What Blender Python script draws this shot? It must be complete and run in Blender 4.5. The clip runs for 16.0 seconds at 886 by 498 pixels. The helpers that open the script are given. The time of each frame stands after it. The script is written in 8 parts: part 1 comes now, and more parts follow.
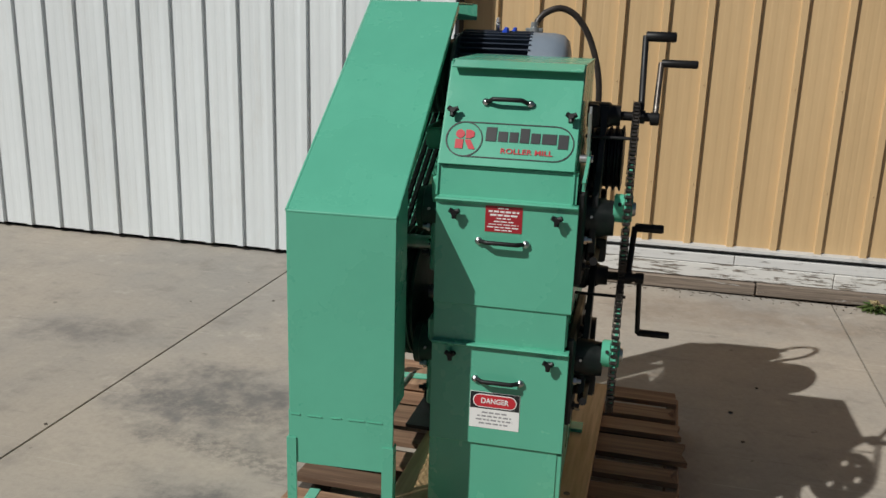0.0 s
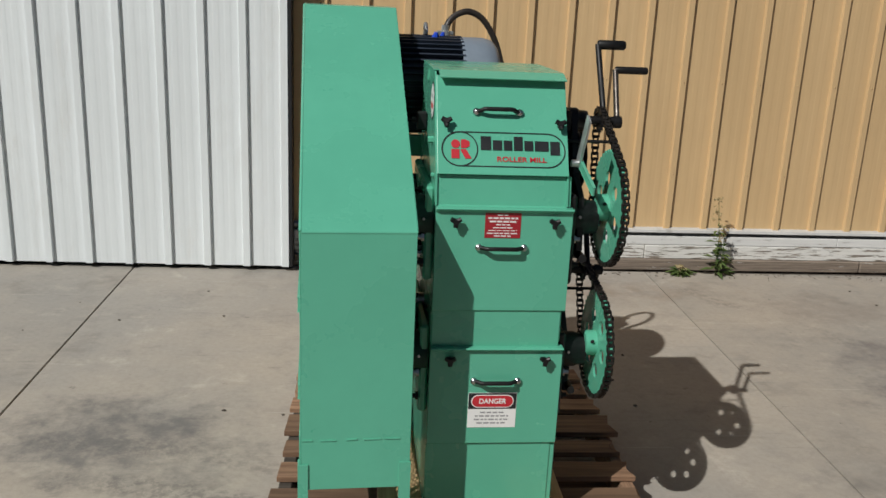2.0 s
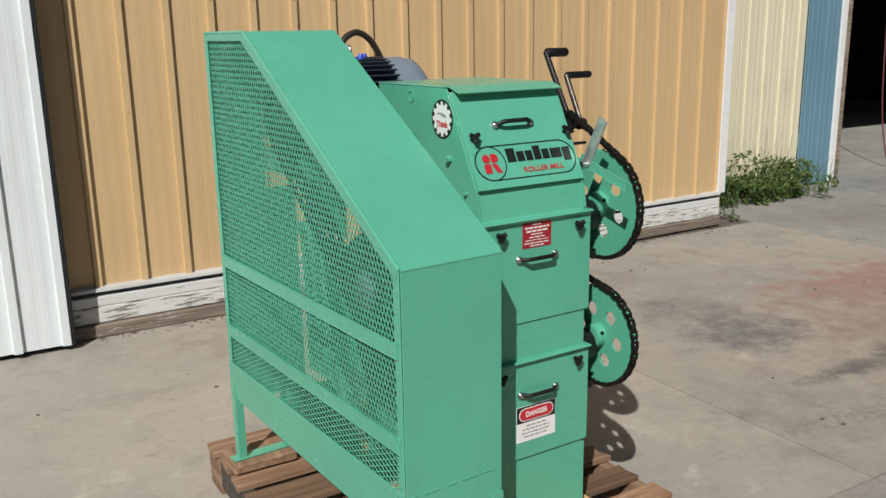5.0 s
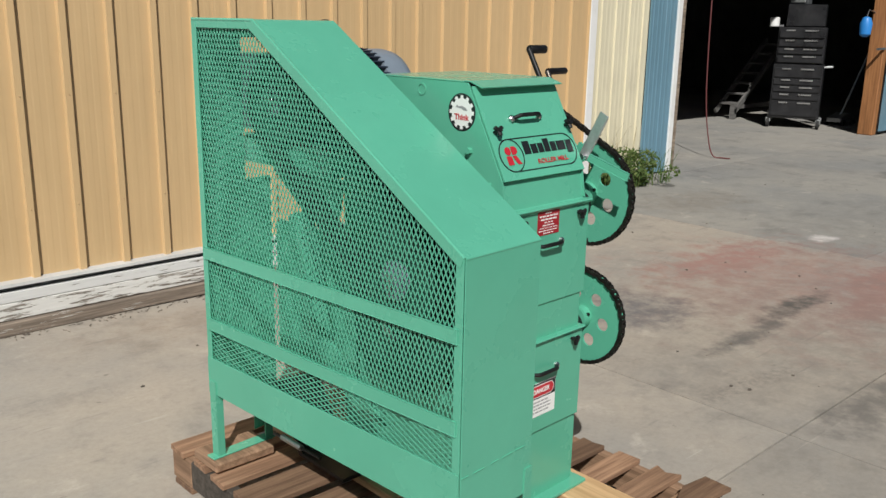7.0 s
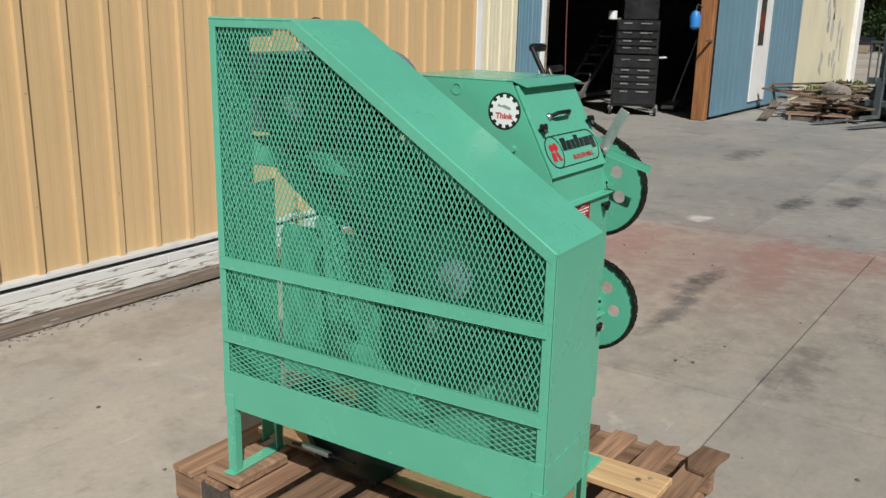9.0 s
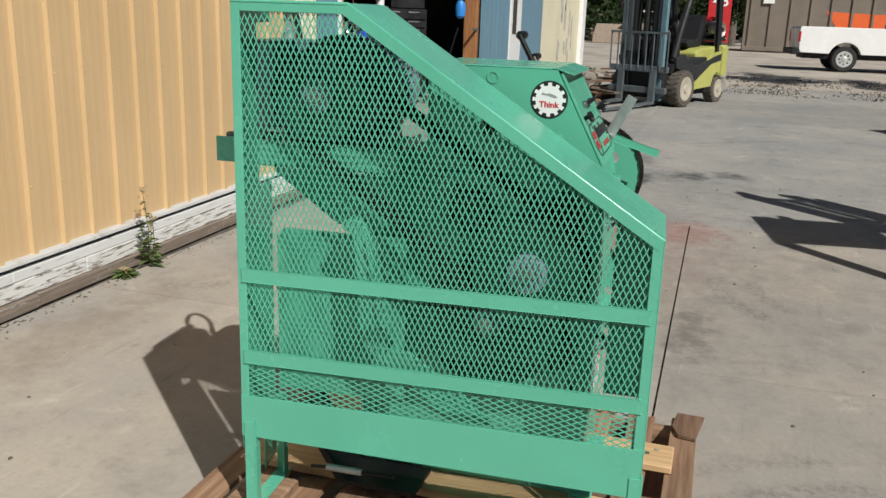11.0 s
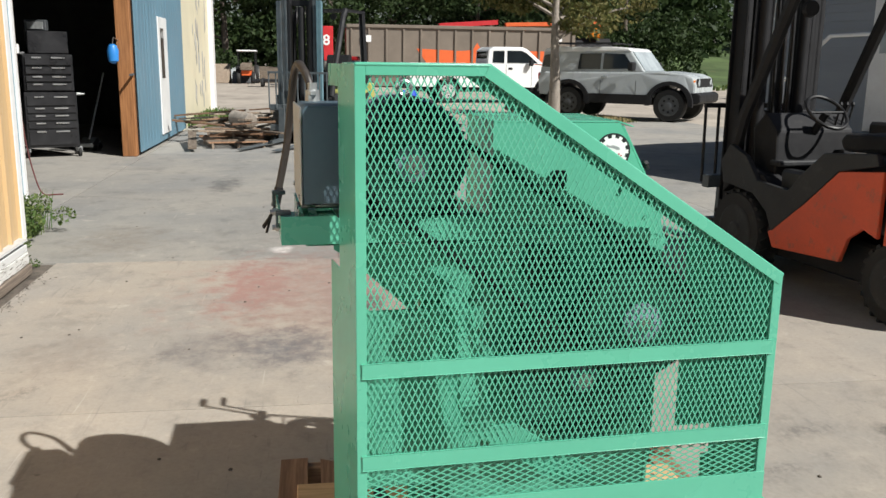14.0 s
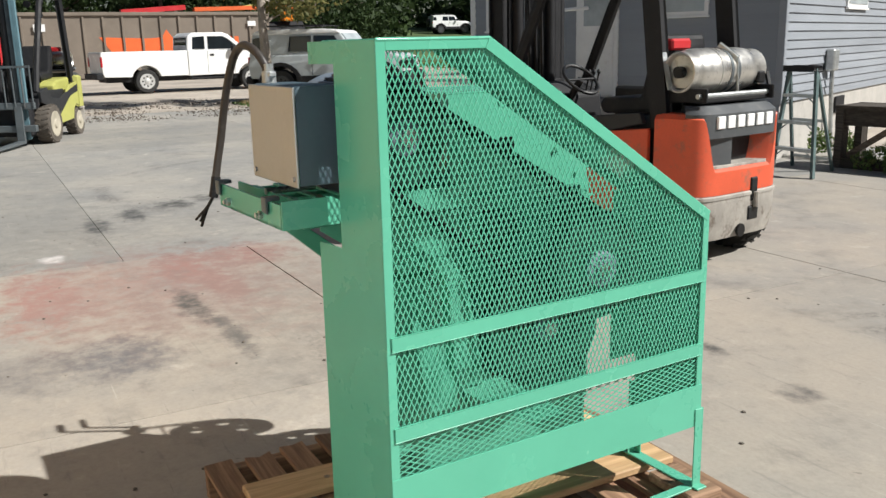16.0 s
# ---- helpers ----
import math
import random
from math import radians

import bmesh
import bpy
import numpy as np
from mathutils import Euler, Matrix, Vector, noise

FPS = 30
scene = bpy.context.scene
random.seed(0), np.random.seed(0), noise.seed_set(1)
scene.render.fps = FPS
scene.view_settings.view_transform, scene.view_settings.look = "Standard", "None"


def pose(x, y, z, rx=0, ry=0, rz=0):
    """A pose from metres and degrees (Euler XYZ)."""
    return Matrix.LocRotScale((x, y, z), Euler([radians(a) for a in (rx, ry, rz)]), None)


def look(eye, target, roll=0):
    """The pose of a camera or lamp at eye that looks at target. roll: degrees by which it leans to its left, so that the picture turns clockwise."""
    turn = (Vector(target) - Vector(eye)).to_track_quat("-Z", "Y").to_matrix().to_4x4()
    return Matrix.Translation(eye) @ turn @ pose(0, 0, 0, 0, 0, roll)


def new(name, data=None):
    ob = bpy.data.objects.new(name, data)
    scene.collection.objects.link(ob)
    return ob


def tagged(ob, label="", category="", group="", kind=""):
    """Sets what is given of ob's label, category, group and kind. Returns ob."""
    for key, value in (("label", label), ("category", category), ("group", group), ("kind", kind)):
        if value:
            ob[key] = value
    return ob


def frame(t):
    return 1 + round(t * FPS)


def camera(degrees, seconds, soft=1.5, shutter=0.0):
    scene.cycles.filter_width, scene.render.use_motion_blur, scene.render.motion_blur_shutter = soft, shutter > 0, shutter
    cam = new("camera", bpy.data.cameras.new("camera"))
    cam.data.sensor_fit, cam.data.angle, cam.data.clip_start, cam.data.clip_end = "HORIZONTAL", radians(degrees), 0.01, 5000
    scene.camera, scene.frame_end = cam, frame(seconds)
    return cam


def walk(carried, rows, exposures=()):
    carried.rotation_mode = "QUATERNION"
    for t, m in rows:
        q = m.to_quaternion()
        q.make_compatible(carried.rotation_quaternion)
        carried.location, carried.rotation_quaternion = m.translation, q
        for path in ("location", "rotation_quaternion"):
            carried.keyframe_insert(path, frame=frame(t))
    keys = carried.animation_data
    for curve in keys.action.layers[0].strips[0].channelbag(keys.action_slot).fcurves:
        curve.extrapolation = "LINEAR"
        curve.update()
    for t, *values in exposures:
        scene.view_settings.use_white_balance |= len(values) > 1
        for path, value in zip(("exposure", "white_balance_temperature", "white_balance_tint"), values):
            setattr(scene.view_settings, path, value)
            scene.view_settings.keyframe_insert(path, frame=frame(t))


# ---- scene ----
cam = camera(53.8, 16.0)
PATH = [
    (0, (0.031, 0.193, 1.539), (-0.436, 2.064, 1.011), 1.8),
    (0.5, (-0.095, 0.248, 1.532), (-0.446, 2.145, 1.005), -1.3),
    (1, (-0.23, 0.217, 1.551), (-0.443, 2.128, 0.999), -0.7),
    (1.5, (-0.464, 0.102, 1.586), (-0.442, 2.024, 1.033), 1.2),
    (2, (-0.678, 0.125, 1.589), (-0.518, 2.042, 1.043), 2.5),
    (2.5, (-0.894, 0.229, 1.56), (-0.667, 2.147, 1.039), 1.5),
    (3, (-1.095, 0.28, 1.559), (-0.654, 2.158, 1.03), 1.4),
    (3.5, (-1.369, 0.2, 1.6), (-0.695, 2.009, 1.08), 2.6),
    (4, (-1.525, 0.231, 1.597), (-0.707, 1.992, 1.118), 3.6),
    (4.5, (-1.61, 0.414, 1.57), (-0.715, 2.138, 1.092), 0.7),
    (5, (-1.685, 0.52, 1.546), (-0.697, 2.192, 1.068), -1.0),
    (5.2, (-1.749, 0.527, 1.551), (-0.704, 2.163, 1.069), -0.1),
    (7.3, (-2.19, 0.85, 1.563), (-0.844, 2.242, 1.061), 0.4),
    (7.5, (-2.2, 0.885, 1.561), (-0.847, 2.271, 1.06), -0.2),
    (8, (-2.312, 0.969, 1.566), (-0.895, 2.287, 1.06), -0.1),
    (8.5, (-2.508, 1.087, 1.589), (-0.979, 2.265, 1.066), 0.1),
    (9, (-2.578, 1.229, 1.576), (-0.995, 2.338, 1.063), 1.3),
    (9.2, (-2.572, 1.307, 1.568), (-0.975, 2.401, 1.066), 0.9),
    (11.3, (-2.885, 2.132, 1.536), (-1.025, 2.653, 1.016), 1.5),
    (11.5, (-2.846, 2.191, 1.529), (-0.984, 2.712, 1.015), 0.5),
    (12, (-2.828, 2.366, 1.541), (-0.939, 2.769, 1.024), -0.7),
    (12.5, (-2.907, 2.581, 1.586), (-0.968, 2.676, 1.103), 1.7),
    (13, (-2.935, 2.809, 1.587), (-0.987, 2.801, 1.136), 2.0),
    (13.5, (-2.85, 3.047, 1.57), (-0.897, 2.924, 1.158), 0.3),
    (14, (-2.838, 3.286, 1.567), (-0.904, 2.997, 1.148), 0.8),
    (14.5, (-2.906, 3.544, 1.585), (-1.033, 3.009, 1.134), 1.8),
    (15, (-2.867, 3.7, 1.566), (-1.05, 3.001, 1.107), 1.8),
    (15.5, (-2.746, 3.845, 1.558), (-0.964, 3.058, 1.105), -1.4),
    (16, (-2.688, 3.982, 1.548), (-0.969, 3.068, 1.091), -1.3),
]
walk(cam, [(t, look(eye, target, roll)) for t, eye, target, roll in PATH],
     exposures=((0, -0.36), (2.5, -0.37), (3.5, -0.36), (4.5, -0.3), (5, -0.15), (8.5, -0.08), (11.5, 0.06), (12.5, 0.29), (13.5, 0.28), (14.5, 0.47), (16, 0.48)))

# ---- light ----
SUN_DIR = Vector((0.51, 0.525, -0.683))          # the way the sunlight travels
world = bpy.data.worlds.new("sky")
scene.world = world
world.use_nodes = True
wn = world.node_tree
sky = wn.nodes.new("ShaderNodeTexSky")
sky.sky_type = "NISHITA"
sky.sun_disc = False
sky.sun_elevation = radians(43)
sky.sun_rotation = math.atan2(-0.51, -0.525)
wn.nodes["Background"].inputs["Strength"].default_value = 0.0335
wn.links.new(sky.outputs["Color"], wn.nodes["Background"].inputs["Color"])
sun = new("sun", bpy.data.lights.new("sun", "SUN"))
sun.data.energy, sun.data.angle, sun.data.color = 4.75, radians(0.55), (1.0, 0.985, 0.935)
sun.rotation_mode = "QUATERNION"
sun.rotation_quaternion = SUN_DIR.to_track_quat("-Z", "Y")
sun.location = (-6, -6, 9)

# ---- materials ----
MATS = {}


def nodes_of(name):
    m = bpy.data.materials.new(name)
    m.use_nodes = True
    MATS[name] = m
    nt = m.node_tree
    return m, nt, nt.nodes["Principled BSDF"]


def n_noise(nt, vec, scale, detail=4.0, rough=0.6):
    n = nt.nodes.new("ShaderNodeTexNoise")
    n.inputs["Scale"].default_value, n.inputs["Detail"].default_value, n.inputs["Roughness"].default_value = scale, detail, rough
    nt.links.new(vec, n.inputs["Vector"])
    return n.outputs["Fac"]


def n_ramp(nt, fac, lo, hi, a=0.0, b=1.0):
    n = nt.nodes.new("ShaderNodeMapRange")
    n.interpolation_type = "SMOOTHSTEP"
    for k, v in zip(("From Min", "From Max", "To Min", "To Max"), (lo, hi, a, b)):
        n.inputs[k].default_value = v
    nt.links.new(fac, n.inputs["Value"])
    return n.outputs["Result"]


def n_mix(nt, fac, a, b):
    n = nt.nodes.new("ShaderNodeMix")
    n.data_type = "RGBA"
    for sock, v in ((n.inputs["Factor"], fac), (n.inputs[6], a), (n.inputs[7], b)):
        if isinstance(v, (int, float)):
            sock.default_value = v
        elif isinstance(v, tuple):
            sock.default_value = (*v, 1.0)
        else:
            nt.links.new(v, sock)
    return n.outputs[2]


def n_math(nt, op, a, b=0.0):
    n = nt.nodes.new("ShaderNodeMath")
    n.operation = op
    for i, v in enumerate((a, b)):
        if isinstance(v, (int, float)):
            n.inputs[i].default_value = v
        else:
            nt.links.new(v, n.inputs[i])
    return n.outputs[0]


def n_vec(nt, kind="Object", scale=None):
    out = nt.nodes.new("ShaderNodeTexCoord").outputs[kind]
    if scale:
        mp = nt.nodes.new("ShaderNodeMapping")
        mp.inputs["Scale"].default_value = scale
        nt.links.new(out, mp.inputs["Vector"])
        out = mp.outputs["Vector"]
    return out


def n_bump(nt, bsdf, height, strength=0.3, dist=0.005):
    b = nt.nodes.new("ShaderNodeBump")
    b.inputs["Strength"].default_value, b.inputs["Distance"].default_value = strength, dist
    nt.links.new(height, b.inputs["Height"])
    nt.links.new(b.outputs["Normal"], bsdf.inputs["Normal"])


def surface(name, rgb, rough=0.5, metal=0.0, var=0.12, dirt=None, dirt_amount=0.25, big=3.0, fine=60.0, bump=0.15, dist=0.002,
            stretch=None, vary=0.0, spec=0.5):
    """A surface with grain and stains: two scales of variation, a dirt colour in patches, a little relief."""
    m, nt, bsdf = nodes_of(name)
    vec = n_vec(nt, "Object", stretch)
    broad = n_noise(nt, vec, big, 5, 0.62)
    grain = n_noise(nt, vec, fine, 3, 0.6)
    dark = tuple(c * (1 - var) for c in rgb)
    light = tuple(min(1, c * (1 + var)) for c in rgb)
    col = n_mix(nt, n_ramp(nt, broad, 0.3, 0.7), dark, light)
    col = n_mix(nt, n_ramp(nt, grain, 0.35, 0.75, 0.0, 0.35), col, dark)
    if dirt:
        spots = n_noise(nt, vec, big * 2.3, 8, 0.72)
        col = n_mix(nt, n_ramp(nt, spots, 0.52, 0.72, 0.0, dirt_amount), col, dirt)
    if vary:
        rnd = nt.nodes.new("ShaderNodeObjectInfo").outputs["Random"]
        hsv = nt.nodes.new("ShaderNodeHueSaturation")
        nt.links.new(n_ramp(nt, rnd, 0, 1, 1 - vary, 1 + vary), hsv.inputs["Value"])
        nt.links.new(col, hsv.inputs["Color"])
        col = hsv.outputs["Color"]
    nt.links.new(col, bsdf.inputs["Base Color"])
    nt.links.new(n_ramp(nt, broad, 0.25, 0.75, max(0.02, rough - 0.1), min(1, rough + 0.1)), bsdf.inputs["Roughness"])
    bsdf.inputs["Metallic"].default_value = metal
    bsdf.inputs["Specular IOR Level"].default_value = spec
    if bump:
        n_bump(nt, bsdf, n_math(nt, "ADD", grain, n_math(nt, "MULTIPLY", broad, 2.0)), bump, dist)
    return m


def wood(name, rgb, dark, rough=0.8, along="X", vary=0.25):
    """Sawn timber: long grain, knots and weather stains."""
    m, nt, bsdf = nodes_of(name)
    sc = {"X": (1.2, 22, 22), "Y": (22, 1.2, 22), "Z": (22, 22, 1.2)}[along]
    info = nt.nodes.new("ShaderNodeObjectInfo").outputs["Random"]
    vec = n_vec(nt, "Object", sc)
    shift = nt.nodes.new("ShaderNodeVectorMath")
    shift.operation = "ADD"
    comb = nt.nodes.new("ShaderNodeCombineXYZ")
    for i in range(3):
        nt.links.new(n_math(nt, "MULTIPLY", info, 37.0 + 11 * i), comb.inputs[i])
    nt.links.new(vec, shift.inputs[0])
    nt.links.new(comb.outputs[0], shift.inputs[1])
    vec = shift.outputs[0]
    grain = n_noise(nt, vec, 2.2, 6, 0.65)
    broad = n_noise(nt, vec, 0.35, 4, 0.6)
    col = n_mix(nt, n_ramp(nt, grain, 0.32, 0.7), dark, rgb)
    col = n_mix(nt, n_ramp(nt, broad, 0.5, 0.75, 0, 0.55), col, tuple(0.45 * c for c in dark))
    hsv = nt.nodes.new("ShaderNodeHueSaturation")
    nt.links.new(n_ramp(nt, info, 0, 1, 1 - vary, 1 + vary), hsv.inputs["Value"])
    nt.links.new(col, hsv.inputs["Color"])
    nt.links.new(hsv.outputs["Color"], bsdf.inputs["Base Color"])
    bsdf.inputs["Roughness"].default_value = rough
    n_bump(nt, bsdf, grain, 0.5, 0.002)
    return m


def concrete(name, warm, cool, dirt_amount):
    """Worn broom-finished concrete with stains, drips of red overspray and oil in their own places."""
    m, nt, bsdf = nodes_of(name)
    geo = nt.nodes.new("ShaderNodeNewGeometry").outputs["Position"]
    info = nt.nodes.new("ShaderNodeObjectInfo").outputs["Random"]
    broad = n_noise(nt, geo, 0.55, 5, 0.6)
    mid = n_noise(nt, geo, 2.6, 8, 0.7)
    cloud = n_noise(nt, geo, 1.15, 6, 0.68)
    fine = n_noise(nt, geo, 42, 5, 0.7)
    grit = n_noise(nt, geo, 220, 2, 0.5)
    col = n_mix(nt, n_ramp(nt, broad, 0.32, 0.68), warm, cool)
    col = n_mix(nt, n_ramp(nt, mid, 0.5, 0.74, 0, dirt_amount), col, tuple(0.5 * c for c in cool))
    col = n_mix(nt, n_ramp(nt, cloud, 0.56, 0.74, 0, 0.42), col, (0.13, 0.125, 0.125))
    col = n_mix(nt, n_ramp(nt, fine, 0.3, 0.62, 0.17, 0.0), col, tuple(0.45 * c for c in warm))
    col = n_mix(nt, n_ramp(nt, mid, 0.28, 0.42, 0.45, 0.0), col, (0.58, 0.52, 0.45))
    patchy = n_noise(nt, geo, 7.0, 7, 0.72)
    col = n_mix(nt, n_ramp(nt, patchy, 0.52, 0.74, 0, 0.30), col, tuple(0.55 * c for c in cool))
    col = n_mix(nt, n_ramp(nt, patchy, 0.28, 0.46, 0.28, 0.0), col, tuple(min(1, 1.35 * c) for c in warm))
    mp0 = nt.nodes.new("ShaderNodeMapping")
    mp0.inputs["Scale"].default_value = (1.2, 9.0, 1.0)
    mp0.inputs["Rotation"].default_value = (0, 0, 0.5)
    nt.links.new(geo, mp0.inputs["Vector"])
    streak = n_noise(nt, mp0.outputs[0], 1.6, 6, 0.7)
    col = n_mix(nt, n_ramp(nt, streak, 0.60, 0.72, 0, 0.35), col, (0.16, 0.15, 0.145))
    for sc, rot, size, lo, hi, amount, tone in (((0.9, 14.0, 1.0), -0.85, 1.3, 0.62, 0.70, 0.30, (0.17, 0.16, 0.15)), ((0.7, 22.0, 1.0), 1.35, 1.7, 0.64, 0.70, 0.35, (0.52, 0.48, 0.42)), ((2.0, 30.0, 1.0), 0.2, 2.2, 0.66, 0.72, 0.4, (0.13, 0.12, 0.115))):
        mp = nt.nodes.new("ShaderNodeMapping")
        mp.inputs["Scale"].default_value = sc
        mp.inputs["Rotation"].default_value = (0, 0, rot)
        nt.links.new(geo, mp.inputs["Vector"])
        col = n_mix(nt, n_ramp(nt, n_noise(nt, mp.outputs[0], size, 5, 0.65), lo, hi, 0, amount), col, tone)
    worn = n_noise(nt, geo, 3.7, 9, 0.78)
    col = n_mix(nt, n_ramp(nt, worn, 0.56, 0.70, 0, 0.28), col, tuple(0.62 * c for c in cool))
    speck = n_noise(nt, geo, 15, 3, 0.5)
    col = n_mix(nt, n_ramp(nt, speck, 0.71, 0.77, 0, 0.45), col, (0.10, 0.09, 0.08))
    hsv = nt.nodes.new("ShaderNodeHueSaturation")
    nt.links.new(n_ramp(nt, info, 0, 1, 0.94, 1.06), hsv.inputs["Value"])
    nt.links.new(col, hsv.inputs["Color"])
    col = hsv.outputs["Color"]

    def stain(col, at, size, colour, amount, rag=0.9):
        mp = nt.nodes.new("ShaderNodeMapping")
        mp.inputs["Location"].default_value = (-at[0] / size[0], -at[1] / size[1], 0)
        mp.inputs["Scale"].default_value = (1 / size[0], 1 / size[1], 0)
        nt.links.new(geo, mp.inputs["Vector"])
        ln = nt.nodes.new("ShaderNodeVectorMath")
        ln.operation = "LENGTH"
        nt.links.new(mp.outputs[0], ln.inputs[0])
        rough = n_noise(nt, geo, 5.5, 6, 0.7)
        d = n_math(nt, "ADD", ln.outputs["Value"], n_math(nt, "MULTIPLY", n_math(nt, "SUBTRACT", rough, 0.5), rag * 2.4))
        broken = n_ramp(nt, n_noise(nt, geo, 8.0, 9, 0.72), 0.34, 0.62, 0.35, 1.1)
        return n_mix(nt, n_math(nt, "MULTIPLY", n_ramp(nt, d, 0.25, 1.1, amount, 0.0), broken), col, colour)

    def tyre_mark(col, at, radius, width, amount):
        """A curved, broken rubber mark left by a turning wheel."""
        mp = nt.nodes.new("ShaderNodeMapping")
        mp.inputs["Location"].default_value = (-at[0], -at[1], 0)
        mp.inputs["Scale"].default_value = (1, 1, 0)
        nt.links.new(geo, mp.inputs["Vector"])
        ln = nt.nodes.new("ShaderNodeVectorMath")
        ln.operation = "LENGTH"
        nt.links.new(mp.outputs[0], ln.inputs[0])
        off = n_math(nt, "ABSOLUTE", n_math(nt, "SUBTRACT", ln.outputs["Value"], radius))
        band = n_ramp(nt, off, width * 0.3, width, 1.0, 0.0)
        gone = n_ramp(nt, n_noise(nt, geo, 0.9, 4, 0.6), 0.48, 0.60)
        broken = n_ramp(nt, n_noise(nt, geo, 26.0, 6, 0.75), 0.42, 0.60, 0.1, 1.0)
        return n_mix(nt, n_math(nt, "MULTIPLY", n_math(nt, "MULTIPLY", band, gone), n_math(nt, "MULTIPLY", broken, amount)), col, (0.09, 0.085, 0.085))
    for at, radius, width, amount in (((2.6, 1.1), 0.85, 0.10, 0.5), ((2.6, 1.1), 0.62, 0.08, 0.45), ((-1.9, 0.6), 2.2, 0.10, 0.5), ((-1.9, 0.6), 2.45, 0.09, 0.45), ((4.2, 6.5), 3.4, 0.11, 0.45), ((0.5, -2.5), 5.1, 0.1, 0.4), ((7.5, 0.2), 2.6, 0.12, 0.5)):
        col = tyre_mark(col, at, radius, width, amount)
    for at, size, colour, amount in (
            ((3.35, 3.72), (1.0, 0.34), (0.30, 0.135, 0.12), 0.66), ((3.6, 2.75), (0.75, 0.30), (0.28, 0.095, 0.085), 0.72), ((3.85, 2.25), (0.5, 0.45), (0.28, 0.095, 0.085), 0.6), ((3.0, 2.6), (0.5, 0.16), (0.30, 0.08, 0.07), 0.55),
            ((3.2, 3.0), (1.5, 1.3), (0.33, 0.20, 0.17), 0.7), ((5.65, 3.10), (0.50, 0.16), (0.03, 0.032, 0.035), 0.95), ((6.1, 2.72), (0.42, 0.18), (0.03, 0.032, 0.035), 0.95), ((6.45, 2.25), (0.36, 0.22), (0.035, 0.035, 0.035), 0.9), ((6.66, 1.84), (0.3, 0.25), (0.05, 0.05, 0.05), 0.75),
            ((1.9, 3.45), (0.42, 0.34), (0.10, 0.10, 0.115), 0.75), ((2.0, 2.84), (0.55, 0.09), (0.09, 0.085, 0.08), 0.8),
            ((2.66, 2.92), (0.45, 0.12), (0.05, 0.048, 0.045), 0.95), ((1.9, 3.87), (0.4, 0.3), (0.15, 0.14, 0.14), 0.6),
            ((-1.6, 3.1), (0.55, 0.4), (0.12, 0.118, 0.12), 0.7), ((-1.25, 2.3), (0.35, 0.25), (0.10, 0.10, 0.10), 0.75),
            ((-2.6, 3.6), (0.4, 0.2), (0.15, 0.14, 0.135), 0.6), ((0.3, 4.9), (1.2, 0.3), (0.22, 0.17, 0.13), 0.45),
            ((1.9, 4.6), (0.5, 0.3), (0.2, 0.17, 0.15), 0.4), ((1.6, 2.05), (0.5, 0.15), (0.08, 0.075, 0.07), 0.6),
            ((2.4, 2.2), (1.9, 1.7), (0.19, 0.176, 0.16), 0.42), ((5.4, 3.0), (1.8, 1.6), (0.17, 0.165, 0.158), 0.36), ((0.42, 0.80), (0.16, 0.07), (0.06, 0.06, 0.06), 0.8), ((-0.22, 0.9), (0.12, 0.12), (0.08, 0.075, 0.075), 0.7),
            ((8.5, 4.4), (0.9, 0.25), (0.07, 0.07, 0.07), 0.6), ((4.49, 3.57), (0.16, 0.12), (0.66, 0.62, 0.6), 0.8),
            ((-2.35, 2.2), (0.4, 0.3), (0.12, 0.12, 0.12), 0.6), ((5.0, 5.0), (0.8, 0.5), (0.2, 0.17, 0.14), 0.5)):
        col = stain(col, at, size, colour, amount)
    nt.links.new(col, bsdf.inputs["Base Color"])
    bsdf.inputs["Roughness"].default_value = 0.88
    bsdf.inputs["Specular IOR Level"].default_value = 0.25
    n_bump(nt, bsdf, n_math(nt, "ADD", fine, n_math(nt, "MULTIPLY", grit, 0.5)), 0.4, 0.003)
    return m


def peeling(name, paint, under, threshold=0.5):
    """White paint flaking off a grey weathered board."""
    m, nt, bsdf = nodes_of(name)
    vec = n_vec(nt, "Object", (2.3, 6, 26))
    flake = n_noise(nt, vec, 2.2, 9, 0.72)
    grain = n_noise(nt, n_vec(nt, "Object", (1.5, 30, 40)), 2.5, 4, 0.6)
    wood_col = n_mix(nt, n_ramp(nt, grain, 0.3, 0.7), tuple(0.5 * c for c in under), under)
    mask = n_ramp(nt, flake, threshold, threshold + 0.03)
    col = n_mix(nt, mask, n_mix(nt, n_ramp(nt, grain, 0.3, 0.8, 0, 0.3), paint, tuple(0.7 * c for c in paint)), wood_col)
    nt.links.new(col, bsdf.inputs["Base Color"])
    bsdf.inputs["Roughness"].default_value = 0.75
    n_bump(nt, bsdf, n_math(nt, "SUBTRACT", n_math(nt, "MULTIPLY", grain, 0.4), mask), 0.6, 0.003)
    return m


def glass(name, tint=(0.03, 0.04, 0.045), rough=0.03, spec=0.8):
    m, nt, bsdf = nodes_of(name)
    vec = n_vec(nt)
    nt.links.new(n_mix(nt, n_ramp(nt, n_noise(nt, vec, 2.0), 0.3, 0.7), tint, tuple(1.6 * c for c in tint)), bsdf.inputs["Base Color"])
    bsdf.inputs["Roughness"].default_value = rough
    bsdf.inputs["Specular IOR Level"].default_value = spec
    return m


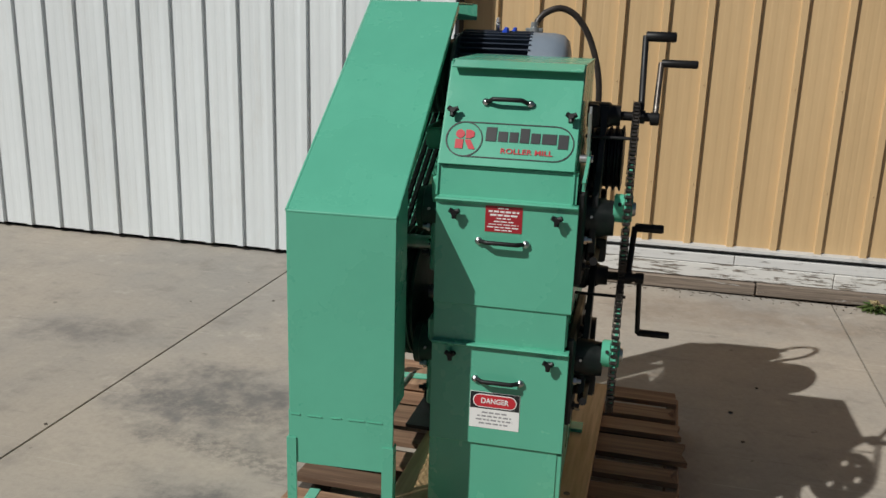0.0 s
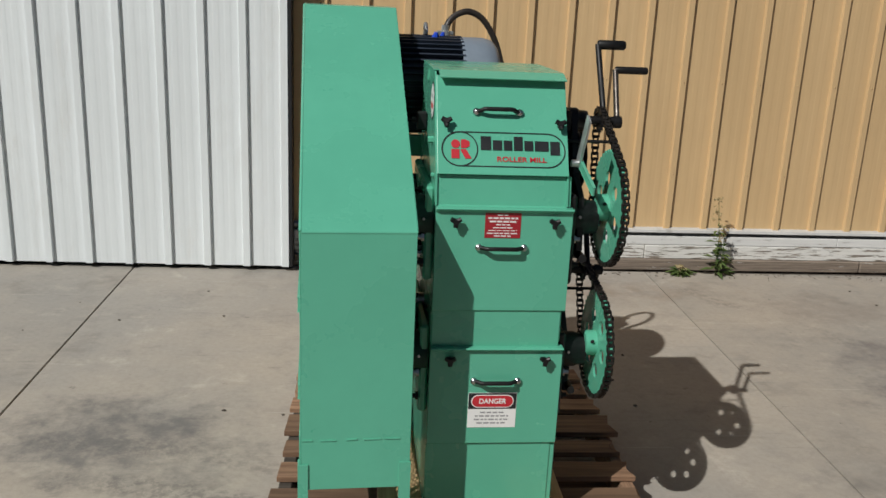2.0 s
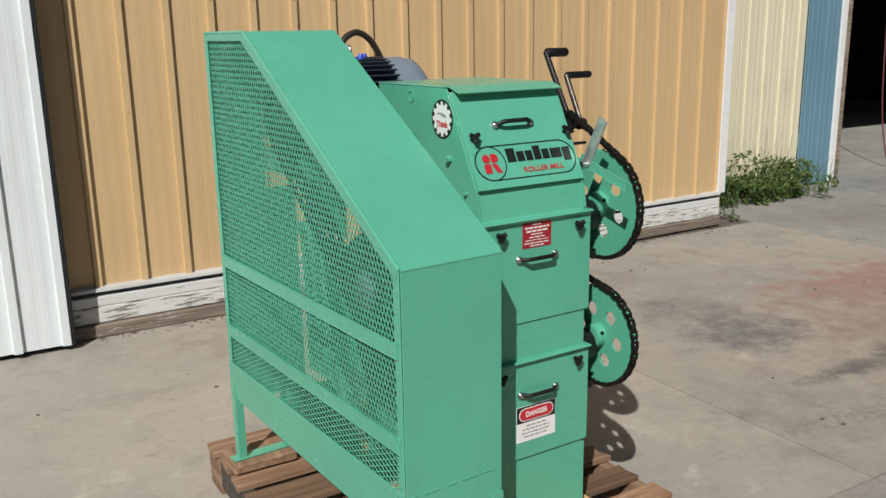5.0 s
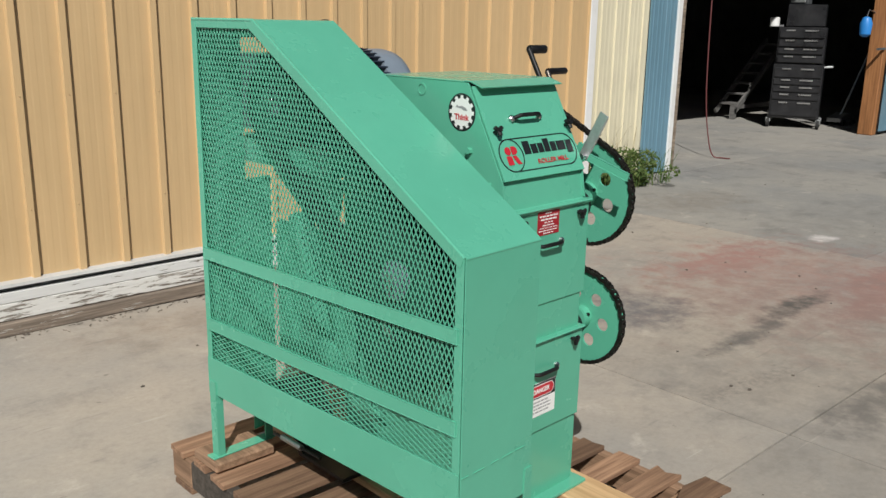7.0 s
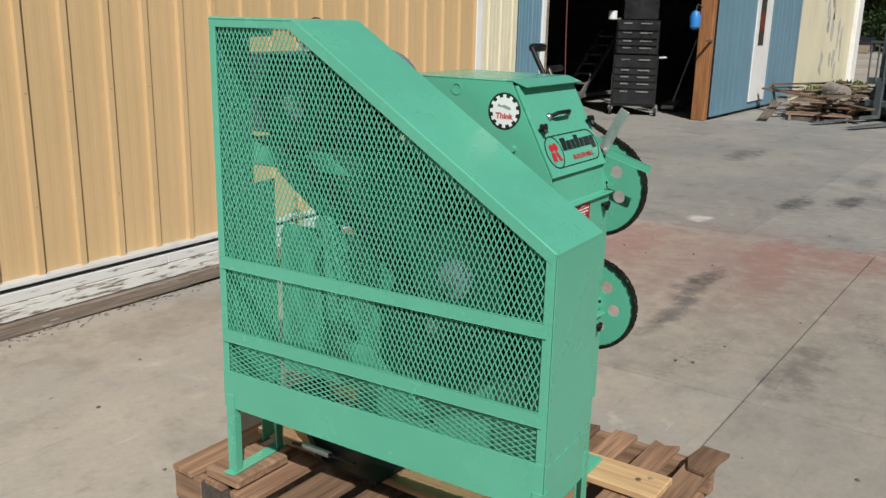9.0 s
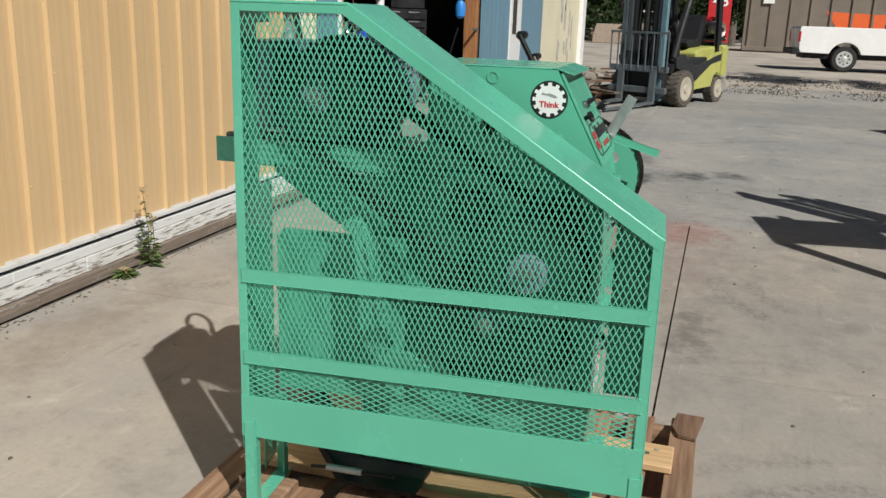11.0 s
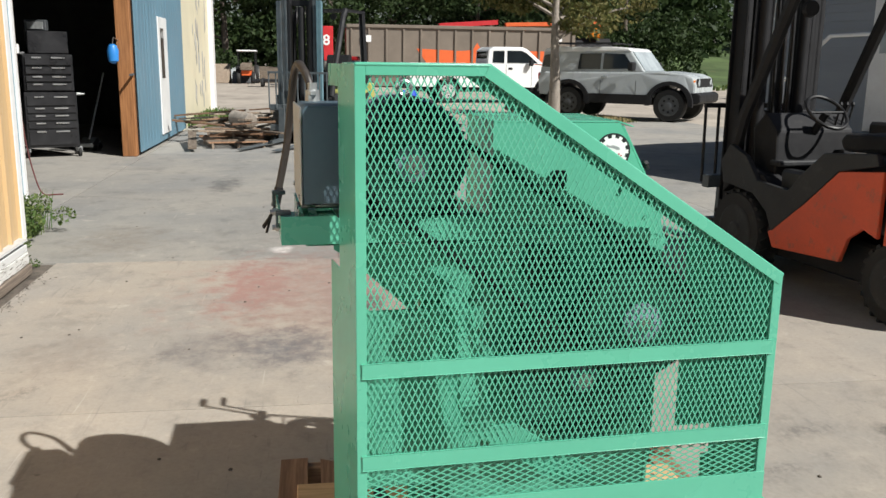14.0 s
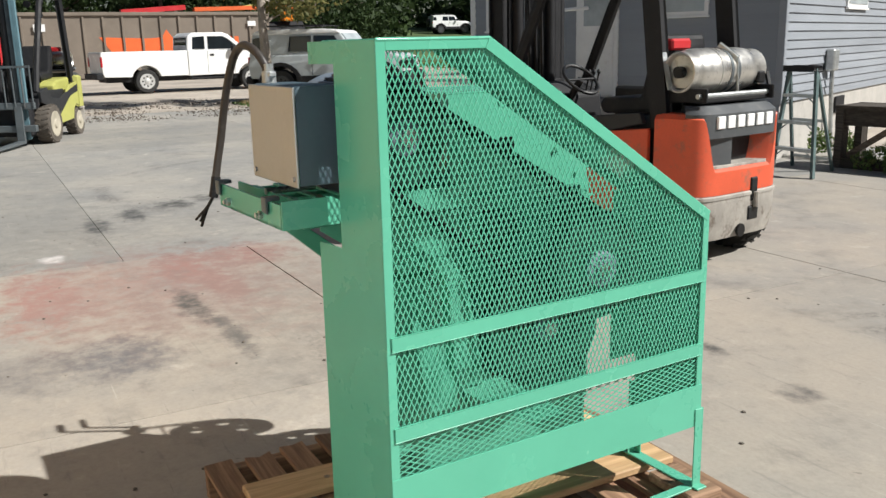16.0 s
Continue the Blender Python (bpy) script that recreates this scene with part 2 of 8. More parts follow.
GREEN = surface("mill_green", (0.106, 0.425, 0.29), 0.27, 0, 0.05, (0.065, 0.34, 0.225), 0.14, 2.5, 35, 0.06, 0.0012)
# black iron; the green cast of the mesh before it is put into the colour
TINTED_IRON = surface("green_tinted_black_iron", (0.010, 0.048, 0.032), 0.45, 0, 0.3, (0.025, 0.13, 0.085), 0.55, 9, 70, 0.2, 0.001, spec=0.35)
BLACK = surface("black_iron", (0.009, 0.009, 0.010), 0.5, 0, 0.3, (0.035, 0.032, 0.03), 0.3, 9, 90, 0.3, 0.001, spec=0.35)
WORN = surface("worn_steel", (0.10, 0.085, 0.075), 0.42, 0.7, 0.3, (0.35, 0.33, 0.3), 0.5, 30, 150, 0.2, 0.0006)
RUBBER = surface("rubber", (0.018, 0.018, 0.018), 0.75, 0, 0.3, (0.07, 0.065, 0.06), 0.5, 6, 120, 0.3, 0.002)
STEEL = surface("bright_steel", (0.55, 0.55, 0.56), 0.32, 1, 0.1, (0.2, 0.17, 0.14), 0.2, 12, 120, 0.1, 0.0005)
GALV = surface("galvanised", (0.5, 0.52, 0.52), 0.4, 0.7, 0.18, (0.3, 0.3, 0.3), 0.3, 16, 60, 0.05, 0.0005)
CHAIN = surface("oiled_chain", (0.045, 0.04, 0.036), 0.38, 0.7, 0.3, (0.12, 0.09, 0.06), 0.3, 40, 200, 0.1, 0.0005)
MOTOR_DARK = surface("motor_navy", (0.02, 0.028, 0.045), 0.4, 0, 0.2, None, 0, 6, 80, 0.1, 0.0008)
MOTOR_GREY = surface("motor_grey", (0.19, 0.23, 0.28), 0.45, 0, 0.08, (0.12, 0.14, 0.17), 0.2, 6, 80, 0.1, 0.0008)
BOX_BLUE = surface("box_slate", (0.065, 0.10, 0.125), 0.45, 0, 0.1, (0.1, 0.12, 0.13), 0.25, 5, 70, 0.1, 0.0008)
BOX_LID = surface("box_lid_metal", (0.45, 0.455, 0.45), 0.36, 0.85, 0.06, (0.3, 0.28, 0.25), 0.15, 5, 90, 0.08, 0.0006)
BLUE_PLASTIC = surface("blue_plastic", (0.01, 0.06, 0.5), 0.4, 0, 0.1)
CONC = concrete("yard_concrete", (0.403, 0.353, 0.294), (0.31, 0.292, 0.266), 0.5)
CONC_GREY = concrete("yard_concrete_grey", (0.345, 0.322, 0.287), (0.262, 0.257, 0.245), 0.55)
DIRT = surface("joint_dirt", (0.12, 0.10, 0.082), 0.95, 0, 0.4, (0.04, 0.035, 0.03), 0.5, 8, 90, 0.6, 0.004)
YARD = surface("yard_gravel", (0.40, 0.35, 0.295), 0.95, 0, 0.22, (0.15, 0.135, 0.115), 0.7, 0.45, 11, 0.6, 0.02)
LAWN = surface("lawn", (0.075, 0.115, 0.038), 0.95, 0, 0.3, (0.16, 0.15, 0.07), 0.5, 0.3, 6, 0.6, 0.03)
TAN = surface("tan_steel_siding", (0.60, 0.42, 0.225), 0.42, 0, 0.05, (0.45, 0.31, 0.17), 0.18, 1.6, 24, 0.05, 0.002, (1, 1, 0.35))
WHITE_DOOR = surface("white_steel_siding", (0.72, 0.76, 0.775), 0.45, 0, 0.04, (0.5, 0.47, 0.42), 0.22, 1.4, 24, 0.05, 0.002, (1.5, 1, 0.35))
CREAM = surface("cream_siding", (0.70, 0.64, 0.47), 0.55, 0, 0.06, (0.42, 0.38, 0.30), 0.35, 1.5, 20, 0.05, 0.002, (1.4, 1, 0.4))
BLUE_WALL = surface("blue_siding", (0.135, 0.255, 0.335), 0.5, 0, 0.08, (0.24, 0.31, 0.35), 0.3, 1.3, 18, 0.08, 0.002, (1, 1, 0.4))
WHITE_TRIM = surface("white_trim", (0.78, 0.78, 0.77), 0.5, 0, 0.05, (0.45, 0.42, 0.38), 0.3, 3, 30, 0.1, 0.002)
TRIM_WORN = surface("worn_white_flashing", (0.56, 0.56, 0.55), 0.55, 0, 0.08, (0.25, 0.23, 0.2), 0.5, 4, 40, 0.1, 0.002)
PEEL = peeling("peeling_white_board", (0.70, 0.69, 0.66), (0.30, 0.26, 0.22), 0.535)
PEEL_CLEAN = peeling("white_painted_board", (0.66, 0.66, 0.65), (0.30, 0.27, 0.24), 0.60)
PEEL_LOW = peeling("bare_grey_board", (0.58, 0.56, 0.52), (0.27, 0.215, 0.17), 0.36)
POST = wood("orange_stained_post", (0.38, 0.17, 0.065), (0.24, 0.10, 0.035), 0.6, "Z", 0.1)
DECK = wood("pallet_board", (0.31, 0.185, 0.112), (0.155, 0.085, 0.05), 0.85, "X", 0.38)
DECK_Y = wood("pallet_stringer", (0.30, 0.185, 0.115), (0.15, 0.088, 0.052), 0.85, "Y", 0.25)
PINE = wood("new_pine", (0.64, 0.42, 0.23), (0.45, 0.28, 0.14), 0.7, "Y", 0.1)
SCRAP = wood("scrap_timber", (0.30, 0.24, 0.18), (0.13, 0.095, 0.07), 0.9, "X", 0.35)
OLD_TIMBER = wood("dark_old_timber", (0.09, 0.075, 0.06), (0.04, 0.032, 0.026), 0.9, "X", 0.2)
STAIR = wood("painted_stair_timber", (0.17, 0.165, 0.16), (0.10, 0.095, 0.09), 0.8, "Y", 0.15)
DARKROOM = surface("shed_lining", (0.13, 0.125, 0.12), 0.9, 0, 0.2)
TOOL_BLACK = surface("tool_chest_black", (0.018, 0.018, 0.02), 0.35, 0, 0.2, (0.06, 0.06, 0.06), 0.3, 5, 60, 0.05)
ORANGE = surface("forklift_orange", (0.64, 0.098, 0.042), 0.48, 0, 0.10, (0.20, 0.12, 0.08), 0.85, 3.2, 60, 0.1, 0.001)
# darker copy of the forklift grey, with the cowl's shade put into the colour
FL_DARK = surface("forklift_grey_darkened", (0.020, 0.021, 0.023), 0.6, 0, 0.15, (0.12, 0.115, 0.105), 0.25, 4, 60, 0.1, 0.001)
FL_GREY = surface("forklift_grey", (0.065, 0.07, 0.075), 0.5, 0, 0.12, (0.2, 0.19, 0.18), 0.3, 4, 60, 0.1, 0.001)
CW_GREY = surface("scuffed_counterweight", (0.36, 0.335, 0.30), 0.65, 0, 0.25, (0.10, 0.07, 0.05), 0.95, 4.0, 40, 0.3, 0.003)
YELLOW = surface("forklift_yellow", (0.42, 0.42, 0.12), 0.45, 0, 0.08, (0.25, 0.24, 0.06), 0.3, 4, 60, 0.1, 0.001)
FORK_STEEL = surface("worn_fork_steel", (0.13, 0.15, 0.16), 0.5, 0.4, 0.2, (0.2, 0.13, 0.09), 0.4, 5, 60, 0.1)
LADDER = surface("weathered_ladder", (0.085, 0.13, 0.13), 0.6, 0, 0.2, (0.22, 0.21, 0.19), 0.5, 6, 50, 0.1)
RIM_DUSTY = surface("dusty_cream_rim", (0.42, 0.38, 0.30), 0.7, 0, 0.15, (0.2, 0.16, 0.12), 0.5, 6, 50, 0.1)
RIM = surface("silver_rim", (0.52, 0.52, 0.51), 0.4, 0.25, 0.08, (0.2, 0.18, 0.15), 0.3, 6, 50, 0.05)
DUST_TYRE = surface("dusty_tyre", (0.10, 0.085, 0.07), 0.9, 0, 0.25, (0.04, 0.036, 0.033), 0.6, 6, 60, 0.3)
# pale tone stands for sunlit patches on the dusty forklift floor
DUST = surface("pale_sunlit_dust", (0.33, 0.31, 0.28), 0.8, 0, 0.2, (0.08, 0.075, 0.07), 0.6, 5, 50, 0.2)
# pale teal for one mast rail only, its sunlight put into the colour
TEAL_PALE = surface("sunlit_teal_rail", (0.13, 0.23, 0.27), 0.5, 0, 0.12, (0.25, 0.28, 0.28), 0.4, 5, 50, 0.1)
LPG = surface("gas_bottle_aluminium", (0.60, 0.58, 0.54), 0.34, 0.75, 0.1, (0.16, 0.14, 0.12), 0.6, 8, 70, 0.2, 0.001)
RED = surface("red_paint", (0.52, 0.025, 0.03), 0.45, 0, 0.06)
CAR_WHITE = surface("car_white", (0.80, 0.80, 0.79), 0.22, 0, 0.02, (0.5, 0.47, 0.42), 0.12, 2, 20, 0)
CAR_GREY = surface("car_silver", (0.45, 0.48, 0.49), 0.3, 0.0, 0.03, (0.3, 0.28, 0.25), 0.12, 2, 20, 0)
CHROME = surface("alloy_rim", (0.6, 0.6, 0.6), 0.3, 0.9, 0.1)
DARK_TRIM = surface("dark_trim", (0.016, 0.016, 0.018), 0.6, 0, 0.15, (0.05, 0.047, 0.043), 0.3, 5, 60, 0.15, spec=0.3)
GLASS = glass("dark_window", (0.010, 0.013, 0.015), 0.06, 0.4)
GLASS_PALE = glass("pale_window", (0.30, 0.33, 0.34), 0.08)
AMBER = surface("amber_lens", (0.75, 0.22, 0.02), 0.25, 0, 0.05)
LAMP_RED = surface("red_lens", (0.45, 0.01, 0.02), 0.25, 0, 0.05)
CONTAINER = surface("brown_container", (0.185, 0.152, 0.122), 0.6, 0, 0.1, (0.25, 0.21, 0.17), 0.4, 0.8, 14, 0.1, 0.005)
SPRAY = surface("orange_spray", (0.75, 0.13, 0.03), 0.6, 0, 0.08)
SIDING = surface("grey_vinyl_siding", (0.265, 0.285, 0.315), 0.55, 0, 0.05, (0.19, 0.20, 0.21), 0.2, 1.2, 30, 0.08, 0.002, (0.5, 0.5, 3), 0.04)
BLOCK = surface("foundation_block", (0.42, 0.40, 0.37), 0.9, 0, 0.1, (0.25, 0.23, 0.2), 0.4, 3, 50, 0.4, 0.004)
BARK = surface("bark", (0.13, 0.105, 0.085), 0.95, 0, 0.3, (0.04, 0.033, 0.027), 0.6, 5, 45, 0.8, 0.02, (1, 1, 0.4))
BARK_PALE = surface("pale_flaking_bark", (0.30, 0.26, 0.22), 0.95, 0, 0.25, (0.07, 0.06, 0.05), 0.7, 5, 45, 0.8, 0.015, (1, 1, 0.5))
INK = surface("black_ink", (0.012, 0.014, 0.016), 0.45, 0, 0.1, None, 0, 5, 60, 0)
INK_RED = surface("red_ink", (0.50, 0.022, 0.035), 0.45, 0, 0.06, None, 0, 5, 60, 0)
INK_WHITE = surface("white_vinyl", (0.80, 0.80, 0.79), 0.4, 0, 0.03, None, 0, 5, 60, 0)
INK_GREY = surface("grey_print", (0.30, 0.30, 0.31), 0.5, 0, 0.05, None, 0, 5, 60, 0)
STICKER_RED = surface("red_sticker", (0.35, 0.018, 0.028), 0.4, 0, 0.05, None, 0, 5, 60, 0)
HOSE_RED = surface("red_hose", (0.14, 0.04, 0.04), 0.6, 0, 0.1)
CABLE = surface("cable_sheath", (0.035, 0.028, 0.024), 0.5, 0, 0.2, (0.12, 0.1, 0.08), 0.3, 20, 120, 0.2, 0.001)
BELT = surface("belt_rubber", (0.009, 0.014, 0.012), 0.85, 0, 0.2, spec=0.12)
LIGHT_BLUE = surface("reel_blue", (0.03, 0.22, 0.60), 0.4, 0, 0.08)


def leafy(name, a, b):
    m, nt, bsdf = nodes_of(name)
    geo = nt.nodes.new("ShaderNodeNewGeometry")
    col = n_mix(nt, geo.outputs["Random Per Island"], a, b)
    patch = n_noise(nt, geo.outputs["Position"], 0.9, 4, 0.6)
    col = n_mix(nt, n_ramp(nt, patch, 0.4, 0.7, 0, 0.5), col, tuple(0.55 * c for c in a))
    nt.links.new(col, bsdf.inputs["Base Color"])
    bsdf.inputs["Roughness"].default_value = 0.6
    bsdf.inputs["Specular IOR Level"].default_value = 0.2
    tr = nt.nodes.new("ShaderNodeBsdfTranslucent")
    nt.links.new(col, tr.inputs["Color"])
    mx = nt.nodes.new("ShaderNodeMixShader")
    mx.inputs[0].default_value = 0.3
    nt.links.new(bsdf.outputs[0], mx.inputs[1])
    nt.links.new(tr.outputs[0], mx.inputs[2])
    nt.links.new(mx.outputs[0], nt.nodes["Material Output"].inputs["Surface"])
    return m


LEAF_DARK = leafy("dark_leaves", (0.024, 0.045, 0.016), (0.058, 0.088, 0.03))
LEAF_MID = leafy("yellowing_leaves", (0.09, 0.11, 0.035), (0.20, 0.17, 0.06))
GRASS = leafy("weed_green", (0.065, 0.13, 0.035), (0.19, 0.235, 0.08))
GRASS_DRY = leafy("dry_stalk", (0.34, 0.27, 0.14), (0.45, 0.36, 0.2))


# ---- building helpers ----
def part(name, bm, material, parent=None, label="", smooth=False):
    """Links a bmesh as one mesh object under a thing or a part."""
    me = bpy.data.meshes.new(name)
    bmesh.ops.recalc_face_normals(bm, faces=bm.faces[:])
    bm.to_mesh(me)
    bm.free()
    me.materials.append(material)
    if smooth:
        me.polygons.foreach_set("use_smooth", [True] * len(me.polygons))
        me.set_sharp_from_angle(angle=radians(38))
    ob = new(name, me)
    if parent:
        ob.parent = parent
        if parent.type == "EMPTY":
            ob.matrix_parent_inverse = parent.matrix_basis.inverted()
    if label:
        tagged(ob, label)
    return ob


def thing(name, at, label, category, group="", kind=""):
    ob = new(name)
    ob.empty_display_size = 0.1
    ob.matrix_basis = at if isinstance(at, Matrix) else Matrix.Translation(at)
    return tagged(ob, label, category, group, kind)


def block(x0, x1, y0, y1, z0, z1, bevel=0.0, bm=None, seg=1):
    b = bmesh.new()
    vs = bmesh.ops.create_cube(b, size=1)["verts"]
    for v in vs:
        v.co = Vector((x0 + (x1 - x0) * (v.co.x + 0.5), y0 + (y1 - y0) * (v.co.y + 0.5), z0 + (z1 - z0) * (v.co.z + 0.5)))
    if bevel:
        bmesh.ops.bevel(b, geom=b.edges[:], offset=bevel, segments=seg, affect="EDGES", profile=0.6)
    return join(bm, b) if bm else b


def join(bm, other, m=None):
    if m is not None:
        bmesh.ops.transform(other, matrix=m, verts=other.verts[:])
    me = bpy.data.meshes.new("tmp")
    other.to_mesh(me)
    other.free()
    bm.from_mesh(me)
    bpy.data.meshes.remove(me)
    return bm


def rod(p0, p1, r, r2=None, seg=16, bm=None, bevel=0.0):
    b = bmesh.new()
    p0, p1 = Vector(p0), Vector(p1)
    d = p1 - p0
    bmesh.ops.create_cone(b, cap_ends=True, segments=seg, radius1=r, radius2=r if r2 is None else r2, depth=d.length)
    if bevel:
        rim = [e for e in b.edges if abs(abs(e.verts[0].co.z) - d.length / 2) < 1e-6 and abs(e.verts[0].co.z - e.verts[1].co.z) < 1e-6]
        bmesh.ops.bevel(b, geom=rim, offset=bevel, segments=2, affect="EDGES")
    m = Matrix.Translation((p0 + p1) / 2) @ d.to_track_quat("Z", "Y").to_matrix().to_4x4()
    bmesh.ops.transform(b, matrix=m, verts=b.verts[:])
    return join(bm, b) if bm else b


def bar(p0, p1, w, h, up=(0, 0, 1), bm=None, bevel=0.0):
    """A rectangular bar from p0 to p1, w wide across and h high along up."""
    b = bmesh.new()
    p0, p1 = Vector(p0), Vector(p1)
    d = (p1 - p0).normalized()
    side = d.cross(Vector(up)).normalized()
    top = side.cross(d)
    vs = bmesh.ops.create_cube(b, size=1)["verts"]
    ln = (p1 - p0).length
    for v in vs:
        v.co = (p0 + p1) / 2 + d * v.co.x * ln + side * v.co.y * w + top * v.co.z * h
    if bevel:
        bmesh.ops.bevel(b, geom=b.edges[:], offset=bevel, segments=1, affect="EDGES")
    return join(bm, b) if bm else b


def plate(points, thick, axis="x", at=0.0, bm=None, bevel=0.0):
    """An outline in the plane across an axis, given thickness from at to at + thick."""
    b = bmesh.new()
    def place(p, d):
        return {"x": (at + d, p[0], p[1]), "y": (p[0], at + d, p[1]), "z": (p[0], p[1], at + d)}[axis]
    f0 = [b.verts.new(place(p, 0)) for p in points]
    f1 = [b.verts.new(place(p, thick)) for p in points]
    n = len(points)
    b.faces.new(f0)
    b.faces.new(f1[::-1])
    for i in range(n):
        b.faces.new((f0[i], f0[(i + 1) % n], f1[(i + 1) % n], f1[i]))
    bmesh.ops.recalc_face_normals(b, faces=b.faces[:])
    if bevel:
        bmesh.ops.bevel(b, geom=b.edges[:], offset=bevel, segments=2, affect="EDGES", profile=0.6)
    return join(bm, b) if bm else b


def disc(c, axis, r, thick, holes=(), seg=48, hole_r=0.0, bm=None, teeth=0, tooth=0.0):
    """A disc across an axis with round holes through it (angles in holes at radius holes[i][0])."""
    b = bmesh.new()
    n = seg if not teeth else teeth * 4
    outer = []
    for i in range(n):
        a = 2 * math.pi * i / n
        rr = r + (tooth if teeth and i % 4 in (0, 1) else 0)
        outer.append((rr * math.cos(a), rr * math.sin(a)))
    edges = []
    vs = [b.verts.new((p[0], p[1], 0)) for p in outer]
    edges += [b.edges.new((vs[i], vs[(i + 1) % n])) for i in range(n)]
    for hr, ha in holes:
        cx, cy = hr * math.cos(ha), hr * math.sin(ha)
        hv = [b.verts.new((cx + hole_r * math.cos(2 * math.pi * k / 16), cy + hole_r * math.sin(2 * math.pi * k / 16), 0)) for k in range(16)]
        edges += [b.edges.new((hv[k], hv[(k + 1) % 16])) for k in range(16)]
    bmesh.ops.triangle_fill(b, edges=edges, use_beauty=True)
    ext = bmesh.ops.extrude_face_region(b, geom=b.faces[:])
    bmesh.ops.translate(b, vec=(0, 0, thick), verts=[g for g in ext["geom"] if isinstance(g, bmesh.types.BMVert)])
    bmesh.ops.translate(b, vec=(0, 0, -thick / 2), verts=b.verts[:])
    q = Vector(axis).to_track_quat("Z", "Y").to_matrix().to_4x4()
    bmesh.ops.transform(b, matrix=Matrix.Translation(c) @ q, verts=b.verts[:])
    return join(bm, b) if bm else b


def tube(points, r, seg=8, bm=None, taper=1.0, smooth_steps=0, closed=False):
    """A round tube through points; smooth_steps adds a Catmull-Rom curve between them."""
    pts = [Vector(p) for p in points]
    if smooth_steps:
        out = []
        n = len(pts)
        for i in range(n - 1):
            p0, p1, p2, p3 = pts[max(0, i - 1)], pts[i], pts[i + 1], pts[min(n - 1, i + 2)]
            for k in range(smooth_steps):
                t = k / smooth_steps
                out.append(0.5 * ((2 * p1) + (p2 - p0) * t + (2 * p0 - 5 * p1 + 4 * p2 - p3) * t * t + (3 * p1 - p0 - 3 * p2 + p3) * t ** 3))
        pts = out + [pts[-1]]
    b = bmesh.new()
    rings = []
    n = len(pts)
    ref = Vector((0.13, 0.21, 0.97))
    for i, p in enumerate(pts):
        if closed:
            d = pts[(i + 1) % n] - pts[i - 1]
        else:
            d = pts[min(n - 1, i + 1)] - pts[max(0, i - 1)]
        d.normalize()
        s = d.cross(ref)
        if s.length < 1e-3:
            s = d.cross(Vector((1, 0, 0)))
        s.normalize()
        u = s.cross(d)
        rr = r * (1 + (taper - 1) * i / max(1, n - 1))
        rings.append([b.verts.new(p + (s * math.cos(2 * math.pi * k / seg) + u * math.sin(2 * math.pi * k / seg)) * rr) for k in range(seg)])
    for i in range(n if closed else n - 1):
        a, c = rings[i], rings[(i + 1) % n]
        for k in range(seg):
            b.faces.new((a[k], a[(k + 1) % seg], c[(k + 1) % seg], c[k]))
    if not closed:
        b.faces.new(rings[0][::-1])
        b.faces.new(rings[-1])
    return join(bm, b) if bm else b


def lathe(profile, c, axis, seg=24, bm=None):
    """A turned solid: profile of (distance along the axis, radius)."""
    b = bmesh.new()
    rings = [[b.verts.new((max(r, 1e-4) * math.cos(2 * math.pi * k / seg), max(r, 1e-4) * math.sin(2 * math.pi * k / seg), d)) for k in range(seg)] for d, r in profile]
    for a, e in zip(rings, rings[1:]):
        for k in range(seg):
            b.faces.new((a[k], a[(k + 1) % seg], e[(k + 1) % seg], e[k]))
    b.faces.new(rings[0][::-1])
    b.faces.new(rings[-1])
    q = Vector(axis).to_track_quat("Z", "Y").to_matrix().to_4x4()
    bmesh.ops.transform(b, matrix=Matrix.Translation(c) @ q, verts=b.verts[:])
    return join(bm, b) if bm else b


def strip(bm, pts, w, h, plane_n, offset=0.0):
    """Adds a straight bar between two points, flat against a plane with normal plane_n."""
    p0, p1 = Vector(pts[0]), Vector(pts[1])
    d = (p1 - p0).normalized()
    nrm = Vector(plane_n)
    s = d.cross(nrm).normalized() * (w / 2)
    lo, hi = nrm * offset, nrm * (offset + h)
    v = [bm.verts.new(p + q + o) for p in (p0, p1) for q in (-s, s) for o in (lo, hi)]
    for f in ((0, 1, 3, 2), (4, 6, 7, 5), (0, 4, 5, 1), (2, 3, 7, 6), (1, 5, 7, 3), (0, 2, 6, 4)):
        bm.faces.new([v[i] for i in f])


def text_mesh(body, size, material, name, m, parent, label="", depth=0.0006, bold=0.0, width=1.0, align="CENTER"):
    cu = bpy.data.curves.new("letters", "FONT")
    cu.body, cu.size, cu.align_x, cu.align_y, cu.extrude, cu.offset = body, size, align, "CENTER", depth, bold
    tmp = bpy.data.objects.new("letters", cu)
    scene.collection.objects.link(tmp)
    bpy.context.view_layer.update()
    me = bpy.data.meshes.new_from_object(tmp.evaluated_get(bpy.context.evaluated_depsgraph_get()))
    bpy.data.objects.remove(tmp)
    me.transform(m @ Matrix.Diagonal((width, 1, 1, 1)))
    me.materials.clear()
    me.materials.append(material)
    ob = new(name, me)
    ob.parent = parent
    if parent.type == "EMPTY":
        ob.matrix_parent_inverse = parent.matrix_basis.inverted()
    return tagged(ob, label)


# ---- ground and buildings ----
ground = part("ground", block(-60, 340, -220, 220, -0.5, -0.022), YARD)
tagged(ground, "pale dusty gravel yard reaching to the far trees", "ground", kind="structure")


